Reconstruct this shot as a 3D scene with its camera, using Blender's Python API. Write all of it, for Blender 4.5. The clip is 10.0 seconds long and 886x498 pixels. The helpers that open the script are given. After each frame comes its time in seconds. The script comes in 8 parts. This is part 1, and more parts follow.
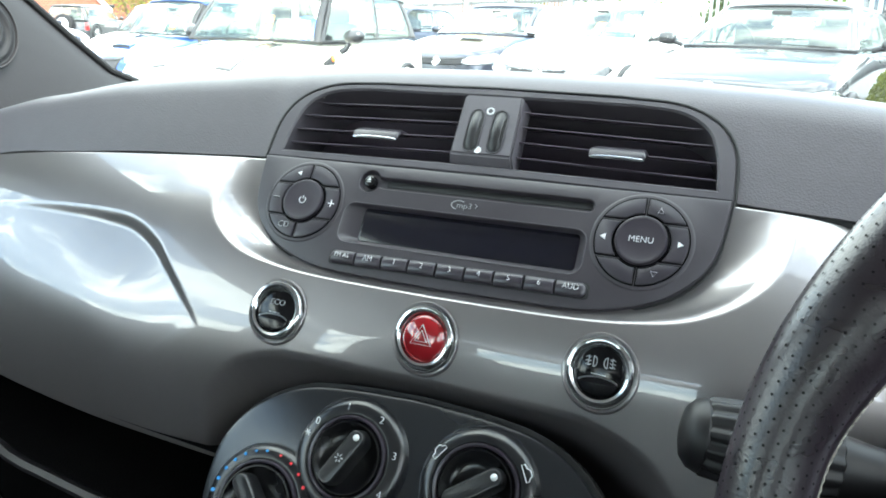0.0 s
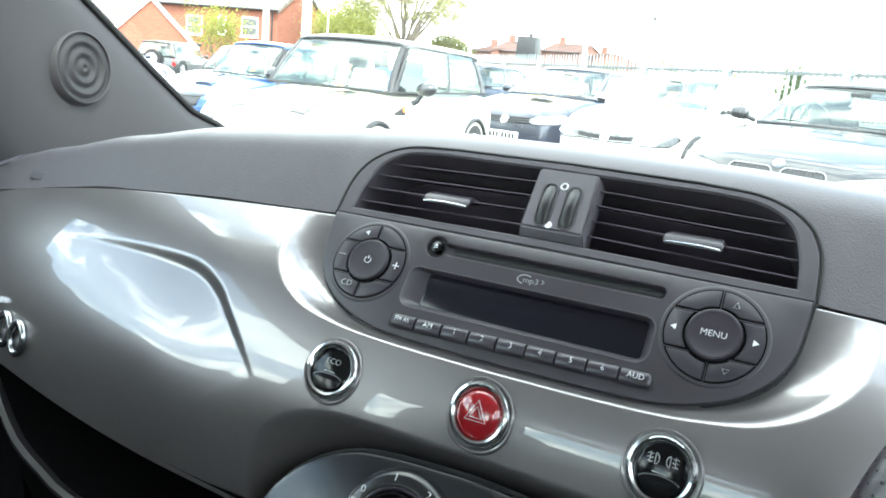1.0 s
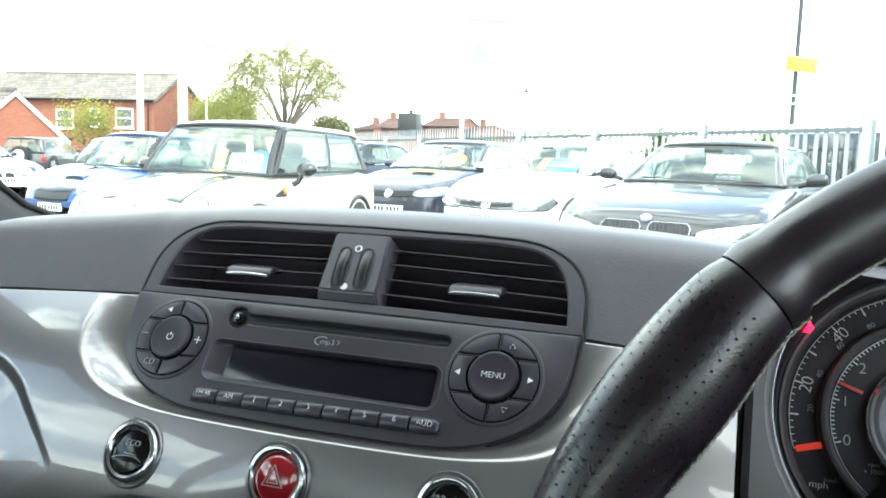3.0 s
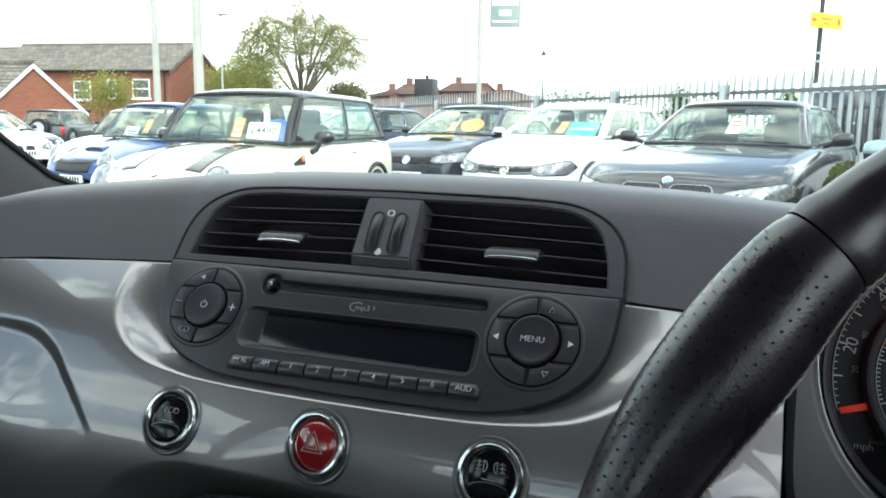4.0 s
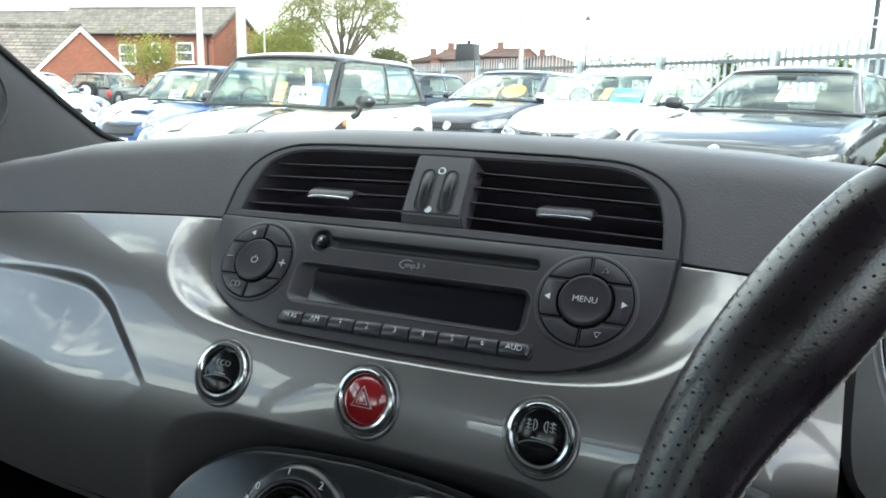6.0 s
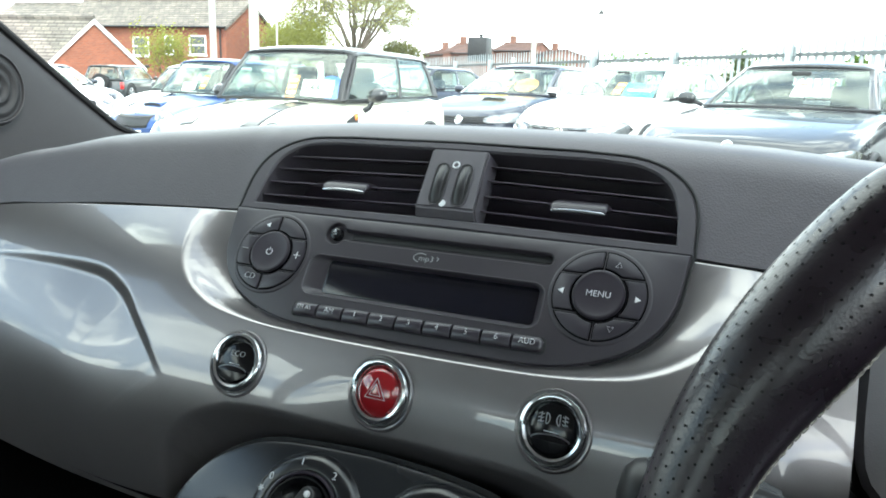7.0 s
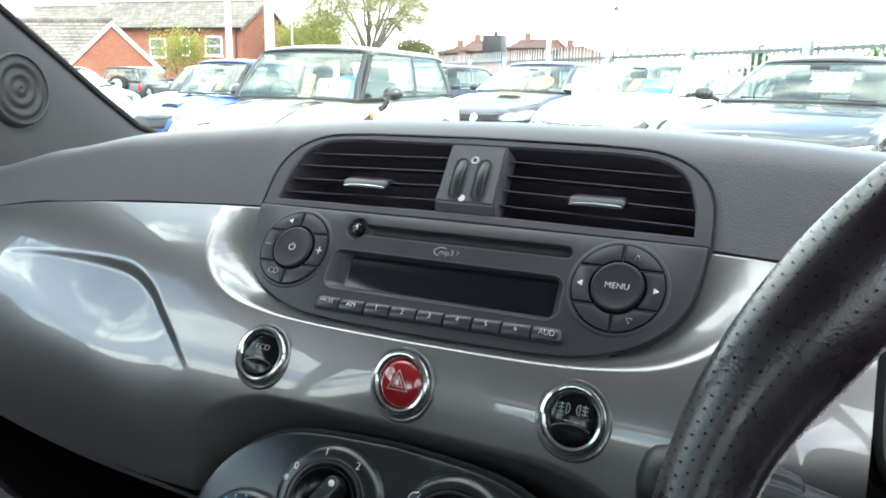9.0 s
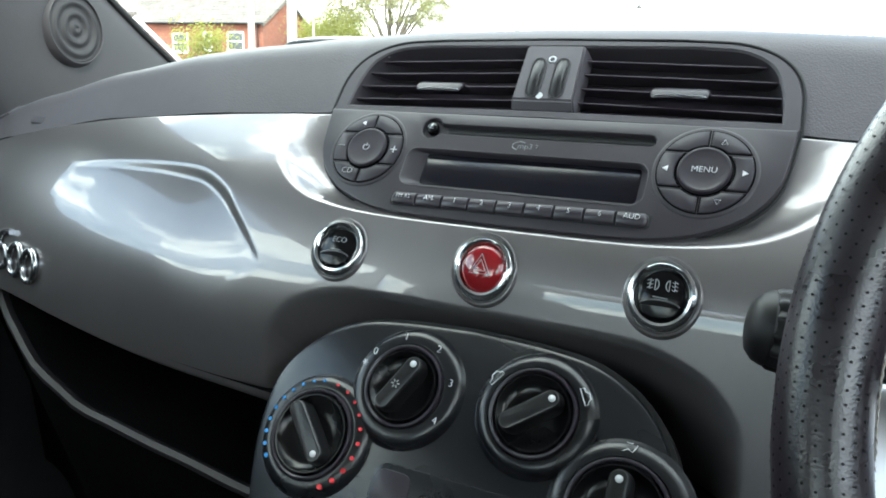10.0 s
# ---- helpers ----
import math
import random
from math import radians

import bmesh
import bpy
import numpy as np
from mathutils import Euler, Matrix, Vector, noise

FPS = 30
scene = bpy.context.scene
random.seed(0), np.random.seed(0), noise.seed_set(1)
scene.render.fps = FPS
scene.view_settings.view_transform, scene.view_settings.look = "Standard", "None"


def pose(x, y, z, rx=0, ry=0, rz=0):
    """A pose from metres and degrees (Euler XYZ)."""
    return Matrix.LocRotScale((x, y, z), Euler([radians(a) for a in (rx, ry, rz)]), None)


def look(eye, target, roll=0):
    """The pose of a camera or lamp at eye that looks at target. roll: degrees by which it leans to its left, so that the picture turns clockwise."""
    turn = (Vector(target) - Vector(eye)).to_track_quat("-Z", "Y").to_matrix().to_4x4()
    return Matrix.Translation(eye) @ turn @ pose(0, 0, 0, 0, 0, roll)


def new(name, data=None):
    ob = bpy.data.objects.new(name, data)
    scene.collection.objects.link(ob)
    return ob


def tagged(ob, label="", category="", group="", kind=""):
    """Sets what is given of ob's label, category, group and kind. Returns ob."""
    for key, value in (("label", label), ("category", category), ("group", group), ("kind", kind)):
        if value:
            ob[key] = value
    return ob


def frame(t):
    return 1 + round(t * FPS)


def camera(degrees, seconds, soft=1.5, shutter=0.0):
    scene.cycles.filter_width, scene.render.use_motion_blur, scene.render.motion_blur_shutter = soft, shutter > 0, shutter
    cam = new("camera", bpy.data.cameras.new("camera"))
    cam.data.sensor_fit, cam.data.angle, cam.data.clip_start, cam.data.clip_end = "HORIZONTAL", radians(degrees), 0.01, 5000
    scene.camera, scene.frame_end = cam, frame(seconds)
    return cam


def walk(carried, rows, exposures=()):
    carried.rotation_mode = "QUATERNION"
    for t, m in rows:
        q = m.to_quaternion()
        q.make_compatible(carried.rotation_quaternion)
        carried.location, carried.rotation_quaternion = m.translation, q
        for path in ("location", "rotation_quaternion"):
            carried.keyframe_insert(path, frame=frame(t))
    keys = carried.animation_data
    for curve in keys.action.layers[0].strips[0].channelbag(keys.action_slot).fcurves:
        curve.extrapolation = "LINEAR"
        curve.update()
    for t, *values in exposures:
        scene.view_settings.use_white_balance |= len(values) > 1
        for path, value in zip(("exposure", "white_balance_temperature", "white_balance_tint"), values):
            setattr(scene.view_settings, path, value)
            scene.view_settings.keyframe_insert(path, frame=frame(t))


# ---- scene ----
cam = camera(59.5, 10.0, soft=1.8)
PATH = [
    (0, (0.164, -0.365, 1.078), (-0.577, 1.406, 0.516), 1.3),
    (0.5, (0.14, -0.364, 1.075), (-0.733, 1.35, 0.528), 2.8),
    (1, (0.154, -0.359, 1.086), (-0.735, 1.379, 0.648), 5.1),
    (1.5, (0.187, -0.349, 1.098), (-0.62, 1.447, 0.742), 3.2),
    (2, (0.208, -0.347, 1.098), (-0.511, 1.497, 0.809), 2.1),
    (2.5, (0.218, -0.353, 1.091), (-0.464, 1.512, 0.848), 1.8),
    (2.7, (0.221, -0.351, 1.088), (-0.448, 1.519, 0.859), 1.8),
    (3.8, (0.205, -0.348, 1.082), (-0.479, 1.507, 0.786), 0.7),
    (4, (0.206, -0.346, 1.082), (-0.5, 1.497, 0.761), 0.7),
    (4.5, (0.201, -0.344, 1.08), (-0.537, 1.481, 0.73), 1.0),
    (5, (0.203, -0.346, 1.079), (-0.566, 1.461, 0.701), 0.9),
    (5.5, (0.199, -0.345, 1.076), (-0.582, 1.453, 0.681), 0.9),
    (7, (0.197, -0.348, 1.076), (-0.617, 1.43, 0.654), 1.4),
    (7.5, (0.195, -0.349, 1.075), (-0.63, 1.422, 0.649), 1.2),
    (8, (0.194, -0.348, 1.077), (-0.643, 1.416, 0.646), 1.1),
    (8.5, (0.2, -0.349, 1.082), (-0.643, 1.412, 0.65), 1.0),
    (9, (0.198, -0.356, 1.075), (-0.652, 1.403, 0.648), 0.8),
    (9.5, (0.196, -0.364, 1.064), (-0.667, 1.39, 0.64), 0.8),
    (10, (0.172, -0.384, 1.012), (-0.717, 1.355, 0.58), 1.4),
]

EXPO = [(t, s, 6480, -1) for t, s in ((0.0, 2.78), (0.8, 2.77), (1.6, 2.71), (2.2, 2.59), (2.7, 2.48), (3.8, 1.31), (4.6, 1.26), (5.5, 1.47), (7.0, 2.00), (9.0, 2.15), (9.6, 2.18), (10.0, 2.44))]
walk(cam, [(t, look(eye, target, roll)) for t, eye, target, roll in PATH], EXPO)

# ---- sky, sun ----
SUN_EL, SUN_AZ = radians(48), radians(128)
world = bpy.data.worlds.new("world")
scene.world = world
world.use_nodes = True
wn, wl = world.node_tree.nodes, world.node_tree.links
wn.clear()
wout = wn.new("ShaderNodeOutputWorld")
bg = wn.new("ShaderNodeBackground")
bg.inputs["Strength"].default_value = 0.172
sky = wn.new("ShaderNodeTexSky")
sky.sky_type, sky.sun_disc, sky.sun_elevation, sky.sun_rotation = "NISHITA", False, SUN_EL, SUN_AZ
wtc = wn.new("ShaderNodeTexCoord")
wmap = wn.new("ShaderNodeMapping")
wmap.inputs["Scale"].default_value = (1.0, 1.0, 2.6)
wl.new(wtc.outputs["Generated"], wmap.inputs["Vector"])
cloud = wn.new("ShaderNodeTexNoise")
cloud.inputs["Scale"].default_value, cloud.inputs["Detail"].default_value, cloud.inputs["Roughness"].default_value = 3.0, 8.0, 0.58
wl.new(wmap.outputs["Vector"], cloud.inputs["Vector"])
cramp = wn.new("ShaderNodeValToRGB")
cramp.color_ramp.elements[0].position, cramp.color_ramp.elements[1].position = 0.45, 0.525
cramp.color_ramp.elements[0].color = (0.09, 0.09, 0.09, 1)
wl.new(cloud.outputs["Fac"], cramp.inputs["Fac"])
cloud2 = wn.new("ShaderNodeTexNoise")
cloud2.inputs["Scale"].default_value, cloud2.inputs["Detail"].default_value = 5.0, 5.0
wl.new(wmap.outputs["Vector"], cloud2.inputs["Vector"])
ctone = wn.new("ShaderNodeValToRGB")
ctone.color_ramp.elements[0].position, ctone.color_ramp.elements[0].color = 0.3, (7.0, 7.3, 7.8, 1)
ctone.color_ramp.elements[1].position, ctone.color_ramp.elements[1].color = 0.7, (13.0, 13.0, 13.0, 1)
wl.new(cloud2.outputs["Fac"], ctone.inputs["Fac"])
wmix = wn.new("ShaderNodeMix")
wmix.data_type = "RGBA"
wl.new(cramp.outputs["Color"], wmix.inputs["Factor"])
wl.new(sky.outputs["Color"], wmix.inputs["A"])
wl.new(ctone.outputs["Color"], wmix.inputs["B"])
wl.new(wmix.outputs["Result"], bg.inputs["Color"])
wl.new(bg.outputs["Background"], wout.inputs["Surface"])
sun = new("sun", bpy.data.lights.new("sun", "SUN"))
sun.data.energy, sun.data.angle, sun.data.color = 1.2, radians(12), (1.0, 0.98, 0.95)
sun.matrix_world = look((0, 0, 0), (-math.sin(SUN_AZ) * math.cos(SUN_EL), -math.cos(SUN_AZ) * math.cos(SUN_EL), -math.sin(SUN_EL)))


# ---- materials ----
def ramp2(n, l, fac, a, b, p0=0.3, p1=0.7):
    r = n.new("ShaderNodeValToRGB")
    r.color_ramp.elements[0].position, r.color_ramp.elements[0].color = p0, (*a, 1)
    r.color_ramp.elements[1].position, r.color_ramp.elements[1].color = p1, (*b, 1)
    l.new(fac, r.inputs["Fac"])
    return r.outputs["Color"]


def noise_node(n, l, vec, scale, detail=3.0, rough=0.55):
    t = n.new("ShaderNodeTexNoise")
    t.inputs["Scale"].default_value, t.inputs["Detail"].default_value, t.inputs["Roughness"].default_value = scale, detail, rough
    l.new(vec, t.inputs["Vector"])
    return t.outputs["Fac"]


def mat(name, col, rough=0.5, metal=0.0, var=0.12, scale=8.0, rvar=0.08, bump=0.0, bscale=900.0, coat=0.0, spec=0.5, trans=0.0, each=0.0, dist=0.001, voro=False):
    """A plain surface with uneven colour, gloss and fine relief."""
    m = bpy.data.materials.new(name)
    m.use_nodes = True
    n, l = m.node_tree.nodes, m.node_tree.links
    p = n["Principled BSDF"]
    tc = n.new("ShaderNodeTexCoord")
    vec = tc.outputs["Object"]
    big, fine = noise_node(n, l, vec, scale), noise_node(n, l, vec, scale * 17, 2.0)
    both = n.new("ShaderNodeMath")
    both.operation = "MULTIPLY_ADD"
    both.inputs[1].default_value = 0.35
    l.new(fine, both.inputs[0])
    l.new(big, both.inputs[2])
    lo, hi = [c * (1 - var) for c in col], [min(1, c * (1 + var)) for c in col]
    out = ramp2(n, l, both.outputs[0], lo, hi, 0.45, 0.9)
    if each:
        info = n.new("ShaderNodeObjectInfo")
        hsv = n.new("ShaderNodeHueSaturation")
        mr = n.new("ShaderNodeMapRange")
        mr.inputs["To Min"].default_value, mr.inputs["To Max"].default_value = 1 - each, 1 + each
        l.new(info.outputs["Random"], mr.inputs["Value"])
        l.new(mr.outputs["Result"], hsv.inputs["Value"])
        l.new(out, hsv.inputs["Color"])
        out = hsv.outputs["Color"]
    l.new(out, p.inputs["Base Color"])
    rr = n.new("ShaderNodeMapRange")
    rr.inputs["From Min"].default_value, rr.inputs["From Max"].default_value = 0.3, 0.7
    rr.inputs["To Min"].default_value, rr.inputs["To Max"].default_value = max(0.0, rough - rvar), min(1.0, rough + rvar)
    l.new(big, rr.inputs["Value"])
    l.new(rr.outputs["Result"], p.inputs["Roughness"])
    p.inputs["Metallic"].default_value, p.inputs["Specular IOR Level"].default_value = metal, spec
    p.inputs["Coat Weight"].default_value, p.inputs["Coat Roughness"].default_value = coat, 0.02
    p.inputs["Transmission Weight"].default_value = trans
    if bump:
        b = n.new("ShaderNodeBump")
        b.inputs["Strength"].default_value, b.inputs["Distance"].default_value = bump, dist
        if voro:
            v = n.new("ShaderNodeTexVoronoi")
            v.inputs["Scale"].default_value = bscale
            l.new(vec, v.inputs["Vector"])
            l.new(v.outputs["Distance"], b.inputs["Height"])
        else:
            l.new(noise_node(n, l, vec, bscale, 2.0), b.inputs["Height"])
        l.new(b.outputs["Normal"], p.inputs["Normal"])
    return m


def glow(name, col, strength):
    m = bpy.data.materials.new(name)
    m.use_nodes = True
    p = m.node_tree.nodes["Principled BSDF"]
    p.inputs["Base Color"].default_value = (*col, 1)
    p.inputs["Emission Color"].default_value, p.inputs["Emission Strength"].default_value = (*col, 1), strength
    return m


def pane(name, tint=(1, 1, 1), ior=1.45, gloss=(1, 1, 1), haze=0.01):
    """A thin sheet of glass: lets light straight through, and mirrors by its angle."""
    m = bpy.data.materials.new(name)
    m.use_nodes = True
    n, l = m.node_tree.nodes, m.node_tree.links
    n.clear()
    o, mx, tr, gl, fr, po, ma = (n.new("ShaderNode" + k) for k in ("OutputMaterial", "MixShader", "BsdfTransparent", "BsdfGlossy", "LayerWeight", "Math", "Math"))
    tr.inputs["Color"].default_value = (*tint, 1)
    gl.inputs["Roughness"].default_value, gl.inputs["Color"].default_value = haze, (*gloss, 1)
    fr.inputs["Blend"].default_value = 0.5
    po.operation, po.inputs[1].default_value = "POWER", 4.0
    f0 = ((ior - 1) / (ior + 1)) ** 2 * 2
    ma.operation, ma.inputs[1].default_value, ma.inputs[2].default_value = "MULTIPLY_ADD", 0.9 - f0, f0
    l.new(fr.outputs["Facing"], po.inputs[0])
    l.new(po.outputs[0], ma.inputs[0])
    l.new(ma.outputs[0], mx.inputs["Fac"])
    l.new(tr.outputs["BSDF"], mx.inputs[1])
    l.new(gl.outputs["BSDF"], mx.inputs[2])
    l.new(mx.outputs["Shader"], o.inputs["Surface"])
    return m


def leaf_mat(name, col, var=0.4):
    """Leaves: matt on top, with light coming through them."""
    m = mat(name, col, 0.6, var=var, scale=0.6)
    n, l = m.node_tree.nodes, m.node_tree.links
    p, o = n["Principled BSDF"], n["Material Output"]
    tr, mx = n.new("ShaderNodeBsdfTranslucent"), n.new("ShaderNodeMixShader")
    tr.inputs["Color"].default_value = (min(1, col[0] * 1.9), min(1, col[1] * 2.0), col[2] * 1.2, 1)
    mx.inputs["Fac"].default_value = 0.45
    l.new(p.outputs["BSDF"], mx.inputs[1])
    l.new(tr.outputs["BSDF"], mx.inputs[2])
    l.new(mx.outputs["Shader"], o.inputs["Surface"])
    return m


def paint(name, col, metal=0.0, rough=0.35, flake=0.0, coat_ior=1.5):
    """Car paint: colour and flakes under a clear coat."""
    m = mat(name, col, rough, metal, 0.05, 3.0, 0.04, coat=1.0)
    m.node_tree.nodes["Principled BSDF"].inputs["Coat IOR"].default_value = coat_ior
    if flake:
        n, l = m.node_tree.nodes, m.node_tree.links
        b = n.new("ShaderNodeBump")
        b.inputs["Strength"].default_value, b.inputs["Distance"].default_value = flake, 0.0002
        tc = n.new("ShaderNodeTexCoord")
        l.new(noise_node(n, l, tc.outputs["Object"], 2600.0, 1.0), b.inputs["Height"])
        l.new(b.outputs["Normal"], n["Principled BSDF"].inputs["Normal"])
    return m


M = {}
M["dash"] = mat("dash_plastic", (0.0720, 0.0655, 0.0745), 0.50, var=0.10, scale=6, bump=0.24, bscale=900, dist=0.0005, voro=True, spec=0.46)
# nearly black: the footwell's shade is put into this base colour
M["dash_low"] = mat("shaded_lower_plastic", (0.0020, 0.0019, 0.0022), 0.8, spec=0.04, var=0.1, bump=0.3, bscale=600, voro=True)
M["fascia"] = paint("fascia_paint", (0.192, 0.181, 0.183), 0.75, 0.36, 0.12, 1.53)
M["radio"] = mat("radio_plastic", (0.0222, 0.0182, 0.0240), 0.46, var=0.07, scale=12, bump=0.12, bscale=1800, dist=0.0004)
M["radio_btn"] = mat("button_plastic", (0.0211, 0.0171, 0.0239), 0.36, var=0.1, scale=20, bump=0.08, bscale=1500, dist=0.0004)
M["vent"] = mat("vent_plastic", (0.0470, 0.0420, 0.0500), 0.5, var=0.08, scale=14, bump=0.1, bscale=1500, dist=0.0004)
M["slat"] = mat("slat_plastic", (0.0618, 0.0494, 0.0659), 0.40, var=0.1, scale=14)
M["dark"] = mat("dark_inside", (0.006, 0.006, 0.007), 0.7, var=0.2)
M["shelf_edge"] = mat("shelf_edge", (0.0120, 0.0110, 0.0128), 0.45, var=0.1)
M["tweet"] = mat("speaker_mesh", (0.024, 0.023, 0.025), 0.6, var=0.1, scale=40, spec=0.25)
M["thumb"] = mat("thumb_wheel", (0.0095, 0.0088, 0.0103), 0.42, var=0.2, scale=60)
M["mirror"] = mat("mirror_glass", (0.85, 0.86, 0.87), 0.02, 1.0, 0.01, rvar=0.01)
M["duct"] = mat("duct_inside", (0.0330, 0.0247, 0.0361), 0.6, var=0.2)
M["block"] = mat("vent_block", (0.0721, 0.0655, 0.0762), 0.5, var=0.07, scale=14, bump=0.1, bscale=1500, dist=0.0004)
M["ring"] = mat("bright_ring", (0.66, 0.67, 0.68), 0.2, 1.0, 0.05, rvar=0.04)
M["badge"] = mat("badge_chrome", (0.50, 0.51, 0.53), 0.22, 1.0, 0.05, rvar=0.05)
M["binnacle"] = mat("binnacle_plastic", (0.165, 0.158, 0.164), 0.6, var=0.08, scale=6, bump=0.14, bscale=1300, dist=0.0006, voro=True)
M["gap"] = mat("gap_rubber", (0.010, 0.010, 0.011), 0.8, var=0.2)
M["chrome"] = mat("chrome", (0.72, 0.72, 0.73), 0.10, 1.0, 0.04, rvar=0.05)
M["satin"] = mat("satin_chrome", (0.36, 0.37, 0.39), 0.3, 1.0, 0.06)
M["black_gloss"] = mat("black_gloss", (0.005, 0.005, 0.006), 0.14, var=0.2, spec=0.35)
M["knob_gloss"] = mat("glossy_knob_plastic", (0.004, 0.004, 0.0045), 0.22, var=0.2, scale=40, spec=0.32)
M["knob_grip"] = mat("knob_grip_plastic", (0.009, 0.009, 0.010), 0.36, var=0.25, scale=60, bump=0.22, bscale=800, dist=0.0004, voro=True)
M["red_btn"] = mat("red_lens", (0.23, 0.008, 0.012), 0.14, var=0.12, scale=60, coat=1.0)
M["white_ink"] = mat("white_print", (0.55, 0.56, 0.58), 0.6, var=0.05)
M["grey_ink"] = mat("grey_print", (0.28, 0.29, 0.30), 0.6, var=0.08)
M["blue_ink"] = mat("blue_print", (0.02, 0.22, 0.55), 0.5, var=0.1)
M["red_ink"] = mat("red_print", (0.62, 0.02, 0.03), 0.5, var=0.1)
M["needle"] = glow("red_needle", (0.70, 0.035, 0.015), 0.06)
M["rev_needle"] = mat("dull_red_needle", (0.34, 0.03, 0.02), 0.5, var=0.1)
M["warn"] = glow("warning_red", (0.9, 0.01, 0.05), 1.2)
M["screen"] = mat("display_glass", (0.006, 0.006, 0.010), 0.16, var=0.2, spec=0.5)
M["leather"] = mat("wheel_leather", (0.0135, 0.0090, 0.0130), 0.36, var=0.2, scale=40, rvar=0.08, bump=0.09, bscale=1000, dist=0.0004, voro=True, spec=0.7)
M["grip"] = mat("perforated_leather", (0.0115, 0.0078, 0.0115), 0.30, var=0.25, scale=45, rvar=0.08, bump=0.105, bscale=1000, dist=0.0004, voro=True, spec=0.55)
M["hole"] = mat("perforation", (0.0035, 0.0032, 0.0036), 0.7, spec=0.2)
M["thread"] = mat("stitch_thread", (0.24, 0.225, 0.20), 0.8, var=0.2, scale=200)
M["pillar"] = mat("pillar_trim", (0.0290, 0.0272, 0.0300), 0.6, var=0.08, scale=6, bump=0.14, bscale=700, dist=0.0006, voro=True, spec=0.35)
M["headliner"] = mat("headliner_cloth", (0.68, 0.62, 0.58), 0.95, var=0.08, scale=10, bump=0.3, bscale=800)
M["door_trim"] = mat("door_trim", (0.022, 0.022, 0.024), 0.65, var=0.1, bump=0.2, bscale=500)
M["seat"] = mat("seat_cloth", (0.028, 0.028, 0.032), 0.9, var=0.2, scale=20, bump=0.4, bscale=1200)
M["glass"] = pane("window_glass", (0.93, 0.97, 0.95), 1.42)
M["carpet"] = mat("carpet", (0.012, 0.012, 0.013), 0.95, var=0.3, scale=60, bump=0.5, bscale=900)
M["hvac"] = mat("climate_plastic", (0.0085, 0.0096, 0.0118), 0.24, spec=0.55, var=0.07, scale=12, bump=0.1, bscale=1600, dist=0.0004)
M["stalk"] = mat("stalk_plastic", (0.0065, 0.0062, 0.0070), 0.45, spec=0.3, var=0.15, scale=40)
M["joint"] = mat("joint_shadow", (0.0015, 0.0015, 0.0018), 0.9, spec=0.05, var=0.1)
M["radio_key"] = mat("dial_key_plastic", (0.0247, 0.0214, 0.0283), 0.38, var=0.08, scale=20, bump=0.08, bscale=1500, dist=0.0004)
M["boss"] = mat("knob_boss_plastic", (0.0078, 0.0082, 0.0098), 0.26, spec=0.5, var=0.07, scale=12, bump=0.1, bscale=1600, dist=0.0004)
M["tacho"] = mat("gauge_face", (0.016, 0.016, 0.021), 0.55, spec=0.3, var=0.15)
M["dial_ring"] = mat("dial_ring_plastic", (0.060, 0.058, 0.062), 0.45, var=0.1, scale=20)
M["lcd"] = mat("display_grey", (0.21, 0.195, 0.225), 0.28, var=0.06, spec=0.5)

# ---- builders ----
WORLD = {}


def thing(name, loc=(0, 0, 0), label="", category="", group="", kind="", rz=0.0):
    ob = new(name)
    ob.empty_display_size = 0.05
    m = pose(*loc, 0, 0, rz)
    ob.matrix_basis = m
    WORLD[ob] = m
    return tagged(ob, label, category, group, kind)


def part(name, bm, material, parent=None, label="", smooth=True, local=False, angle=40):
    """One mesh object under a thing or part. Vertices are in the world, or in the thing's own axes with local."""
    me = bpy.data.meshes.new(name)
    if parent is not None and not local:
        bm.transform(WORLD[parent].inverted())
    bmesh.ops.recalc_face_normals(bm, faces=bm.faces[:])
    if smooth:
        for f in bm.faces:
            f.smooth = True
        lim = radians(angle)
        for e in bm.edges:
            if len(e.link_faces) == 2 and e.calc_face_angle(0) > lim:
                e.smooth = False
    bm.to_mesh(me)
    bm.free()
    if isinstance(material, (list, tuple)):
        for k in material:
            me.materials.append(k)
    else:
        me.materials.append(material)
    ob = new(name, me)
    if parent is not None:
        ob.parent = parent
        WORLD[ob] = WORLD[parent]
    else:
        WORLD[ob] = Matrix()
    if label:
        ob["label"] = label
    return ob


LEAN_A = radians(35)
UP, OUT, P0 = Vector((0, math.sin(LEAN_A), math.cos(LEAN_A))), Vector((0, -math.cos(LEAN_A), math.sin(LEAN_A))), Vector((0, 0.059, 0.972))


def pod(x, v, w=0.0):
    """A place on the sloping middle of the dashboard: across, up the slope, out of it."""
    return P0 + Vector((x, 0, 0)) + UP * v + OUT * w


POD = Matrix(((1, 0, 0, 0), (0, UP.y, OUT.y, P0.y), (0, UP.z, OUT.z, P0.z), (0, 0, 0, 1)))


def grid(bm, rows, close=False):
    """Faces between rows of places."""
    vs = [[bm.verts.new(p) for p in r] for r in rows]
    for a, b in zip(vs, vs[1:]):
        k = len(a)
        for i in range(k if close else k - 1):
            j = (i + 1) % k
            bm.faces.new((a[i], a[j], b[j], b[i]))
    return vs


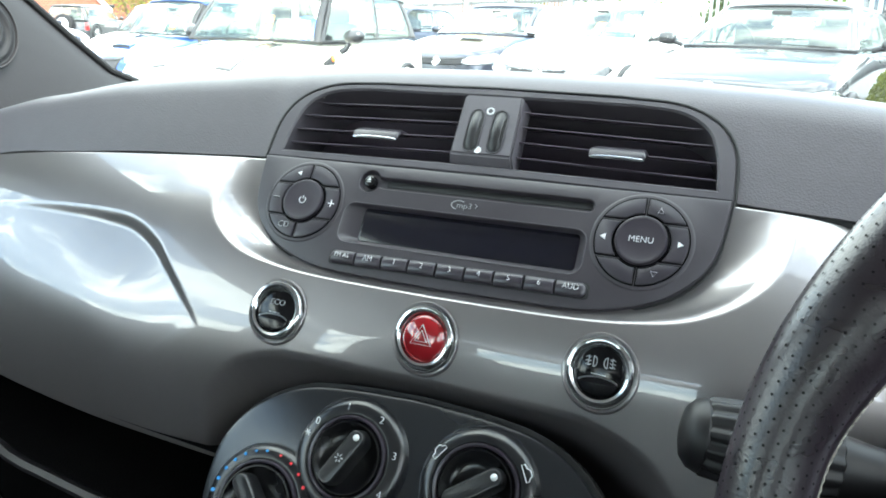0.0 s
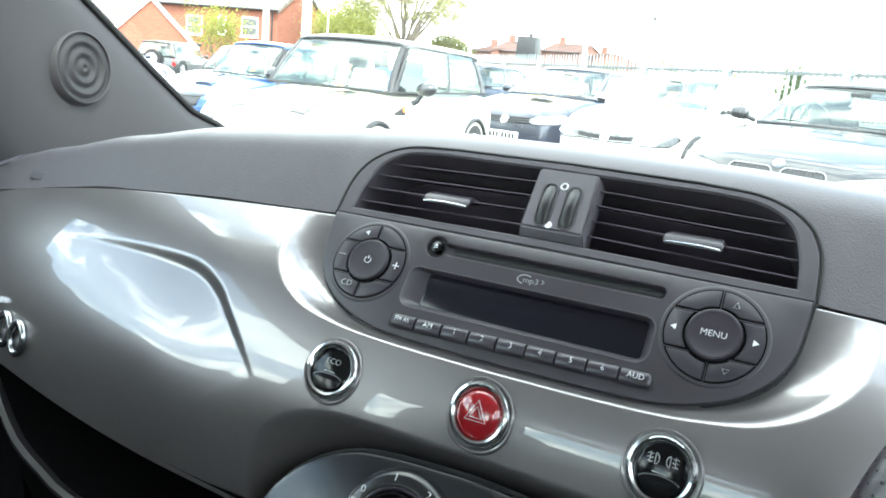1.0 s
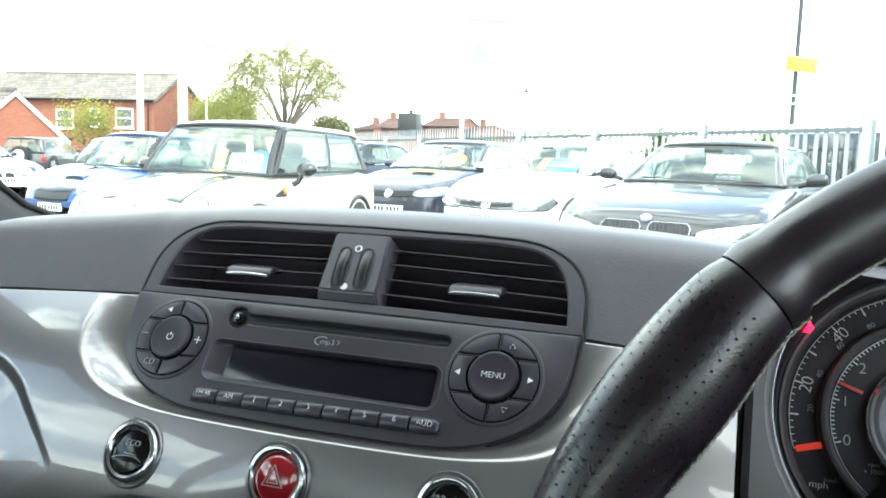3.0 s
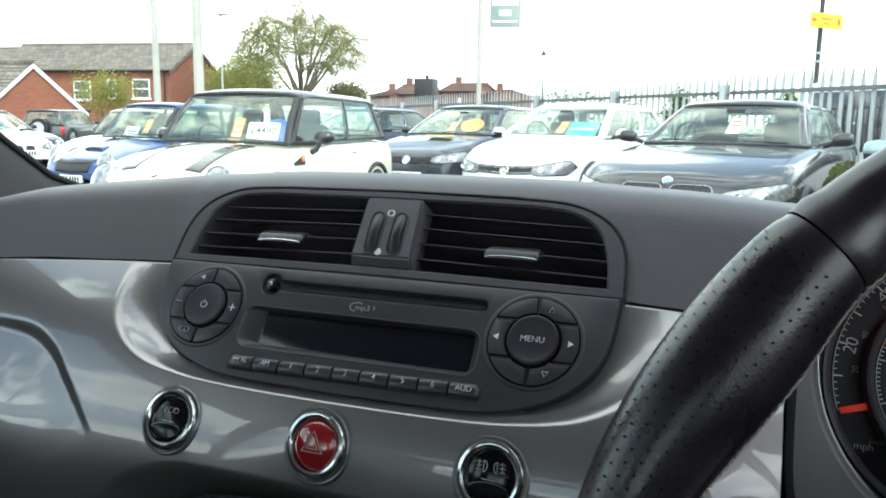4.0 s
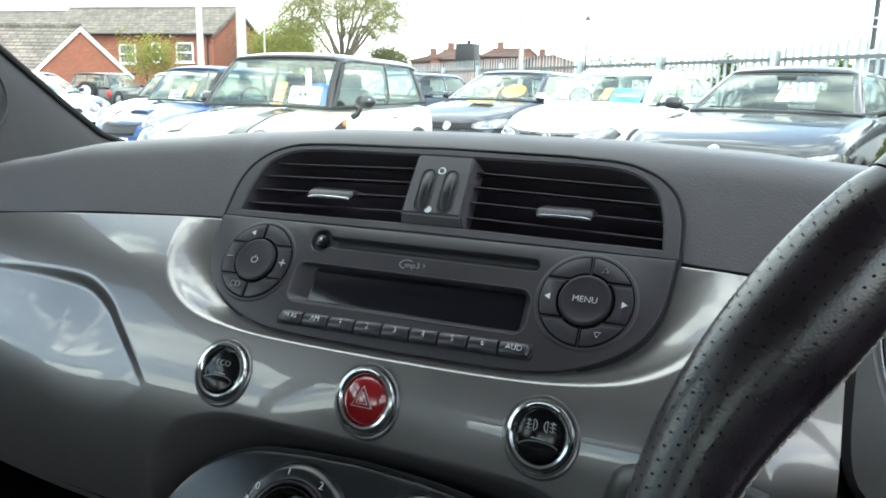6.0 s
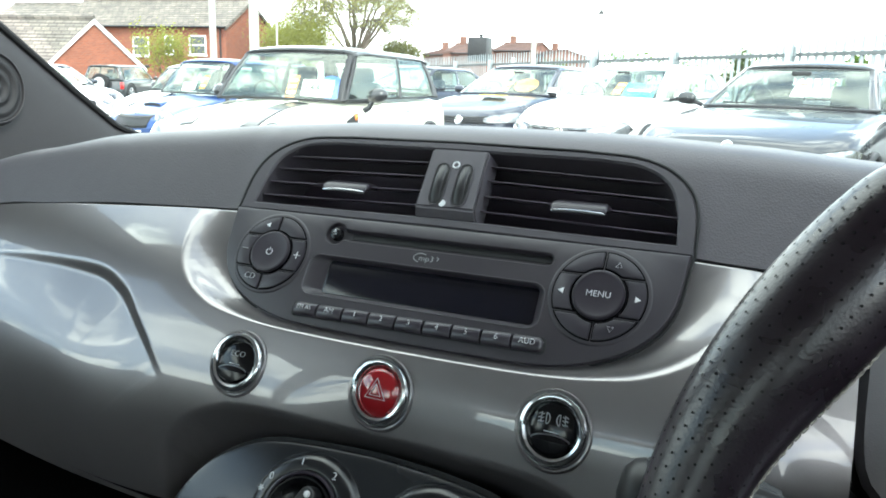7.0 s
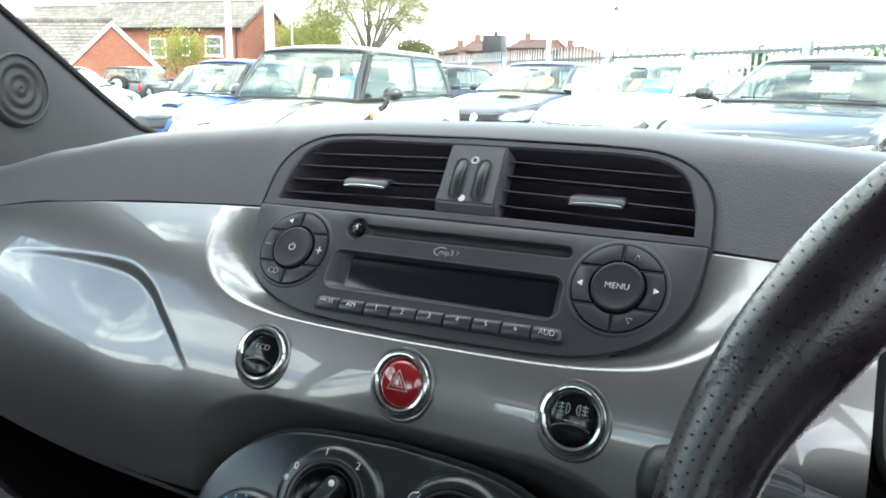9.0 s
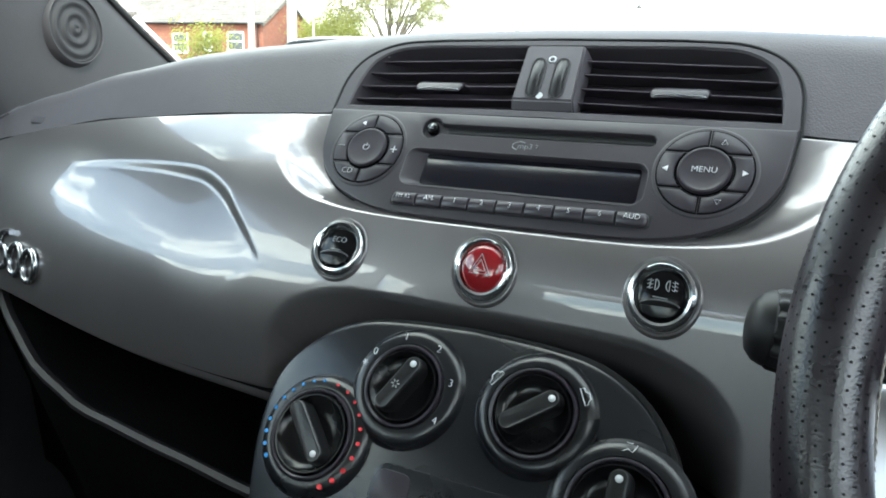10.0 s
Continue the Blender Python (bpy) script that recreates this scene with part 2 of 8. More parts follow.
def offset(pts, d):
    """An outline moved inwards by d (outlines run counter-clockwise)."""
    out, k = [], len(pts)
    for i in range(k):
        a, b, c = Vector(pts[i - 1]), Vector(pts[i]), Vector(pts[(i + 1) % k])
        e1, e2 = (b - a), (c - b)
        if e1.length < 1e-9 or e2.length < 1e-9:
            out.append((b.x, b.y))
            continue
        e1.normalize(), e2.normalize()
        n = Vector((-(e1.y + e2.y), e1.x + e2.x))
        n.normalize()
        cosh = max(0.35, n.dot(Vector((-e1.y, e1.x))))
        out.append((b.x + n.x * d / cosh, b.y + n.y * d / cosh))
    return out


def plate(bm, outline, w0, w1, bevel=0.0008, to=pod, back=False):
    """A flat piece with a rounded front edge."""
    b = min(bevel, abs(w1 - w0) * 0.9)
    rows = [[to(x, v, w0) for x, v in outline], [to(x, v, w1 - b) for x, v in outline],
            [to(x, v, w1 - b * 0.3) for x, v in offset(outline, b * 0.3)], [to(x, v, w1) for x, v in offset(outline, b)]]
    vs = grid(bm, rows, True)
    bm.faces.new(vs[-1])
    if back:
        bm.faces.new(vs[0][::-1])


def frame_plate(bm, outer, inner, w0, w1, deep, bevel=0.001, to=pod):
    """A flat ring between two outlines of as many points, with an inner wall down to deep."""
    rows = [[to(x, v, w0) for x, v in outer], [to(x, v, w1 - bevel) for x, v in outer], [to(x, v, w1) for x, v in offset(outer, bevel)],
            [to(x, v, w1) for x, v in offset(inner, -bevel)], [to(x, v, w1 - bevel) for x, v in inner], [to(x, v, deep) for x, v in inner]]
    grid(bm, rows, True)


def lathe(bm, prof, cx=0.0, cv=0.0, to=pod, seg=40, sq=1.0):
    """A turned piece: (radius, height) pairs round an axis out of the slope."""
    rows = []
    for r, w in prof:
        if r <= 1e-6:
            rows.append(None)
        else:
            rows.append([bm.verts.new(to(cx + r * math.cos(a), cv + r * sq * math.sin(a), w)) for a in (2 * math.pi * i / seg for i in range(seg))])
    for k, (a, b) in enumerate(zip(rows, rows[1:])):
        if a is None or b is None:
            c = bm.verts.new(to(cx, cv, prof[k][1] if a is None else prof[k + 1][1]))
            r = b if a is None else a
            for i in range(seg):
                bm.faces.new((r[i], r[(i + 1) % seg], c))
        else:
            for i in range(seg):
                j = (i + 1) % seg
                bm.faces.new((a[i], a[j], b[j], b[i]))


def rrect(cx, cv, hw, hh, r, n=5):
    pts = []
    for sx, sy, a0 in ((1, 1, 0), (-1, 1, 90), (-1, -1, 180), (1, -1, 270)):
        for i in range(n + 1):
            a = radians(a0 + 90 * i / n)
            pts.append((cx + sx * (hw - r) + r * math.cos(a), cv + sy * (hh - r) + r * math.sin(a)))
    return pts


def smooth_outline(keys, n=96, closed=True):
    """A smooth closed outline through key places, evenly spaced."""
    k = len(keys)
    pts = []
    for i in range(k):
        p = [Vector(keys[(i + j) % k]) for j in (-1, 0, 1, 2)]
        for s in range(12):
            t = s / 12
            pts.append(0.5 * ((2 * p[1]) + (p[2] - p[0]) * t + (2 * p[0] - 5 * p[1] + 4 * p[2] - p[3]) * t * t + (3 * p[1] - p[0] - 3 * p[2] + p[3]) * t ** 3))
    ln = [0.0]
    for a, b in zip(pts, pts[1:] + pts[:1]):
        ln.append(ln[-1] + (b - a).length)
    out, j = [], 0
    for i in range(n):
        s = ln[-1] * i / n
        while ln[j + 1] < s:
            j += 1
        f = (s - ln[j]) / max(1e-9, ln[j + 1] - ln[j])
        q = pts[j].lerp(pts[(j + 1) % len(pts)], f)
        out.append((q.x, q.y))
    return out


def tube(bm, path, r, seg=8, closed=False, ends=True):
    """A round rod along a path; r is a number or a list."""
    path = [Vector(p) for p in path]
    k = len(path)
    rows, ref = [], None
    for i, p in enumerate(path):
        if closed:
            d = path[(i + 1) % k] - path[i - 1]
        else:
            d = path[min(k - 1, i + 1)] - path[max(0, i - 1)]
        d.normalize()
        if ref is None:
            ref = d.orthogonal().normalized()
        ref = (ref - d * ref.dot(d)).normalized()
        s = d.cross(ref)
        rr = r[i] if isinstance(r, (list, tuple)) else r
        rows.append([p + (ref * math.cos(a) + s * math.sin(a)) * rr for a in (2 * math.pi * q / seg for q in range(seg))])
    if closed:
        rows.append(rows[0])
    vs = grid(bm, rows, True)
    if closed:
        bmesh.ops.remove_doubles(bm, verts=vs[0] + vs[-1], dist=1e-6)
    elif ends:
        bm.faces.new(vs[0][::-1])
        bm.faces.new(vs[-1])


def box(bm, c, s, bevel=0.0, m=None):
    r = bmesh.ops.create_cube(bm, size=1.0)
    vs = r["verts"]
    for v in vs:
        v.co = Vector((c[0] + v.co.x * s[0], c[1] + v.co.y * s[1], c[2] + v.co.z * s[2]))
    if bevel:
        es = list({e for v in vs for e in v.link_edges})
        q = bmesh.ops.bevel(bm, geom=es, offset=bevel, segments=2, affect="EDGES", profile=0.5)
        vs = list({v for f in q["faces"] for v in f.verts} | {v for v in vs if v.is_valid})
    if m is not None:
        for v in vs:
            v.co = m @ v.co
    return vs


def words(name, body, size, m, material, parent, thick=0.00025, wide=1.0, align="CENTER", bold=-0.018):
    """Printed characters as a mesh of their own."""
    cu = bpy.data.curves.new(name, "FONT")
    cu.body, cu.size, cu.extrude, cu.align_x, cu.align_y = body, size, thick, align, "CENTER"
    cu.resolution_u = 3
    cu.offset = bold * size
    tmp = bpy.data.objects.new(name, cu)
    me = bpy.data.meshes.new_from_object(tmp)
    bpy.data.objects.remove(tmp)
    me.transform(m @ Matrix.Diagonal((wide, 1, 1, 1)))
    bm = bmesh.new()
    bm.from_mesh(me)
    bpy.data.meshes.remove(me)
    return part(name, bm, material, parent, smooth=False)


def on_pod(x, v, w, turn=0):
    return POD @ pose(x, v, w, 0, 0, turn)


def lerp_keys(keys, x):
    if x <= keys[0][0]:
        return keys[0][1]
    for (a, p), (b, q) in zip(keys, keys[1:]):
        if x <= b:
            f = (x - a) / (b - a)
            f = f * f * (3 - 2 * f) * 0.35 + f * 0.65
            return p + (q - p) * f
    return keys[-1][1]


def steps(a, b, n):
    return [a + (b - a) * i / n for i in range(n + 1)]


def sstep(a, b, x):
    t = max(0.0, min(1.0, (x - a) / (b - a)))
    return t * t * (3 - 2 * t)


def open_curve(keys, n):
    """n places evenly along a smooth curve through key places."""
    ks = [Vector(k) for k in keys]
    ks = [2 * ks[0] - ks[1]] + ks + [2 * ks[-1] - ks[-2]]
    pts = []
    for i in range(1, len(ks) - 2):
        p = ks[i - 1:i + 3]
        for s in range(10):
            t = s / 10
            pts.append(0.5 * ((2 * p[1]) + (p[2] - p[0]) * t + (2 * p[0] - 5 * p[1] + 4 * p[2] - p[3]) * t * t + (3 * p[1] - p[0] - 3 * p[2] + p[3]) * t ** 3))
    pts.append(ks[-2])
    ln = [0.0]
    for a, b in zip(pts, pts[1:]):
        ln.append(ln[-1] + (b - a).length)
    out, j = [], 0
    for i in range(n):
        s = ln[-1] * i / (n - 1)
        while j < len(pts) - 2 and ln[j + 1] < s:
            j += 1
        f = (s - ln[j]) / max(1e-9, ln[j + 1] - ln[j])
        out.append(pts[j].lerp(pts[j + 1], min(1, f)))
    return out


def mirrored(half, top=8):
    """A closed outline from its left half, listed from the top down to the middle of the bottom."""
    left = [tuple(p) for p in half]
    right = [(-x, v) for x, v in left[::-1][1:]]
    if abs(left[0][0]) < 1e-6:
        return left + right[:-1]
    pts = left + right
    x0, v0 = left[0]
    return pts + [(-x0 + 2 * x0 * (i + 1) / (top + 1), v0) for i in range(top)]


def shifted(pts, dx, wider=0.0):
    """An outline moved along, with its right half drawn out a little."""
    return [(x + dx + wider * sstep(0.0, 0.12, x), v) for x, v in pts]


RADIO = mirrored(open_curve([(-0.1497, 0.021), (-0.1472, -0.0045), (-0.1430, -0.018), (-0.1348, -0.0295), (-0.1208, -0.0402), (-0.0985, -0.0488), (-0.07, -0.0526), (0, -0.0537)], 30), 12)
# the lip round the dish in which the radio sits
RIDGE = mirrored(open_curve([(-0.1880, 0.035), (-0.1800, -0.003), (-0.1735, -0.0205), (-0.1635, -0.0330), (-0.1500, -0.0432), (-0.1325, -0.0510), (-0.108, -0.0560), (-0.0855, -0.0583), (-0.044, -0.0598), (0, -0.0604)], 40), 12)
VENT_OUT = shifted(mirrored([(0, 0.0845)] + [tuple(p) for p in open_curve([(-0.08, 0.0833), (-0.114, 0.0805), (-0.1365, 0.0700), (-0.1480, 0.0520), (-0.1508, 0.0228)], 22)] + [(0, 0.0240)], 0), -0.0032, 0.0028)
VENT_IN = shifted(mirrored([(0, 0.0788)] + [tuple(p) for p in open_curve([(-0.090, 0.0782), (-0.1145, 0.0752), (-0.1310, 0.0650), (-0.1380, 0.0470), (-0.1402, 0.0290)], 22)] + [(0, 0.0305)], 0), -0.0028, 0.0028)
CLIMATE = mirrored(open_curve([(0.0, -0.1172), (-0.045, -0.1196), (-0.075, -0.1250), (-0.1005, -0.1402), (-0.1165, -0.1628), (-0.1195, -0.187), (-0.1155, -0.215), (-0.103, -0.25), (-0.075, -0.285), (0, -0.295)], 44), 0)
# the arched lip over the climate panel
ARCH = shifted(mirrored(open_curve([(0.0, -0.1080), (-0.045, -0.1082), (-0.088, -0.1090), (-0.111, -0.1138), (-0.1288, -0.1220), (-0.1415, -0.1350), (-0.1468, -0.150), (-0.1468, -0.178), (-0.142, -0.215), (-0.125, -0.26), (-0.088, -0.295), (0, -0.305)], 48), 0), -0.002)


def outline_dist(pts):
    """The distance of places to an outline, less than nothing inside."""
    arr = np.array(pts)
    a, b = arr, np.roll(arr, -1, 0)

    def dist(x, v):
        x, v = np.asarray(x, float), np.asarray(v, float)
        q, odd = np.full(x.shape, 9.0), np.zeros(x.shape, bool)
        for (ax, av), (bx, bv) in zip(a, b):
            ux, uv = bx - ax, bv - av
            t = np.clip(((x - ax) * ux + (v - av) * uv) / max(ux * ux + uv * uv, 1e-12), 0, 1)
            q = np.minimum(q, np.hypot(x - ax - ux * t, v - av - uv * t))
            if av != bv:
                odd ^= ((av > v) != (bv > v)) & (x < ux * (v - av) / uv + ax)
        return np.where(odd, -q, q)
    return dist


d_radio, d_ridge, d_climate, d_arch = (outline_dist(o) for o in (RADIO, RIDGE, CLIMATE, ARCH))


def step_np(a, b, x):
    t = np.clip((x - a) / (b - a), 0, 1)
    return t * t * (3 - 2 * t)


def keys_np(keys, x):
    """A smooth curve through key values."""
    xs_, ys_ = (np.array(c, float) for c in zip(*keys))
    m = np.gradient(ys_, xs_)
    x = np.clip(x, xs_[0], xs_[-1])
    i = np.clip(np.searchsorted(xs_, x) - 1, 0, len(xs_) - 2)
    h = xs_[i + 1] - xs_[i]
    t = (x - xs_[i]) / h
    return ys_[i] * (1 + 2 * t) * (1 - t) ** 2 + m[i] * h * t * (1 - t) ** 2 + ys_[i + 1] * t * t * (3 - 2 * t) + m[i + 1] * h * t * t * (t - 1)


# ---- the painted fascia ----
BASE_W = [(0.0, 0.0078), (0.25, 0.0072), (0.38, -0.002), (0.53, -0.026), (0.62, -0.050), (0.7, -0.08)]
TOP_V = [(0.0, 0.0225), (0.155, 0.0222), (0.25, 0.0168), (0.377, 0.0090), (0.45, 0.002), (0.53, -0.0075), (0.62, -0.022)]
LOW_V = [(0.0, -0.185), (0.13, -0.180), (0.18, -0.1775), (0.25, -0.1738), (0.30, -0.1690), (0.365, -0.1600), (0.41, -0.1525), (0.52, -0.136), (0.62, -0.118)]
HANDLE = np.array([tuple(p) for p in open_curve([(-0.385, -0.0400), (-0.345, -0.0368), (-0.305, -0.0350), (-0.262, -0.0352), (-0.2330, -0.0385), (-0.2070, -0.0505), (-0.1890, -0.0660), (-0.1725, -0.0815), (-0.1600, -0.0945), (-0.154, -0.102)], 80)])
HAMP = [(0.0, 0.0), (0.12, 0.25), (0.35, 0.65), (0.55, 1.0), (0.72, 0.95), (0.86, 0.55), (0.95, 0.2), (1.0, 0.0)]


def fascia_base(x, v):
    ax = np.abs(x)
    left = step_np(-0.10, -0.20, x)
    u = np.maximum(0.0, -0.06 - v)
    steep = np.where(u < 0.038, 6.0 * u * u, 0.008664 + 0.456 * (u - 0.038)) - 2.5 * u * u
    low = (3.0 - 1.2 * left) * np.maximum(0.0, -0.088 - v) ** 2
    k = step_np(-0.07, 0.01, x)
    return keys_np(BASE_W, ax) + 0.0040 * np.exp(-((x / 0.07) ** 2)) - 2.5 * (v + 0.06) ** 2 - low * (1 - k) - steep * k - 3.2 * np.maximum(0.0, x - 0.165) ** 2


def fascia_w(x, v):
    x, v = np.asarray(x, float), np.asarray(v, float)
    w = fascia_base(x, v)
    # the dish round the radio: it rises from the radio's edge and ends at a crisp lip
    dr, dl = d_radio(x, v), d_ridge(x, v)
    gap = np.maximum(1e-5, dr - dl)
    k = np.clip(dr / gap, 0, 1)
    side = step_np(0.085, 0.165, np.abs(x))
    edge = -0.0022 - 0.0058 * side
    rise = np.maximum(0.0, w - edge)
    pw = 1.75
    inside = (dl < 0)
    dish = np.where(inside, w - rise * (1 - k ** pw), w)
    r = 0.0016 + 0.0022 * side
    corner = np.clip(1 - np.abs(dl) / r, 0, 1) ** 2 * pw * rise / gap * r / 4
    w = dish - np.where(np.abs(dl) < r, np.minimum(corner, 0.002), 0)
    w = w - 0.03 * step_np(0.0005, 0.004, -dr)
    # the hollow between the arched lip and the climate panel
    da, dc = d_arch(x, v), d_climate(x, v)
    gap = np.maximum(1e-5, dc - da)
    k = np.where(da < 0, np.where(dc > 0, -da / gap, 1.0), 0.0)
    r = 0.0024
    drop = 0.040
    corner = np.clip(1 - np.abs(da) / r, 0, 1) ** 2 * drop * 0.9 / gap * r / 4
    w = w - drop * k ** 1.1 - np.where(np.abs(da) < r, np.minimum(corner, 0.004), 0)
    # the hand hollow of the glovebox lid: a lip, a wall that faces down, and a floor that comes up again
    q = np.full(x.shape, 9.0)
    sd, amp = np.zeros(x.shape), np.zeros(x.shape)
    near = np.array([lerp_keys(HAMP, i / (len(HANDLE) - 1)) for i in range(len(HANDLE))])
    for i in range(len(HANDLE) - 1):
        (ax, av), (bx, bv) = HANDLE[i], HANDLE[i + 1]
        ux, uv = bx - ax, bv - av
        ln = math.hypot(ux, uv)
        t = np.clip(((x - ax) * ux + (v - av) * uv) / (ln * ln), 0, 1)
        d = np.hypot(x - ax - ux * t, v - av - uv * t)
        m = d < q
        q = np.where(m, d, q)
        sd = np.where(m, np.sign((x - ax) * -uv + (v - av) * ux) * d, sd)
        amp = np.where(m, near[i] + (near[i + 1] - near[i]) * t, amp)
    wall = 0.004 + 0.0065 * amp
    lip = np.clip(-sd, 0, None)
    w = w - 0.0056 * amp * step_np(-0.15, 1.0, -sd / wall) * (1 - step_np(0.010, 0.080, lip))
    return w


dashboard = thing("dashboard", (0, 0.1, 0.9), "dark grey grained car dashboard with a glossy grey painted fascia", "dashboard")
NX, NV = 900, 250
xs = np.linspace(-0.62, 0.233, NX + 1)
top_v, low_v = keys_np(TOP_V, np.abs(xs)), keys_np(LOW_V, np.abs(xs))
sv = np.linspace(0, 1, NV + 1)[:, None]
gx, gv = np.broadcast_to(xs, (NV + 1, NX + 1)), top_v + (low_v - top_v) * sv
gw = fascia_w(gx, gv)
gw[0] -= 0.006
gw[1] -= 0.0012
gw[NV] -= 0.012
xyz = np.stack([P0.x + gx, P0.y + UP.y * gv + OUT.y * gw, P0.z + UP.z * gv + OUT.z * gw], -1).reshape(-1, 3) - np.array((0, 0.1, 0.9))
ii = (np.arange(NV)[:, None] * (NX + 1) + np.arange(NX)).reshape(-1, 1)
me = bpy.data.meshes.new("fascia_panel")
me.from_pydata(xyz.tolist(), [], (ii + np.array((0, NX + 1, NX + 2, 1))).tolist())
me.shade_smooth()
me.materials.append(M["fascia"])
fascia = new("fascia_panel", me)
fascia.parent = dashboard
WORLD[fascia] = WORLD[dashboard]
fascia["label"] = "glossy metallic grey painted fascia panel"

# ---- the grained upper dash ----
CREST = [(-0.68, 0.945), (-0.6, 0.960), (-0.5, 0.989), (-0.4, 1.0110), (-0.31, 1.0275), (-0.25, 1.0335), (-0.17, 1.0405), (-0.1, 1.0445), (0.0, 1.0458), (0.1, 1.0450), (0.17, 1.0418), (0.25, 1.0360), (0.31, 1.0295), (0.4, 1.0120), (0.5, 0.989), (0.68, 0.945)]


def upper_profile(x):
    ax = abs(x)
    v = lerp_keys(TOP_V, ax) + 0.0012
    w = lerp_keys(BASE_W, ax) - 2.5 * (v + 0.06) ** 2 - 3.4 * max(0.0, -0.092 - v) ** 2
    if ax < 0.165:
        w = w + (-0.0085 - w) * (1 - sstep(0.149, 0.165, ax))
    e = pod(x, v, w)
    zc = lerp_keys(CREST, x)
    dz = zc - e.z
    pts = [e + Vector((0, 0.012, -0.006)), e]
    s = e + Vector((0, 0.70 * dz * 0.78, dz * 0.78))
    for i in range(1, 9):
        pts.append(e.lerp(s, i / 8))
    c = Vector((x, s.y + 0.058, zc))
    c1, c2 = s + Vector((0, 0.574, 0.819)) * (0.33 * dz), c - Vector((0, 0.03, 0))
    for i in range(1, 11):
        t = i / 10
        pts.append(s * (1 - t) ** 3 + c1 * 3 * t * (1 - t) ** 2 + c2 * 3 * t * t * (1 - t) + c * t ** 3)
    deep = 0.60 - 0.22 * sstep(0.3, 0.68, ax)
    fall = 0.052 - 0.020 * sstep(-0.3, -0.05, x) + 0.014 * sstep(0.1, 0.3, x)
    for i in range(1, 7):
        t = i / 6
        pts.append(Vector((x, c.y + (deep - c.y) * t, zc - fall * t - 0.02 * t * t)))
    return pts


bm = bmesh.new()
in_vent = outline_dist(VENT_IN)
ux = [-0.68 + 1.36 * i / 272 for i in range(273)]
vs = grid(bm, [upper_profile(x) for x in ux])
inv = POD.inverted()
gone = []
for f in bm.faces:
    q = inv @ f.calc_center_median()
    if abs(q.z) < 0.03 and in_vent(q.x, q.y) < 0.003:
        gone.append(f)
    c = f.calc_center_median()
    if 0.236 < c.x < 0.457 and c.y < 0.20 and c.z < 1.028:
        gone.append(f)
bmesh.ops.delete(bm, geom=list(set(gone)), context="FACES")
part("upper_panel", bm, M["dash"], dashboard, "dark grey grained soft plastic", angle=50)

# dark shadow gap under the upper panel's edge
bm = bmesh.new()
seam = []
for x in ux:
    if x < 0.233:
        v = lerp_keys(TOP_V, abs(x)) + 0.0002
        w = lerp_keys(BASE_W, abs(x)) - 2.5 * (v + 0.06) ** 2 - 0.004
        seam.append(pod(x, v, w))
tube(bm, seam, 0.0022, 6)
part("panel_seam", bm, M["gap"], dashboard)

# small ribbed outlet and a mark near the door end of the top
for cx, hw, n in ((-0.572, 0.016, 9),):
    bm = bmesh.new()
    for i in range(n):
        x = cx - hw + 2 * hw * i / (n - 1)
        p = upper_profile(x)
        a, b = p[9], p[15]
        tube(bm, [a + Vector((0, 0, 0.0015)), a.lerp(b, 0.5) + Vector((0, -0.001, 0.004)), b + Vector((0, 0, 0.002))], 0.0012, 6)
    part("outlet_ribs", bm, M["vent"], dashboard)
bm = bmesh.new()
p = upper_profile(-0.49)
c = p[4]
plate(bm, rrect(0, 0, 0.013, 0.0035, 0.002), -0.001, 0.0007, 0.0004, to=lambda x, v, w: c + Vector((x, 0, 0)) + UP * v + OUT * w)
part("airbag_mark", bm, M["vent"], dashboard)

# round side vent at the door end
bm = bmesh.new()
SV = pod(-0.545, -0.072, lerp_keys(BASE_W, 0.545) + 0.002)


def side_to(x, v, w):
    return SV + Vector((x, 0.25 * x * -1, 0)) + UP * v + OUT * w


lathe(bm, [(0.050, -0.01), (0.050, 0.002), (0.048, 0.005), (0.044, 0.005), (0.041, 0.001), (0.040, -0.02), (0.0, -0.02)], to=side_to, seg=48)
side_vent = thing("side_air_vent", tuple(SV), "round black plastic air vent at the passenger end", "air vent")
part("ring", bm, M["vent"], side_vent)
for i in range(6):
    bm = bmesh.new()
    v = -0.03 + 0.012 * i
    h = math.sqrt(max(1e-6, 0.04 ** 2 - v * v))
    plate(bm, rrect(0, v, h, 0.0022, 0.001, 2), -0.016, -0.002, 0.0006, to=side_to)
    part("slat", bm, M["slat"], side_vent)

# chrome badge rings on the fascia (plain shapes)
badge = thing("fascia_badge", (-0.41, 0.0, 0.86), "chrome badge of three plain rings on the fascia", "badge")


def on_fascia(x, v, w=0.0):
    return pod(x, v, float(fascia_w(x, v)) + w)


for k, cx in enumerate((-0.4330, -0.4135, -0.3935)):
    bm = bmesh.new()
    cv = -0.1215 - 0.0035 * k
    if k == 0:
        path = [(0.008, 0.017), (-0.005, 0.0155), (-0.0065, 0.004), (0.001, 0.0055), (0.0065, 0.0005), (0.006, -0.007), (0.0, -0.0105), (-0.0075, -0.008)]
        path = [tuple(p) for p in open_curve(path, 26)]
        tube(bm, [on_fascia(cx + a, cv + b, 0.0022) for a, b in path], 0.0027, 10)
    else:
        path = [(0.0088 * math.cos(t), 0.0112 * math.sin(t)) for t in (2 * math.pi * i / 32 for i in range(32))]
        tube(bm, [on_fascia(cx + a, cv + b, 0.0022) for a, b in path], 0.0029, 10, closed=True)
    part("chrome_ring", bm, M["badge"], badge)

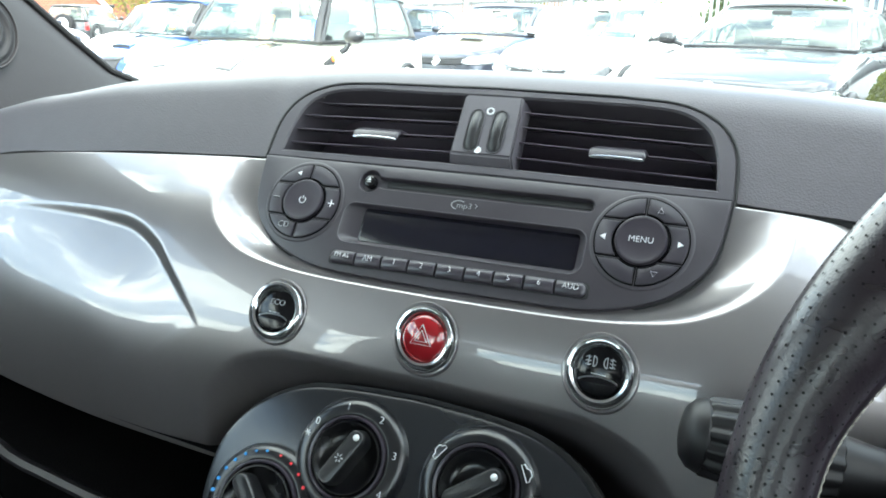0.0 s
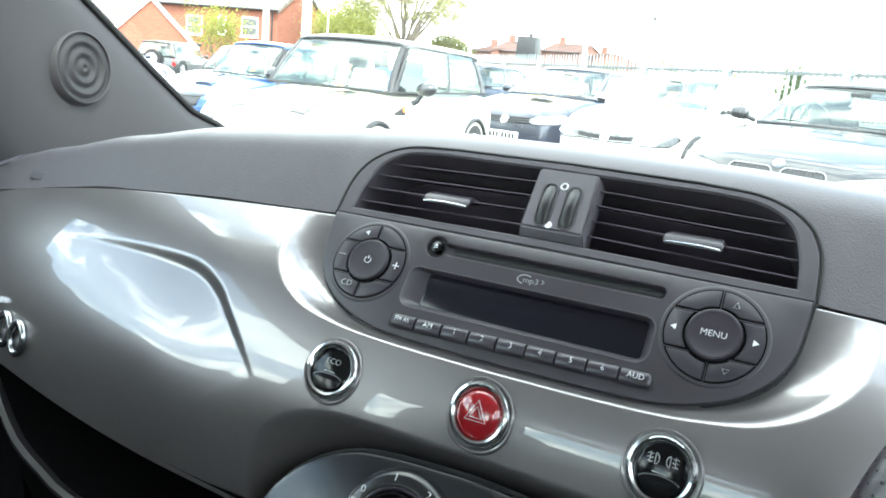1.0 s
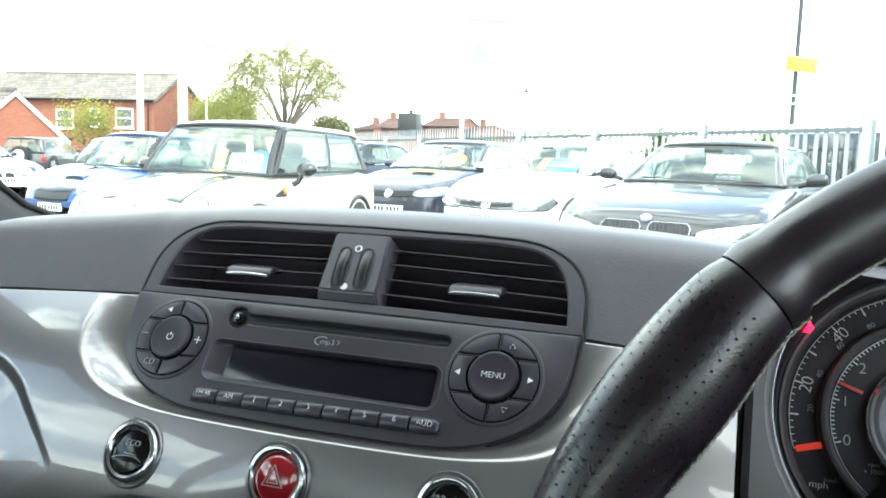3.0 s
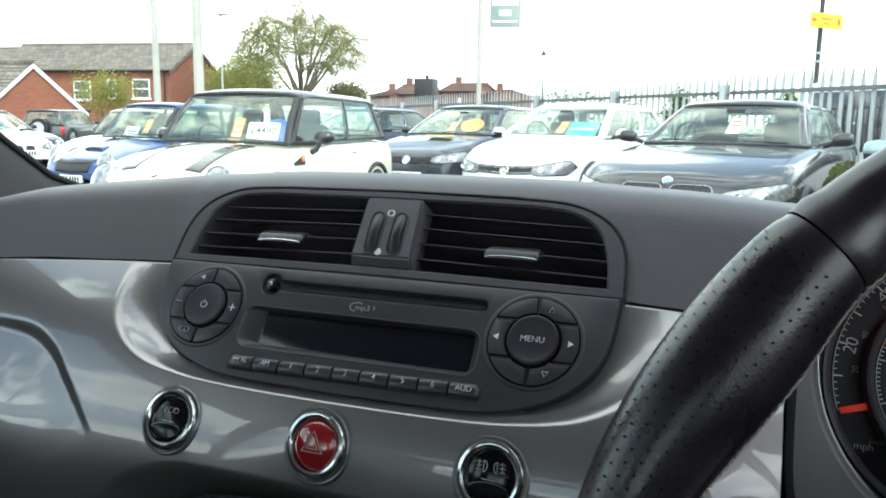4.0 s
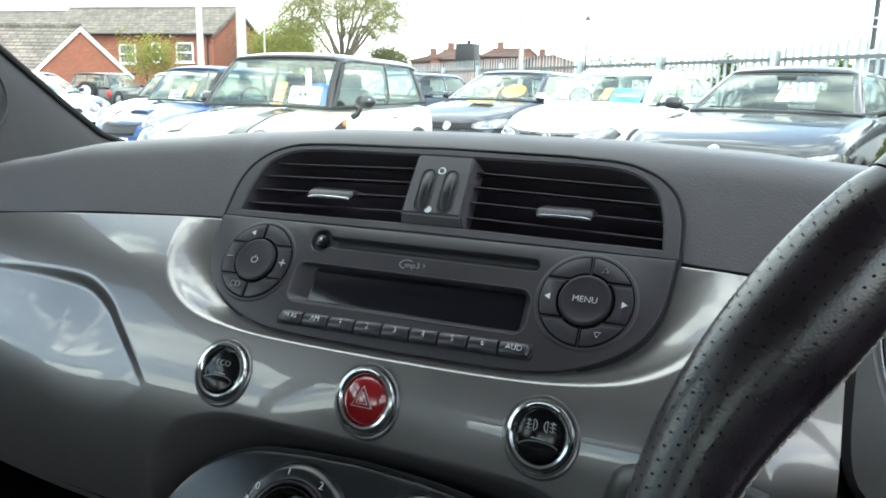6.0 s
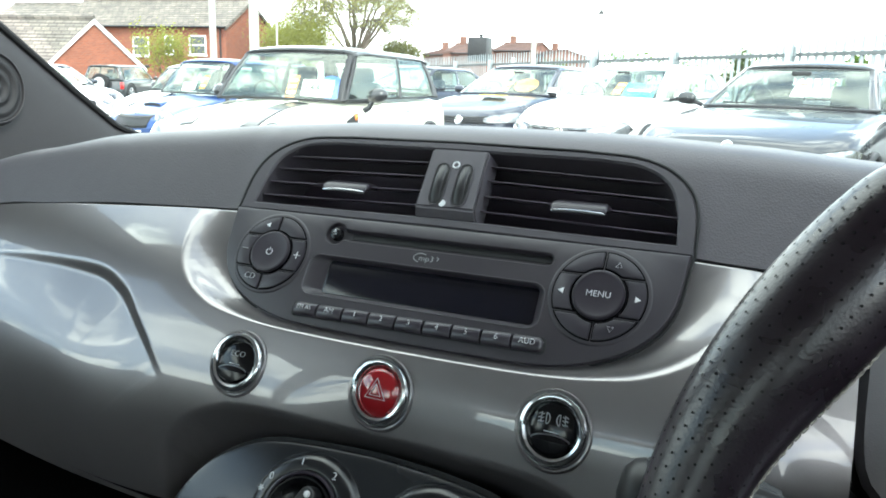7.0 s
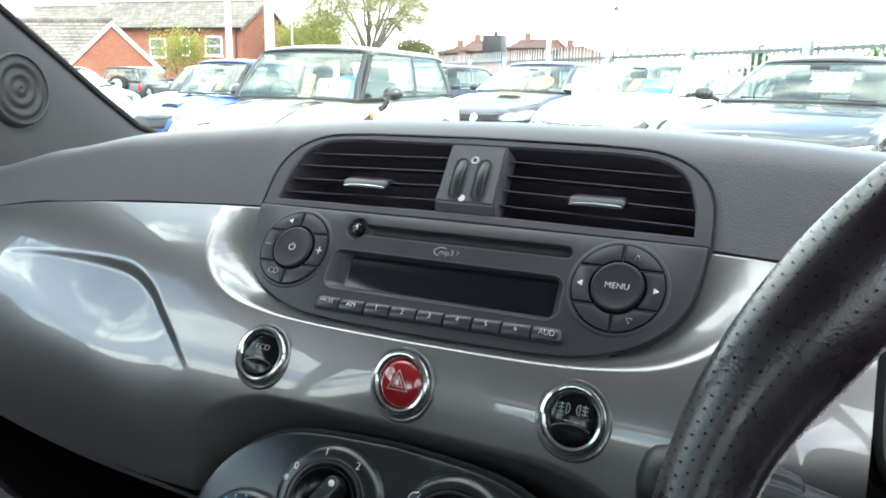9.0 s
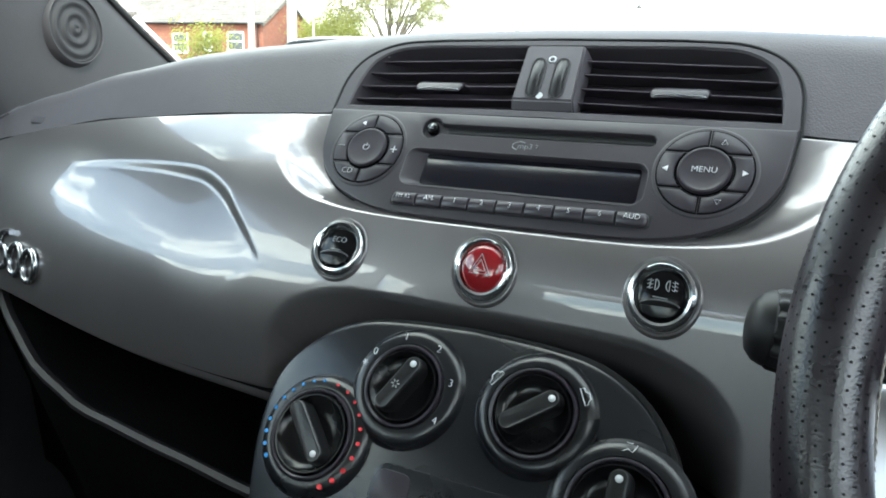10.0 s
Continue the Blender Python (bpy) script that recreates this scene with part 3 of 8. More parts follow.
# ---- below the fascia: shelf and knee panel ----
bm = bmesh.new()
rows = []
for i in range(61):
    x = -0.64 + 1.28 * i / 60
    ax = abs(x)
    e = pod(x, lerp_keys(LOW_V, ax) + 0.004, lerp_keys(BASE_W, ax) - 0.042)
    sh = sstep(0.2, 0.6, ax)
    rows.append([e, e + Vector((0, 0.05, -0.005)), e + Vector((0, 0.11, -0.03)), e + Vector((0, 0.115, -0.09 + 0.02 * sh)), Vector((x, e.y + 0.135, 0.70 + 0.03 * sh)), Vector((x, e.y + 0.165, 0.62)), Vector((x, e.y + 0.24, 0.35)), Vector((x, e.y + 0.5, 0.25))])
grid(bm, rows)
part("lower_panel", bm, M["dash_low"], dashboard, "dark plastic knee panel with an open shelf, shade put into its colour")
bm = bmesh.new()
SHELF = [(-0.62, 0.862), (-0.50, 0.832), (-0.41, 0.806), (-0.36, 0.778), (-0.316, 0.759), (-0.229, 0.747), (-0.157, 0.737), (-0.10, 0.732), (0.1, 0.732), (0.3, 0.74), (0.62, 0.77)]
sp = [Vector((x, -0.020 + 0.10 * sstep(0.35, 0.62, abs(x)), lerp_keys(SHELF, x))) for x in (-0.62 + 1.24 * i / 80 for i in range(81))]
grid(bm, [[p + Vector((0, 0.20, -0.01)) for p in sp], [p + Vector((0, 0.004, 0.0)) for p in sp]])
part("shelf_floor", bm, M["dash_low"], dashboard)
bm = bmesh.new()
grid(bm, [[p + Vector((0, 0.006, 0.0003)) for p in sp], [p + Vector((0, 0, 0.003)) for p in sp], [p + Vector((0, -0.004, 0.001)) for p in sp], [p + Vector((0, -0.004, -0.0025)) for p in sp], [p + Vector((0, 0.002, -0.006)) for p in sp]])
part("shelf_lip", bm, M["shelf_edge"], dashboard)
bm = bmesh.new()
grid(bm, [[p + Vector((0, 0.002, -0.0055)) for p in sp], [p + Vector((0, 0.012, -0.055)) for p in sp], [p + Vector((0, 0.06, -0.2)) for p in sp], [p + Vector((0, 0.07, -0.3)) for p in sp]])
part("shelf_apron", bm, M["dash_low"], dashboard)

# ---- centre vents ----
vents = thing("centre_air_vents", tuple(pod(0, 0.05)), "dark grey plastic twin air vents with horizontal slats", "air vent")
bm = bmesh.new()
frame_plate(bm, VENT_OUT, VENT_IN, -0.020, -0.0058, -0.05, 0.0012)
part("frame", bm, M["vent"], vents)
bm = bmesh.new()
grid(bm, [[pod(x, v, -0.010) for x, v in offset(VENT_OUT, -0.0014)], [pod(x, v, -0.0080) for x, v in offset(VENT_OUT, -0.0013)], [pod(x, v, -0.0085) for x, v in offset(VENT_OUT, 0.001)]], True)
part("frame_gap", bm, M["gap"], vents)
bm = bmesh.new()
tube(bm, [pod(x, v, -0.0066) for x, v in offset(VENT_OUT, -0.0008)], 0.0009, 6, True)
part("frame_joint", bm, M["gap"], vents)
bm = bmesh.new()
vs = [bm.verts.new(pod(x, v, -0.048)) for x, v in VENT_IN]
bm.faces.new(vs)
part("duct_back", bm, M["duct"], vents)


def vent_half(v):
    """Half the opening's width at a height."""
    best = 0.14
    for (x0, v0), (x1, v1) in zip(VENT_IN, VENT_IN[1:]):
        if x0 < 0 and x1 < 0 and min(v0, v1) <= v <= max(v0, v1) and abs(v1 - v0) > 1e-6:
            best = abs(x0 + (x1 - x0) * (v - v0) / (v1 - v0))
    return best


for side in (-1, 1):
    for v in (0.0714, 0.0612, 0.0505, 0.0400):
        bm = bmesh.new()
        a = 0.0185 if side < 0 else 0.0150
        b = vent_half(v - 0.003) - (0.0005 if side < 0 else 0.0033)
        prof = [(-0.0004, -0.0004), (0.0003, -0.0002), (0.0003, 0.0002), (-0.0004, 0.0004), (-0.010, 0.0005), (-0.024, 0.0003), (-0.024, -0.0005), (-0.010, -0.0006)]
        rows = []
        for i in range(17):
            x = a + (b - a) * i / 16
            rows.append([pod(side * x, v - 0.0031 * i / 16 + q - 0.44 * p, p - 0.0105) for p, q in prof])
        vs = grid(bm, rows, True)
        bm.faces.new(vs[0]), bm.faces.new(vs[-1])
        part("slat", bm, M["slat"], vents)
for cx in (-0.0755, 0.0828):
    bm = bmesh.new()
    rows = []
    for hx, v0, v1, w in ((0.0155, 0.0515, 0.0550, -0.020), (0.0160, 0.0475, 0.0525, -0.0110), (0.0168, 0.0430, 0.0496, -0.0062), (0.0168, 0.0414, 0.0474, -0.0044), (0.0162, 0.0416, 0.0456, -0.0036)):
        rows.append([pod(x, v, w) for x, v in rrect(cx, (v0 + v1) / 2, hx, (v1 - v0) / 2, (v1 - v0) * 0.45)])
    vs = grid(bm, rows, True)
    bm.faces.new(vs[-1])
    h = part("handle", bm, M["radio_btn"], vents)
    bm = bmesh.new()
    tube(bm, [pod(cx + 0.0160 * q, 0.0420 + 0.0003 * (1 - q * q), -0.0034 - 0.0008 * q * q) for q in (-1 + i / 8 for i in range(17))], [0.0005] + [0.0010] * 15 + [0.0005], 8)
    part("chrome_strip", bm, M["badge"], h, "satin chrome strip")
# the raised block between the vents, with two thumb wheels
bm = bmesh.new()
prof = [[(-0.0212, 0.0295), (0.0212, 0.0295), (0.0205, 0.0785), (-0.0205, 0.0785)], [(-0.0210, 0.0305), (0.0210, 0.0305), (0.0200, 0.0782), (-0.0200, 0.0782)], [(-0.0204, 0.0360), (0.0204, 0.0360), (0.0193, 0.0776), (-0.0193, 0.0776)]]
rows = [[pod(x, v, w) for x, v in p] for p, w in zip(prof, (-0.02, -0.0085, -0.0030))]
vs = grid(bm, rows, True)
bm.faces.new(vs[-1])
bmesh.ops.bevel(bm, geom=[e for e in bm.edges], offset=0.0012, segments=2, affect="EDGES")
part("wheel_block", bm, M["block"], vents, angle=30)
for cx in (-0.0078, 0.0078):
    bm = bmesh.new()
    plate(bm, rrect(cx, 0.0525, 0.0046, 0.0145, 0.0046), -0.004, -0.0026, 0.0003)
    part("wheel_slot", bm, M["dark"], vents)
    bm = bmesh.new()
    tube(bm, [pod(x, v, -0.0026) for x, v in rrect(cx, 0.0525, 0.0049, 0.0148, 0.0048)], 0.0004, 6, True)
    part("slot_rim", bm, M["vent"], vents)
    bm = bmesh.new()
    rows = []
    for i in range(25):
        a = radians(-24 + 48 * i / 24)
        r = 0.0340 + (0.0002 if i % 2 else 0)
        rows.append([pod(cx + q, 0.0528 + r * math.sin(a), -0.0343 + r * math.cos(a) - k) for q, k in ((-0.0034, 0.0030), (-0.0031, 0.0010), (-0.0018, 0), (0.0018, 0), (0.0031, 0.0010), (0.0034, 0.0030))])
    grid(bm, rows)
    part("thumb_wheel", bm, M["thumb"], vents)
bm = bmesh.new()
tube(bm, [pod(0.0 + 0.0021 * math.cos(t), 0.0665 + 0.0021 * math.sin(t), -0.0028) for t in (2 * math.pi * i / 20 for i in range(20))], 0.0006, 6, True)
part("open_mark", bm, M["white_ink"], vents)
bm = bmesh.new()
lathe(bm, [(0.0023, -0.004), (0.0023, -0.0027), (0, -0.0026)], -0.0022, 0.0392, seg=20)
part("closed_mark", bm, M["white_ink"], vents)

# ---- radio ----
radio = thing("car_radio", tuple(pod(0, -0.02)), "dark grey plastic built-in car radio with dark display", "radio")
DO, DI = rrect(-0.0010, -0.0196, 0.0778, 0.0137, 0.0075), rrect(0.0030, -0.0186, 0.0692, 0.0112, 0.0026)
SLOT = [(-0.0665 + 0.0078 * math.cos(radians(t)), 0.0092 + 0.0078 * math.sin(radians(t))) for t in range(34, 331, 8)]
SLOT += [(-0.056, 0.0046), (-0.03, 0.0046), (0.0, 0.0046), (0.04, 0.0046)] + [(0.0735 + 0.0042 * math.cos(radians(t)), 0.0088 + 0.0042 * math.sin(radians(t))) for t in range(-90, 91, 18)] + [(0.04, 0.0130), (0.0, 0.0130), (-0.03, 0.0130), (-0.056, 0.0130)]
bm = bmesh.new()
vs = grid(bm, [[pod(x, v, w) for x, v in offset(RADIO, d)] for d, w in ((0.0, -0.022), (0.0, -0.0008), (0.0005, 0.0003), (0.0016, 0.0008))], True)
rim_edges = [bm.edges.get((p, q)) for p, q in zip(vs[-1], vs[-1][1:] + vs[-1][:1])]
for hole in (DO, SLOT):
    hv = [bm.verts.new(pod(x, v, 0.0008)) for x, v in hole]
    rim_edges += [bm.edges.new((p, q)) for p, q in zip(hv, hv[1:] + hv[:1])]
bmesh.ops.triangle_fill(bm, edges=rim_edges, use_beauty=True)
bmesh.ops.recalc_face_normals(bm, faces=bm.faces[:])
part("faceplate", bm, M["radio"], radio, angle=25)
bm = bmesh.new()
grid(bm, [[pod(x, v, -0.012) for x, v in offset(RADIO, -0.0012)], [pod(x, v, -0.0032) for x, v in offset(RADIO, -0.0012)], [pod(x, v, -0.0034) for x, v in offset(RADIO, 0.001)]], True)
part("edge_gap", bm, M["gap"], radio)


def dial(cx, cv, marks):
    """A ring of six keys round a knob, each in its own dark joint."""
    bm = bmesh.new()
    lathe(bm, [(0.0284, 0.0006), (0.0278, 0.0013), (0.0269, 0.0015), (0.0, 0.0014)], cx, cv, seg=64)
    part("dial_base", bm, M["radio"], radio)
    half = 0.0112
    for g, r0, r1, w0, w1, mt, nm, bv in ((0.00035, 0.0150, 0.0260, 0.0010, 0.0016, M["joint"], "key_joint", 0.0001), (0.00100, 0.0160, 0.0251, 0.0010, 0.0024, M["radio_key"], "dial_key", 0.0004)):
        for sx, sv, kind in ((1, 1, 0), (-1, 1, 0), (1, -1, 0), (-1, -1, 0), (1, 1, 1), (-1, 1, 1)):
            if kind:
                lo = [-math.asin((half - g) / r) for r in (r1, r0)]
                hi = [-q for q in lo]
            else:
                lo = [math.asin((half + g) / r) for r in (r1, r0)]
                hi = [math.pi / 2 - math.asin(g / r) for r in (r1, r0)]
            n = 10
            pts = [(r1 * math.cos(t), r1 * math.sin(t)) for t in (lo[0] + (hi[0] - lo[0]) * i / n for i in range(n + 1))]
            pts += [(r0 * math.cos(t), r0 * math.sin(t)) for t in (hi[1] + (lo[1] - hi[1]) * i / n for i in range(n + 1))]
            pts = [(cx + sx * x, cv + sv * y) for x, y in pts]
            if sx * sv < 0:
                pts.reverse()
            bm = bmesh.new()
            plate(bm, pts, w0, w1, bv)
            part(nm, bm, mt, radio, angle=25)
    bm = bmesh.new()
    lathe(bm, [(0.0149, 0.0010), (0.0147, 0.0022), (0.0140, 0.0022)], cx, cv, seg=48)
    part("knob_joint", bm, M["joint"], radio)
    bm = bmesh.new()
    lathe(bm, [(0.0143, 0.0010), (0.0142, 0.0032), (0.0138, 0.0040), (0.0130, 0.0043), (0.0121, 0.0041), (0.0112, 0.0039), (0.006, 0.0037), (0.0, 0.0037)], cx, cv, seg=56)
    return part("knob", bm, M["radio_btn"], radio)


KL, KR = (-0.1088, -0.0096), (0.1063, -0.0088)
dial(*KL, None)
dial(*KR, None)


def icon(path, material, w, r=0.00035, closed=True, parent=None, name="mark"):
    bm = bmesh.new()
    tube(bm, [pod(x, v, w) for x, v in path], r, 5, closed)
    return part(name, bm, material, parent or radio)


def tri(cx, cv, s, turn, fill, w, parent=None):
    pts = [(cx + s * math.cos(radians(turn + a)), cv + s * math.sin(radians(turn + a))) for a in (0, 120, 240)]
    if fill:
        bm = bmesh.new()
        plate(bm, pts, w - 0.001, w + 0.0002, 0.0001)
        return part("mark", bm, M["white_ink"], parent or radio)
    return icon(pts, M["white_ink"], w, 0.00022, True, parent)


arc = [(KL[0] + 0.0022 * math.cos(radians(a)), KL[1] - 0.0002 + 0.0022 * math.sin(radians(a))) for a in range(125, 416, 18)]
icon(arc, M["white_ink"], 0.0039, 0.00026, False, name="power_mark")
icon([(KL[0], KL[1] + 0.0006), (KL[0], KL[1] + 0.0027)], M["white_ink"], 0.0039, 0.00026, False, name="power_mark")
icon([(KL[0] + 0.0182, KL[1]), (KL[0] + 0.0228, KL[1])], M["white_ink"], 0.0027, 0.00035, False, name="plus_mark")
icon([(KL[0] + 0.0205, KL[1] - 0.0023), (KL[0] + 0.0205, KL[1] + 0.0023)], M["white_ink"], 0.0027, 0.00035, False, name="plus_mark")
icon([(KL[0] - 0.0228, KL[1] + 0.0005), (KL[0] - 0.0182, KL[1] + 0.0005)], M["grey_ink"], 0.0027, 0.0003, False, name="minus_mark")
words("cd_mark", "CD", 0.0058, on_pod(KL[0] - 0.0090, KL[1] - 0.0180, 0.0027), M["grey_ink"], radio)
tri(KL[0] - 0.0085, KL[1] + 0.0185, 0.0018, 60, True, 0.0027)
words("menu_word", "MENU", 0.0050, on_pod(KR[0], KR[1], 0.0039), M["white_ink"], radio)
tri(KR[0] + 0.0078, KR[1] + 0.0180, 0.0019, 90, False, 0.0027)
tri(KR[0] + 0.0095, KR[1] - 0.0178, 0.0019, -90, False, 0.0027)
tri(KR[0] + 0.0205, KR[1], 0.0020, 0, True, 0.0027)
tri(KR[0] - 0.0205, KR[1], 0.0020, 180, True, 0.0027)
# disc slot with its dished surround
bm = bmesh.new()
vs = grid(bm, [[pod(x, v, w) for x, v in offset(SLOT, d)] for d, w in ((0.0, 0.0008), (0.0006, 0.0003), (0.0013, -0.0022), (0.0018, -0.0026))], True)
bmesh.ops.triangle_fill(bm, edges=[bm.edges.get((p, q)) for p, q in zip(vs[-1], vs[-1][1:] + vs[-1][:1])], use_beauty=True)
part("slot_surround", bm, M["radio"], radio, angle=30)
bm = bmesh.new()
plate(bm, rrect(0.0100, 0.0096, 0.0655, 0.0021, 0.0008), -0.0030, -0.0022, 0.0001)
part("disc_slot", bm, M["dark"], radio)
bm = bmesh.new()
lathe(bm, [(0.0041, -0.0030), (0.0041, 0.0004), (0.0034, 0.0016), (0.0020, 0.0021), (0.0, 0.0022)], -0.0665, 0.0092, seg=28)
part("eject_button", bm, M["black_gloss"], radio)
tri(-0.0665, 0.0100, 0.0015, 90, True, 0.0022)
icon([(-0.0680, 0.0083), (-0.0650, 0.0083)], M["white_ink"], 0.0022, 0.00026, False)
# mp3 mark
icon([(0.0068, 0.0014), (0.0084, 0.0006), (0.0072, -0.0010)], M["grey_ink"], 0.0010, 0.00025, False)
words("mp3_mark", "mp3", 0.0052, on_pod(0.0002, -0.0003, 0.0009), M["grey_ink"], radio, wide=1.1)
icon([(-0.0082 + 0.0105 * (1 - math.cos(radians(a))) * 0.45, 0.0000 + 0.0028 * math.sin(radians(a))) for a in range(-75, 140, 12)], M["grey_ink"], 0.0010, 0.0003, False)
# display
bm = bmesh.new()
grid(bm, [[pod(x, v, w) for x, v in o_] for o_, w in ((DO, 0.0008), (offset(DO, 0.0006), 0.0004), (offset(DO, 0.0012), -0.0004), (DI, -0.0034), (offset(DI, 0.0004), -0.0045))], True)
part("display_bezel", bm, M["radio"], radio, angle=50)
bm = bmesh.new()
tube(bm, [pod(x, v, 0.0008) for x, v in DO], 0.00035, 6, True)
part("display_rim", bm, M["vent"], radio)
bm = bmesh.new()
plate(bm, offset(DI, 0.0001), -0.0060, -0.0036, 0.0003)
part("display", bm, M["screen"], radio, "dark switched-off display glass")
# preset keys
labels = ["FM AS", "AM", "1", "2", "3", "4", "5", "6", "AUD"]
x0, step = -0.0783, 0.1610 / 9
for i, s in enumerate(labels):
    bm = bmesh.new()
    cx = x0 + step * (i + 0.5)
    hw = step / 2 - 0.0004
    ends = {k: (0.0030 if (i == 0 and k < 0) or (i == 8 and k > 0) else 0.0005) for k in (-1, 1)}
    rows = []
    for k, f in ((-1, 0.0), (-1, 0.25), (-1, 0.6), (-1, 1.0), (1, 1.0), (1, 0.6), (1, 0.25), (1, 0.0)):
        e = ends[k]
        x = cx + k * (hw - e * f)
        low = (1 - f) ** 2
        hv = 0.0043 - (e - 0.0004) * 0.8 * low
        rows.append([pod(x, -0.0424 + 0.012 * (x - 0.002) + hv * q, -0.001 + (0.0010 + w_) * (1 - 0.35 * low)) for q, w_ in ((-1.0, -0.001), (-0.98, 0.0018), (-0.84, 0.0030), (-0.5, 0.0037), (0.0, 0.0039), (0.5, 0.0037), (0.84, 0.0030), (0.98, 0.0018), (1.0, -0.001))])
    vs = grid(bm, rows)
    bm.faces.new(vs[0])
    bm.faces.new(vs[-1])
    key = part("preset_key", bm, M["radio_btn"], radio, angle=50)
    words("key_word", s, 0.0045 if len(s) < 4 else 0.0038, on_pod(cx, -0.0418 + 0.012 * (cx - 0.002), 0.0041), M["white_ink"], key)
bm = bmesh.new()
plate(bm, [(x, v + 0.012 * (x - 0.002)) for x, v in rrect(0.0022, -0.0424, 0.0815, 0.0049, 0.0026)], 0.0, 0.0010, 0.0002)
part("key_slot", bm, M["gap"], radio)


# ---- three round push buttons ----
def push_button(cx, cv, face, r, name, label, group):
    w0 = float(fascia_w(cx, cv))
    b = thing(name, tuple(pod(cx, cv, w0)), label, "button", group)
    n = -float(fascia_w(cx, cv + 0.01) - fascia_w(cx, cv - 0.01)) / 0.02
    to = lambda x, v, w: pod(cx + x, cv + v, w0 + w - n * v)
    bm = bmesh.new()
    lathe(bm, [(r + 0.0034, -0.012), (r + 0.0033, 0.0004), (r + 0.0027, 0.0014), (r + 0.0016, 0.0010), (r + 0.001, -0.002)], to=to, seg=56)
    part("collar", bm, M["fascia"], b)
    bm = bmesh.new()
    lathe(bm, [(r + 0.0012, -0.006), (r + 0.0010, 0.0022), (r, 0.0038), (r - 0.0016, 0.0043), (r - 0.0030, 0.0036), (r - 0.0036, 0.0022), (r - 0.0038, -0.004)], to=to, seg=56)
    part("chrome_ring", bm, M["ring"], b, "polished chrome ring")
    bm = bmesh.new()
    q = r - 0.0039
    if face == "red":
        lathe(bm, [(q, -0.004), (q, 0.0022), (q - 0.001, 0.0034), (q * 0.7, 0.0052), (q * 0.35, 0.0060), (0, 0.0062)], to=to, seg=48)
        cap = part("cap", bm, M["red_btn"], b, "glossy red lens")
        for s in (0.0072, 0.0040):
            bm = bmesh.new()
            tube(bm, [to(s * math.cos(radians(a)), -0.0008 + s * math.sin(radians(a)), 0.0067 - 0.09 * s) for a in (90, 210, 330)], 0.0003, 5, True)
            part("warning_triangle", bm, M["white_ink"], cap)
    else:
        lathe(bm, [(q, -0.004), (q, 0.0010), (q * 0.8, 0.0022), (0, 0.0030)], to=to, seg=48)
        cap = part("cap", bm, M["black_gloss"], b, "glossy black rocker cap")
        bm = bmesh.new()
        k = q * 0.72
        top = [(k * 1.12 * math.cos(t), -0.0062 + 0.0030 * math.sin(t)) for t in (math.pi * i / 12 for i in range(13))]
        bot = [(-k * 1.08 * math.cos(t), -0.0066 - 0.0058 * math.sin(t)) for t in (math.pi * i / 10 for i in range(11))]
        plate(bm, top + bot, 0.001, 0.0044, 0.0010, to=to)
        part("rocker", bm, M["black_gloss"], cap)
        bm = bmesh.new()
        tube(bm, [to(k * 1.10 * math.cos(t), -0.0060 + 0.0032 * math.sin(t), 0.0040) for t in (math.pi * i / 12 for i in range(1, 12))], 0.0004, 6)
        part("rocker_edge", bm, M["satin"], cap)
        bm = bmesh.new()
        tube(bm, [to(-0.0042, -0.0012, 0.0030), to(0.0034, -0.0016, 0.0030)], 0.0003, 5)
        part("lamp_bar", bm, M["grey_ink"], cap)
        if face == "fog":
            for sd in (-1, 1):
                marks = [[(sd * 0.0036 - sd * 0.0018 * math.cos(t), 0.0048 + 0.0026 * math.sin(t)) for t in (-math.pi / 2 + math.pi * i / 10 for i in range(11))]]
                marks.append([(sd * 0.0036, 0.0022), (sd * 0.0036, 0.0074)])
                marks += [[(sd * 0.0047 + sd * 0.0010 * i, 0.0030 + 0.0018 * j + 0.0003 * (-1) ** i) for i in range(4)] for j in range(3)]
                marks.append([(sd * 0.0064, 0.0024), (sd * 0.0060, 0.0076)])
                for mk in marks:
                    bm = bmesh.new()
                    tube(bm, [to(x, v, 0.0030) for x, v in mk], 0.00026, 5)
                    part("fog_mark", bm, M["grey_ink"], cap)
        else:
            words("cap_mark", "ECO", 0.0052, POD @ Matrix.Translation(Vector((cx + 0.0005, cv + 0.0048, w0 + 0.0030 - n * 0.0048))), M["grey_ink"], cap)


push_button(-0.0985, -0.0850, "eco", 0.0169, "dashboard_button", "round black push button with chrome ring on the fascia", "round fascia buttons")
push_button(0.0, -0.0850, "red", 0.0169, "hazard_button", "round glossy red hazard warning button with chrome ring", "round fascia buttons")
push_button(0.0985, -0.0850, "fog", 0.0169, "dashboard_button", "round black fog lamp button with chrome ring on the fascia", "round fascia buttons")

# ---- climate panel ----
climate = thing("climate_panel", tuple(pod(0, -0.19)), "dark grey plastic heater panel with four rotary knobs", "heater panel")
CW = -0.003
bm = bmesh.new()
plate(bm, CLIMATE, -0.04, CW, 0.004)
part("panel_body", bm, M["hvac"], climate)
bm = bmesh.new()
grid(bm, [[pod(x, v, -0.030) for x, v in offset(CLIMATE, -0.003)], [pod(x, v, -0.010) for x, v in offset(CLIMATE, -0.0028)], [pod(x, v, -0.011) for x, v in offset(CLIMATE, 0.002)]], True)
part("panel_gap", bm, M["gap"], climate)


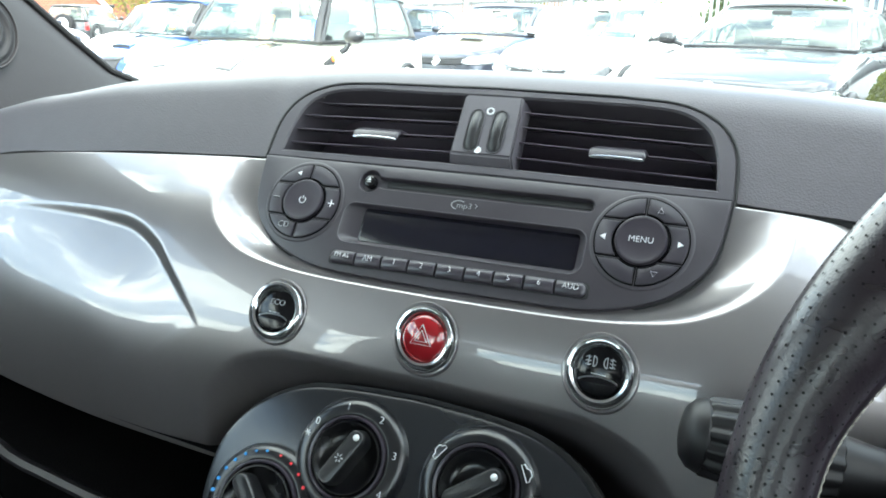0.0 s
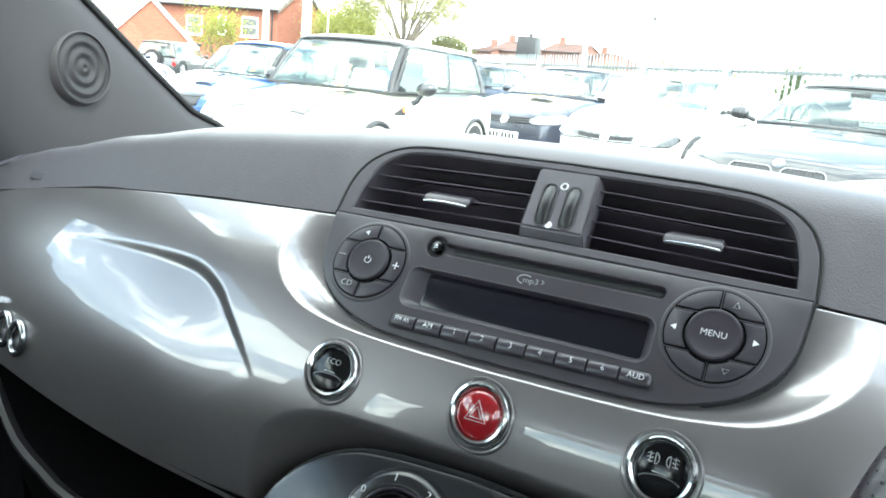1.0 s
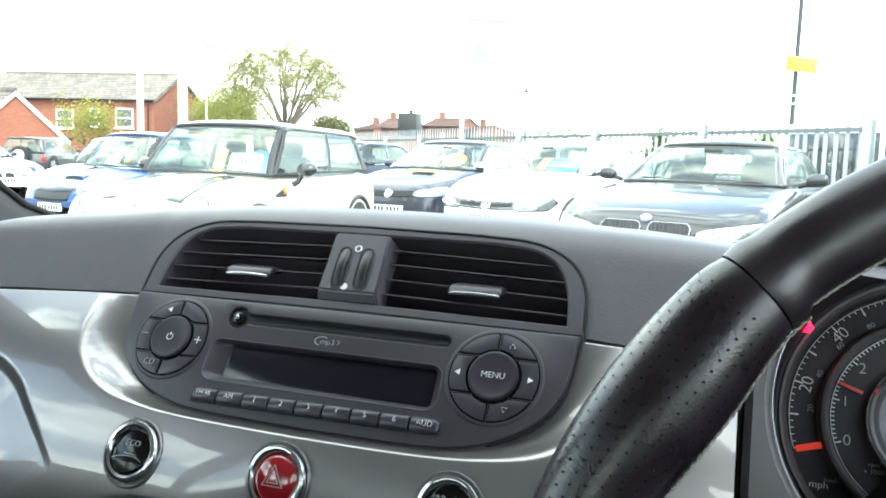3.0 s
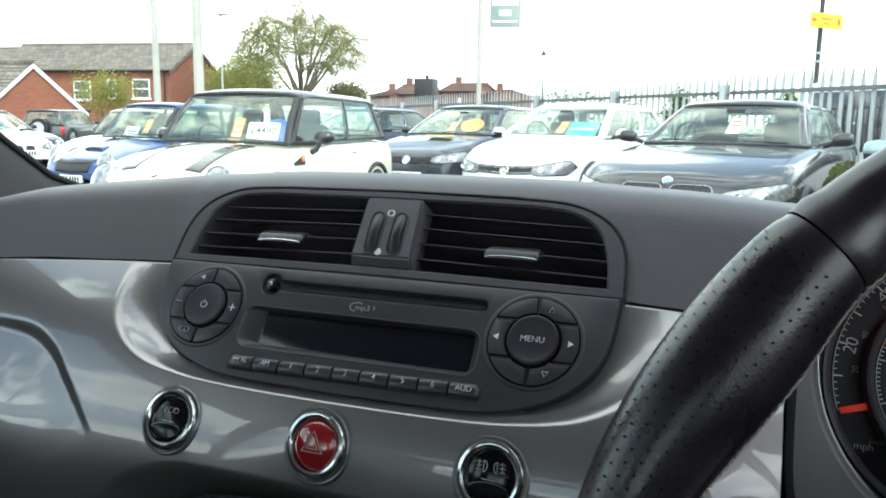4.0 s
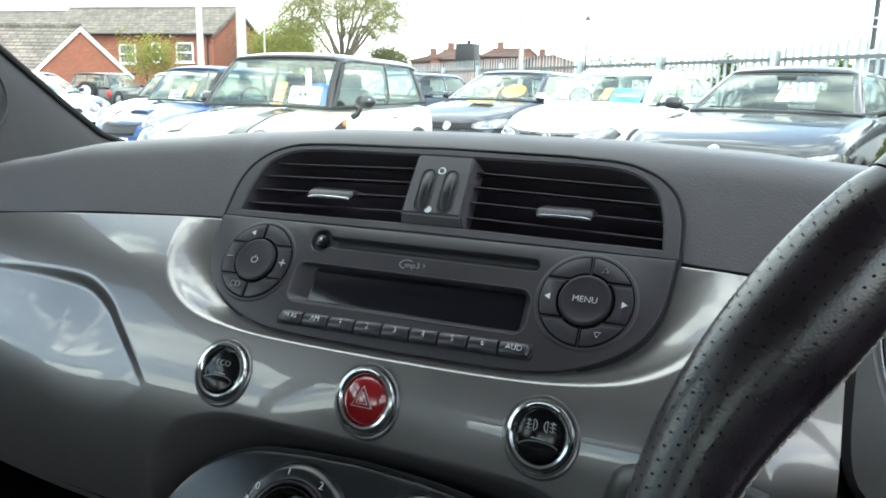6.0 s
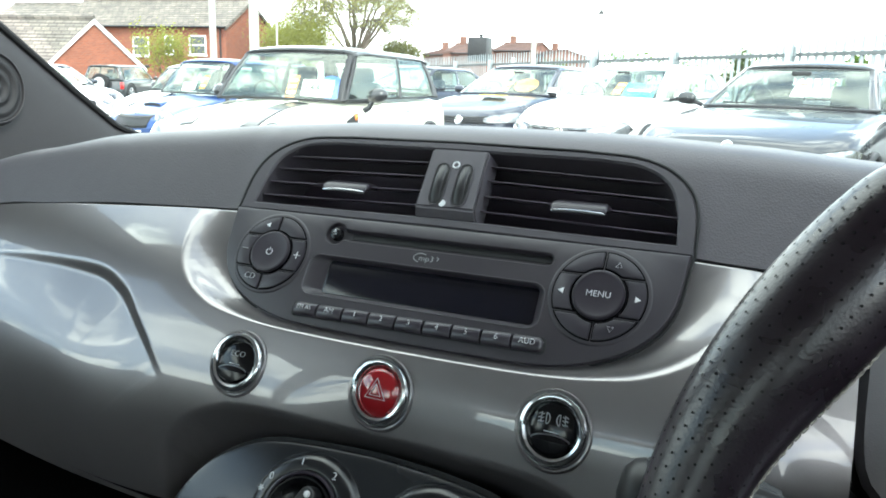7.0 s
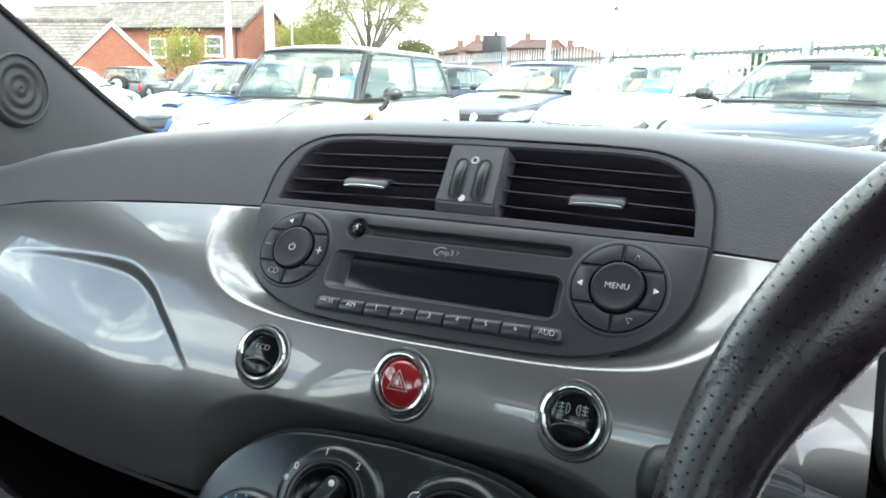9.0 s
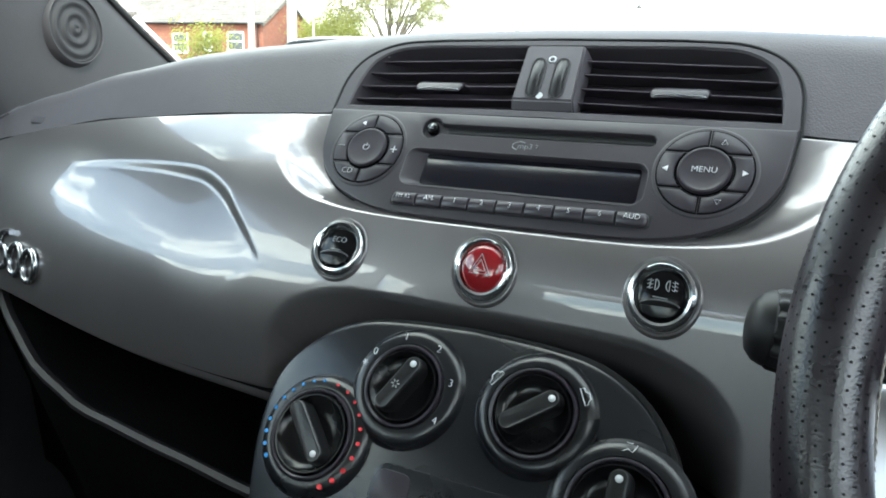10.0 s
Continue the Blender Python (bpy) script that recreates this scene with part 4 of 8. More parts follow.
def rotary(cx, cv, r, turn, boss):
    """A rotary knob: a domed boss with printed marks, a thin collar, a dished glossy face and a raised pebbled grip bar."""
    bm = bmesh.new()
    lathe(bm, [(boss + 0.0014, CW - 0.001), (boss + 0.0002, CW + 0.0003), (boss - 0.0010, CW + 0.0022), (boss - 0.0026, CW + 0.0040), (boss - 0.0050, CW + 0.0052), (r + 0.0052, CW + 0.0058), (r + 0.0038, CW + 0.0056), (r + 0.0032, CW + 0.0030)], cx, cv, seg=72)
    part("knob_boss", bm, M["boss"], climate)
    bm = bmesh.new()
    lathe(bm, [(r + 0.0030, CW + 0.001), (r + 0.0030, CW + 0.0066), (r + 0.0026, CW + 0.0074), (r + 0.0019, CW + 0.0076), (r + 0.0010, CW + 0.0070), (r + 0.0006, CW + 0.0030)], cx, cv, seg=72)
    part("knob_collar", bm, M["radio_btn"], climate)
    bm = bmesh.new()
    lathe(bm, [(r + 0.0002, CW + 0.001), (r, CW + 0.0072), (r - 0.0005, CW + 0.0080), (r - 0.0012, CW + 0.0080), (r - 0.0026, CW + 0.0062), (r - 0.0060, CW + 0.0034), (r - 0.0100, CW + 0.0026), (0, CW + 0.0024)], cx, cv, seg=64)
    kn = part("knob", bm, M["knob_gloss"], climate)
    a = radians(turn)
    ca, sa = math.cos(a), math.sin(a)
    to = lambda x, v, w: pod(cx + x * ca - v * sa, cv + x * sa + v * ca, CW + w)
    bm = bmesh.new()
    prof = [(0.0060, 0.002), (0.0056, 0.0085), (0.0052, 0.0118), (0.0047, 0.0131), (0.0040, 0.0136), (0.0036, 0.0133)]
    rows = []
    L = r - 0.0028
    for hw, w in prof:
        rows.append([to(x, v, w) for x, v in rrect(0, 0, L - (0.0058 - hw) * 0.7, hw, hw * 0.98, 6)])
    vs = grid(bm, rows, True)
    bm.faces.new(vs[-1])
    part("grip_bar", bm, M["knob_grip"], kn)
    bm = bmesh.new()
    lathe(bm, [(0.0019, 0.0130), (0.0018, 0.0140), (0.0010, 0.0144), (0, 0.0145)], L * 0.74, 0, to=to, seg=18)
    part("pointer_dot", bm, M["white_ink"], kn)
    return kn


FAN, REC, TMP, MOD = (-0.0298, -0.1577), (0.0464, -0.1565), (-0.0768, -0.1955), (0.0978, -0.1935)
kf = rotary(*FAN, 0.0205, 62, 0.0345)
rotary(*TMP, 0.0228, -47, 0.0355)
rotary(*REC, 0.0205, 37, 0.0330)
rotary(*MOD, 0.0228, 92, 0.0355)
for s, a in (("0", 146), ("1", 104), ("2", 58), ("3", 14), ("4", -31)):
    words("fan_number", s, 0.0060, on_pod(FAN[0] + 0.0284 * math.cos(radians(a)), FAN[1] + 0.0284 * math.sin(radians(a)), CW + 0.0060), M["white_ink"], climate)
for k in range(3):
    icon([(FAN[0] - 0.0278 + 0.0018 * math.cos(radians(60 * k)), FAN[1] + 0.0085 + 0.0018 * math.sin(radians(60 * k))), (FAN[0] - 0.0278 - 0.0018 * math.cos(radians(60 * k)), FAN[1] + 0.0085 - 0.0018 * math.sin(radians(60 * k)))], M["white_ink"], CW + 0.0060, 0.0003, False, climate, "fan_mark")
for k in range(6):
    a = radians(60 * k)
    icon([(FAN[0] - 0.001 + 0.0011 * math.cos(a), FAN[1] - 0.001 + 0.0011 * math.sin(a)), (FAN[0] - 0.001 + 0.0025 * math.cos(a), FAN[1] - 0.001 + 0.0025 * math.sin(a))], M["grey_ink"], CW + 0.0136, 0.00036, False, kf, "snow_mark")
for k in range(10):
    a = radians(96 + 13.4 * k)
    bm = bmesh.new()
    s = 0.0008 + 0.00006 * k
    lathe(bm, [(s, CW + 0.003), (s, CW + 0.0058), (0, CW + 0.0059)], TMP[0] + 0.0306 * math.cos(a), TMP[1] + 0.0306 * math.sin(a), seg=10)
    part("cold_dot", bm, M["blue_ink"], climate)
    a = radians(78 - 15.2 * k)
    bm = bmesh.new()
    s = 0.0008 + 0.00008 * k
    lathe(bm, [(s, CW + 0.003), (s, CW + 0.0058), (0, CW + 0.0059)], TMP[0] + 0.0306 * math.cos(a), TMP[1] + 0.0306 * math.sin(a), seg=10)
    part("hot_dot", bm, M["red_ink"], climate)
car_mark = [(-0.0045, -0.0012), (-0.0042, 0.0008), (-0.002, 0.0011), (-0.0008, 0.0026), (0.0024, 0.0026), (0.0034, 0.0010), (0.0046, 0.0006), (0.0046, -0.0012)]
for ox, ov, tn in ((-0.0240, 0.0140, 55), (0.0245, 0.0140, -62)):
    c_, s_ = math.cos(radians(tn)), math.sin(radians(tn))
    icon([(REC[0] + ox + x * c_ - y * s_, REC[1] + ov + x * s_ + y * c_) for x, y in car_mark], M["white_ink"], CW + 0.0060, 0.0003, True, climate, "car_mark")
for ox, ov in ((0.0, 0.0305), (0.030, 0.010)):
    icon([(MOD[0] + ox - 0.004, MOD[1] + ov - 0.002), (MOD[0] + ox - 0.001, MOD[1] + ov), (MOD[0] + ox + 0.0015, MOD[1] + ov - 0.0012), (MOD[0] + ox + 0.0035, MOD[1] + ov + 0.0025)], M["white_ink"], CW + 0.0052, 0.0004, False, climate, "airflow_mark")
    icon([(MOD[0] + ox - 0.002, MOD[1] + ov + 0.003), (MOD[0] + ox + 0.001, MOD[1] + ov + 0.0028)], M["white_ink"], CW + 0.0052, 0.0003, False, climate, "airflow_mark")
bm = bmesh.new()
plate(bm, rrect(0.010, -0.2115, 0.044, 0.0125, 0.008), CW - 0.001, CW + 0.0016, 0.0012)
strip = part("switch_strip", bm, M["hvac"], climate)
bm = bmesh.new()
plate(bm, rrect(-0.021, -0.2115, 0.011, 0.009, 0.006), CW, CW + 0.0028, 0.0008)
part("switch_key", bm, M["radio_btn"], strip)
bm = bmesh.new()
for i in range(9):
    for j in range(5):
        lathe(bm, [(0.0007, CW + 0.0014), (0.0007, CW + 0.0018), (0, CW + 0.0017)], -0.002 + 0.0022 * i + (0.0011 if j % 2 else 0), -0.2160 + 0.0022 * j, seg=6)
tagged(part("mesh_holes", bm, M["dark"], strip), kind="stuff")

# ---- steering wheel ----
WC, WT, WR, Wr = Vector((0.3595, -0.1485, 0.930)), radians(20.5), 0.1795, 0.0167
WU, WN = Vector((0, math.sin(WT), math.cos(WT))), Vector((0, -math.cos(WT), math.sin(WT)))
steering = thing("steering_wheel", tuple(WC), "black leather steering wheel with perforated grips and grey stitching", "steering wheel")


def rim(a, phi, r, out=0.0):
    """On the rim: angle round the wheel, angle round the section (0 outwards, 90 towards the driver)."""
    e = Vector((1, 0, 0)) * math.cos(a) + WU * math.sin(a)
    return WC + e * (WR + out + r * math.cos(phi)) + WN * (r * math.sin(phi))


def section(deg):
    """Radius of the rim's section and its shift outwards: a thumb swell high on the grips, slimmer over the top and by the spokes."""
    d = abs(((deg + 90) % 360) - 180)
    # d: degrees away from the top of the wheel
    s = 1 - sstep(44.5, 76, d)
    low = sstep(124, 126, d)
    if d < 44.4 or low:
        return Wr - 0.0034, 0.0019
    r = Wr - 0.0014 + 0.0026 * sstep(44.5, 58, d) - 0.0046 * sstep(60, 82, d)
    return r, Wr + 0.0012 - 0.0014 * s - r


def rim_piece(a0, a1, n, lip, name, material, label=""):
    bm = bmesh.new()
    rows = []
    for i in range(n + 1):
        a = a0 + (a1 - a0) * i / n
        k = min(i, n - i)
        r, out = section(min(max(a, a0 + 0.5), a1 - 0.5))
        rr = r - lip * (0.7 if k == 0 else 0.22 if k == 1 else 0.0)
        rows.append([rim(radians(a), 2 * math.pi * j / 28, rr * (1.0 + 0.05 * math.sin(2 * math.pi * j / 28)), out) for j in range(28)])
    grid(bm, rows, True)
    return part(name, bm, material, steering, label, angle=70)


rim_piece(44, 136, 60, 0.0012, "rim_top", M["leather"], "smooth black leather rim section")
rim_piece(214, 326, 50, 0.0012, "rim_bottom", M["leather"])
for a0, a1 in ((136.2, 213.8), (-33.8, 43.8)):
    g = rim_piece(a0, a1, 60, 0.0016, "rim_grip", M["grip"], "perforated black leather grip section")
    bm = bmesh.new()
    n = int((a1 - a0) / 1.22)
    for i in range(2, n - 1):
        for j in range(26):
            if j in (11, 12, 13, 14, 15):
                continue
            a = radians(a0 + (a1 - a0) * (i + (0.5 if j % 2 else 0)) / n)
            ph = 2 * math.pi * j / 26
            sr, so_ = section(math.degrees(a))
            c = rim(a, ph, (sr + 0.00005) * (1 + 0.05 * math.sin(ph)), so_)
            nn = (c - rim(a, ph, 0, so_)).normalized()
            t = nn.orthogonal().normalized()
            s = nn.cross(t)
            q = 0.00044
            vs = [bm.verts.new(c + nn * 0.00016 + (t * math.cos(k) + s * math.sin(k)) * q) for k in (2 * math.pi * h / 6 for h in range(6))]
            bm.faces.new(vs)
    tagged(part("perforation", bm, M["hole"], g, smooth=False), kind="stuff")
bm = bmesh.new()
for i in range(0, 360):
    a, b = radians(i), radians(i + 1.15)
    sr, so_ = section(i + 0.5)
    for f0, f1 in ((169.0, 164.5), (164.5, 169.0)):
        tube(bm, [rim(a, radians(f0), sr, so_), rim((a + b) / 2, radians((f0 + f1) / 2), sr + 0.0004, so_), rim(b, radians(f1), sr, so_)], 0.00036, 5)
tagged(part("stitching", bm, M["thread"], steering, "grey cross stitching"), kind="stuff")
# hub and spokes
hub = lambda x, v, w: WC + Vector((x, 0, 0)) + WU * v + WN * w
bm = bmesh.new()
plate(bm, smooth_outline([(0.075, 0.0), (0.06, 0.052), (0.0, 0.066), (-0.06, 0.052), (-0.075, 0.0), (-0.055, -0.055), (0, -0.075), (0.055, -0.055)], 60), -0.055, -0.012, 0.02, to=hub, back=True)
part("hub_cover", bm, M["dash_low"], steering)
for sgn in (-1, 1):
    bm = bmesh.new()
    rows = []
    for i in range(9):
        t = i / 8
        x = sgn * (0.06 + (WR - 0.066) * t)
        cv, hh, w = -0.012 - 0.018 * t, 0.030 - 0.010 * t + 0.012 * t * t, -0.030 + 0.026 * t
        rows.append([hub(x, cv + hh * math.cos(q), w + 0.009 * math.sin(q)) for q in (2 * math.pi * k / 16 for k in range(16))])
    grid(bm, rows, True)
    part("spoke", bm, M["satin"], steering, "grey metallic spoke")
bm = bmesh.new()
rows = []
for i in range(9):
    t = i / 8
    rows.append([hub(0.032 * math.cos(q), -0.06 - (WR - 0.066) * t, -0.030 + 0.026 * t + 0.009 * math.sin(q)) for q in (2 * math.pi * k / 16 for k in range(16))])
grid(bm, rows, True)
part("spoke", bm, M["satin"], steering)

# ---- column stalk ----
stalk = thing("column_stalk", (0.2, -0.055, 0.915), "black plastic column stalk with a ribbed tip", "stalk")
SA = Vector((0.16, 0.03, -0.02)).normalized()
SB = SA.orthogonal().normalized()
SC = SA.cross(SB)
S0 = Vector((0.1445, -0.062, 0.9185))


def stalk_piece(keys, ribs, name, material, label=""):
    """A turned piece along the stalk: (distance, radius) pairs, with ribs along it."""
    bm = bmesh.new()
    grid(bm, [[S0 + SA * d + (SB * math.cos(q) + SC * math.sin(q)) * r * (1 + (0.05 * math.cos(14 * q) if ribs else 0)) for q in (2 * math.pi * k / 84 for k in range(84))] for d, r in keys], True)
    part(name, bm, material, stalk, label)


stalk_piece([(0.0, 0.0005), (0.0008, 0.006), (0.002, 0.0105), (0.005, 0.0140), (0.0090, 0.0155), (0.0100, 0.0150)], False, "stalk_tip", M["stalk"], "smooth rounded dark grey tip")
stalk_piece([(0.0095, 0.0148), (0.0110, 0.0158), (0.026, 0.0172), (0.052, 0.0168), (0.060, 0.0150), (0.061, 0.0135)], True, "ribbed_grip", M["stalk"], "black grip with lengthwise ribs")
stalk_piece([(0.060, 0.0135), (0.075, 0.0112), (0.100, 0.0098), (0.165, 0.0095)], False, "stalk_arm", M["stalk"])
bm = bmesh.new()
tube(bm, [(0.3595, -0.11, 0.905), (0.3595, 0.02, 0.885), (0.3595, 0.10, 0.87)], [0.058, 0.066, 0.07], 28)
column = thing("column_shroud", (0.3595, 0, 0.89), "black plastic steering column shroud", "column shroud")
part("shroud", bm, M["dash_low"], column)

# ---- instrument cluster ----
GC, GT = Vector((0.3465, 0.170, 0.934)), radians(22)
GU, GN = Vector((0, math.sin(GT), math.cos(GT))), Vector((0, -math.cos(GT), math.sin(GT)))
gauge = lambda x, v, w=0.0: GC + Vector((x, 0, 0)) + GU * v + GN * w
GM = Matrix(((1, 0, 0, GC.x), (0, GU.y, GN.y, GC.y), (0, GU.z, GN.z, GC.z), (0, 0, 0, 1)))
cluster = thing("instrument_cluster", tuple(GC), "round black speedometer with white numbers and red needles", "instrument cluster")


def polar(fn, n=96):
    return [fn(2 * math.pi * i / n) for i in range(n)]


def ray_rrect(a, hw, hh, e=5.0):
    c, s = math.cos(a), math.sin(a)
    r = (abs(c / hw) ** e + abs(s / hh) ** e) ** (-1 / e)
    return (r * c, r * s)


bm = bmesh.new()
frame_plate(bm, polar(lambda a: ray_rrect(a, 0.1078, 0.103, 7.0)), polar(lambda a: (0.0940 * math.cos(a), 0.0940 * math.sin(a))), -0.08, 0.058, 0.050, 0.004, to=gauge)
part("binnacle", bm, M["binnacle"], cluster, "dark grey grained surround")
bm = bmesh.new()
frame_plate(bm, polar(lambda a: ray_rrect(a, 0.1145, 0.1045, 7.0)), polar(lambda a: ray_rrect(a, 0.1068, 0.102, 7.0)), -0.08, 0.050, 0.0, 0.002, to=gauge)
part("binnacle_gap", bm, M["gap"], cluster)
bm = bmesh.new()
tube(bm, [gauge(0.0938 * math.cos(a), 0.0938 * math.sin(a), 0.0565) for a in (2 * math.pi * i / 96 for i in range(96))], 0.0006, 6, True)
part("dial_edge", bm, M["satin"], cluster)
bm = bmesh.new()
lathe(bm, [(0.0942, 0.051), (0.0932, 0.050), (0.0890, 0.014), (0.0870, 0.0125), (0.0838, 0.0118), (0.0822, 0.0100), (0.0812, 0.0), (0.0, 0.0)], to=gauge, seg=72)
part("dial_face", bm, M["tacho"], cluster)
bm = bmesh.new()
lathe(bm, [(0.0872, 0.0127), (0.0868, 0.0142), (0.0850, 0.0140), (0.0830, 0.0116), (0.0818, 0.0085)], to=gauge, seg=72)
part("dial_lip", bm, M["dial_ring"], cluster)
bm = bmesh.new()
lathe(bm, [(0.0585, 0.0035), (0.0, 0.0032)], to=gauge, seg=72)
rev = part("rev_counter_face", bm, M["tacho"], cluster)
bm = bmesh.new()
lathe(bm, [(0.0645, -0.001), (0.0641, 0.006), (0.0626, 0.009), (0.0606, 0.0098), (0.0586, 0.0078), (0.0576, 0.0030)], to=gauge, seg=72)
part("rev_counter_ring", bm, M["dial_ring"], rev)
bm = bmesh.new()
lathe(bm, [(0.0312, 0.0075), (0.0, 0.0075)], to=gauge, seg=64)
lcd = part("centre_display", bm, M["lcd"], cluster, "pale lilac grey round display")
bm = bmesh.new()
lathe(bm, [(0.0345, 0.0120), (0.0330, 0.0110), (0.0312, 0.0070)], to=gauge, seg=64)
part("display_wall", bm, M["dial_ring"], lcd)
bm = bmesh.new()
lathe(bm, [(0.0392, 0.0030), (0.0390, 0.0090), (0.0382, 0.0116), (0.0368, 0.0128), (0.0352, 0.0127), (0.0343, 0.0115)], to=gauge, seg=64)
part("display_ring", bm, M["chrome"], lcd, "wide bright chrome ring")
bm = bmesh.new()
bm2 = bmesh.new()
for i in range(0, 141):
    a = radians(197.0 - 1.52 * i)
    big = i % 10 == 0
    r1 = 0.0795
    r0 = r1 - (0.0050 if big else 0.0034 if i % 5 == 0 else 0.0018)
    if i % 2 and not big:
        continue
    ca, sa = math.cos(a), math.sin(a)
    hw = 0.00042 if big else 0.00025
    vs = [bm.verts.new(gauge(r * ca - q * sa, r * sa + q * ca, 0.0010)) for r, q in ((r0, -hw), (r1, -hw), (r1, hw), (r0, hw))]
    bm.faces.new(vs)
arc = [gauge(0.0798 * math.cos(t), 0.0798 * math.sin(t), 0.0010) for t in (radians(197.0 - 1.52 * i) for i in range(141))]
tube(bm, arc, 0.00022, 4)
tagged(part("speed_ticks", bm, M["white_ink"], cluster, smooth=False), kind="stuff")
for i in range(0, 61):
    a = radians(197.3 - 2.7 * i)
    r1 = 0.0566
    r0 = r1 - (0.0036 if i % 10 == 0 else 0.0018)
    ca, sa = math.cos(a), math.sin(a)
    hw = 0.0003
    vs = [bm2.verts.new(gauge(r * ca - q * sa, r * sa + q * ca, 0.0045)) for r, q in ((r0, -hw), (r1, -hw), (r1, hw), (r0, hw))]
    bm2.faces.new(vs)
tube(bm2, [gauge(0.0569 * math.cos(t), 0.0569 * math.sin(t), 0.0045) for t in (radians(240 - 2.7 * i) for i in range(77))], 0.00022, 4)
tagged(part("rev_ticks", bm2, M["white_ink"], cluster, smooth=False), kind="stuff")
for k in range(1, 8):
    a = radians(197.0 - 30.4 * k)
    words("speed_number", str(20 * k), 0.0104, GM @ pose(0.0722 * math.cos(a), 0.0722 * math.sin(a), 0.0010, 0, 0, math.degrees(a) - 90), M["white_ink"], cluster)
for k in range(1, 12):
    a = radians(197.0 - 18.9 * k)
    words("inner_number", str(20 * k), 0.0050, GM @ pose(0.0676 * math.cos(a), 0.0676 * math.sin(a), 0.0010, 0, 0, math.degrees(a) - 90), M["grey_ink"], cluster)
for k in range(0, 6):
    a = radians(197.3 - 27.0 * k)
    words("rev_number", str(k), 0.0094, GM @ pose(0.0497 * math.cos(a), 0.0497 * math.sin(a), 0.0042), M["grey_ink"], cluster)
words("mph_word", "mph", 0.0062, GM @ pose(-0.0617, -0.0430, 0.0010), M["white_ink"], cluster)
words("kmh_word", "km/h", 0.0040, GM @ pose(-0.0548, -0.0396, 0.0010), M["grey_ink"], cluster)
words("rpm_word", "rpm\nx 1000", 0.0040, GM @ pose(-0.0325, -0.0290, 0.0042), M["grey_ink"], cluster)
for a, r0, r1, w, h in ((197.5, 0.0630, 0.0790, 0.004, 0.0021), (160, 0.0425, 0.0566, 0.0070, 0.0011)):
    bm = bmesh.new()
    ca, sa = math.cos(radians(a)), math.sin(radians(a))
    plate(bm, [(r0 * ca + h * sa, r0 * sa - h * ca), (r0 * ca - h * sa, r0 * sa + h * ca), (r1 * ca - h * 0.9 * sa, r1 * sa + h * 0.9 * ca), (r1 * ca + h * 0.9 * sa, r1 * sa - h * 0.9 * ca)][::-1], w - 0.0006, w + 0.0006, 0.0003, to=gauge, back=True)
    part("needle", bm, M["needle"] if r0 > 0.05 else M["rev_needle"], cluster, "orange-red needle" if r0 > 0.05 else "dull red needle")
bm = bmesh.new()
c = (-0.0738, 0.0474)
plate(bm, [(c[0] + 0.0025 * math.cos(radians(a)), c[1] + 0.0028 * math.sin(radians(a))) for a in (-30, 90, 210)], 0.020, 0.0375, 0.0004, to=gauge)
part("warning_lamp", bm, M["warn"], cluster, "small lit red warning lamp")

# ---- pillar trim and tweeter ----
EDGE = [(0.520, 0.968), (0.482, 0.988), (0.435, 1.006), (0.372, 1.052), (0.295, 1.112), (0.247, 1.147), (0.12, 1.236), (0.0, 1.312), (-0.08, 1.355)]
pillar_left = thing("pillar_trim_left", (-0.66, 0.25, 1.0), "dark grey plastic windscreen pillar trim with a speaker", "pillar trim", kind="structure")
pillar_right = thing("pillar_trim_right", (0.66, 0.25, 1.0), "dark grey plastic windscreen pillar trim", "pillar trim", kind="structure")
for sgn, par in ((-1, pillar_left), (1, pillar_right)):
    bm = bmesh.new()
    rows = []
    for k, (y, z) in enumerate(EDGE):
        t = k / (len(EDGE) - 1)
        back = Vector((0, -0.36 + 0.24 * t, -0.10 * (1 - t)))
        xw = sgn * (0.655 - 0.10 * max(0, t - 0.6))
        e = Vector((xw, y, z))
        rows.append([e + Vector((sgn * 0.05, 0.012, 0.012)), e + Vector((sgn * 0.010, 0.003, 0.003)), e + Vector((0, -0.006, -0.004)), e + Vector((-sgn * 0.005, -0.018, -0.014)), e + back * 0.25 + Vector((-sgn * 0.009, 0, 0)), e + back * 0.5 + Vector((-sgn * 0.009, 0, 0)),
                     e + back * 0.8 + Vector((-sgn * 0.004, 0, 0)), e + back + Vector((sgn * 0.012, 0, 0)), e + back + Vector((sgn * 0.06, -0.01, 0))])
    low = [p + Vector((0, 0.03, -0.12)) for p in rows[0]]
    grid(bm, [low] + rows)
    part("trim", bm, M["pillar"], par, angle=70)
    bm = bmesh.new()
    tube(bm, [Vector((sgn * (0.657 - 0.10 * max(0, k / (len(EDGE) - 1) - 0.6)), y + 0.001, z + 0.001)) for k, (y, z) in enumerate(EDGE)], 0.0042, 8)
    part("glass_seal", bm, M["gap"], par)
TW = Vector((-0.6440, 0.2535, 1.0575))
tn = Vector((0.995, 0.06, 0.08)).normalized()
tu = (Vector((0, 0, 1)) - tn * tn.z).normalized()
ts = tu.cross(tn)
tw = lambda x, v, w=0.0: TW + ts * x * 0.94 + tu * v + tn * w
tweeter = thing("tweeter_speaker", tuple(TW), "round dark grey tweeter speaker in the pillar trim", "speaker")
bm = bmesh.new()
lathe(bm, [(0.058, -0.026), (0.0480, -0.012), (0.0430, -0.003), (0.0410, 0.0020), (0.0398, 0.0030), (0.0390, 0.0024), (0.0386, 0.0004)], to=tw, seg=56)
part("bezel", bm, M["pillar"], tweeter)
bm = bmesh.new()
prof = []
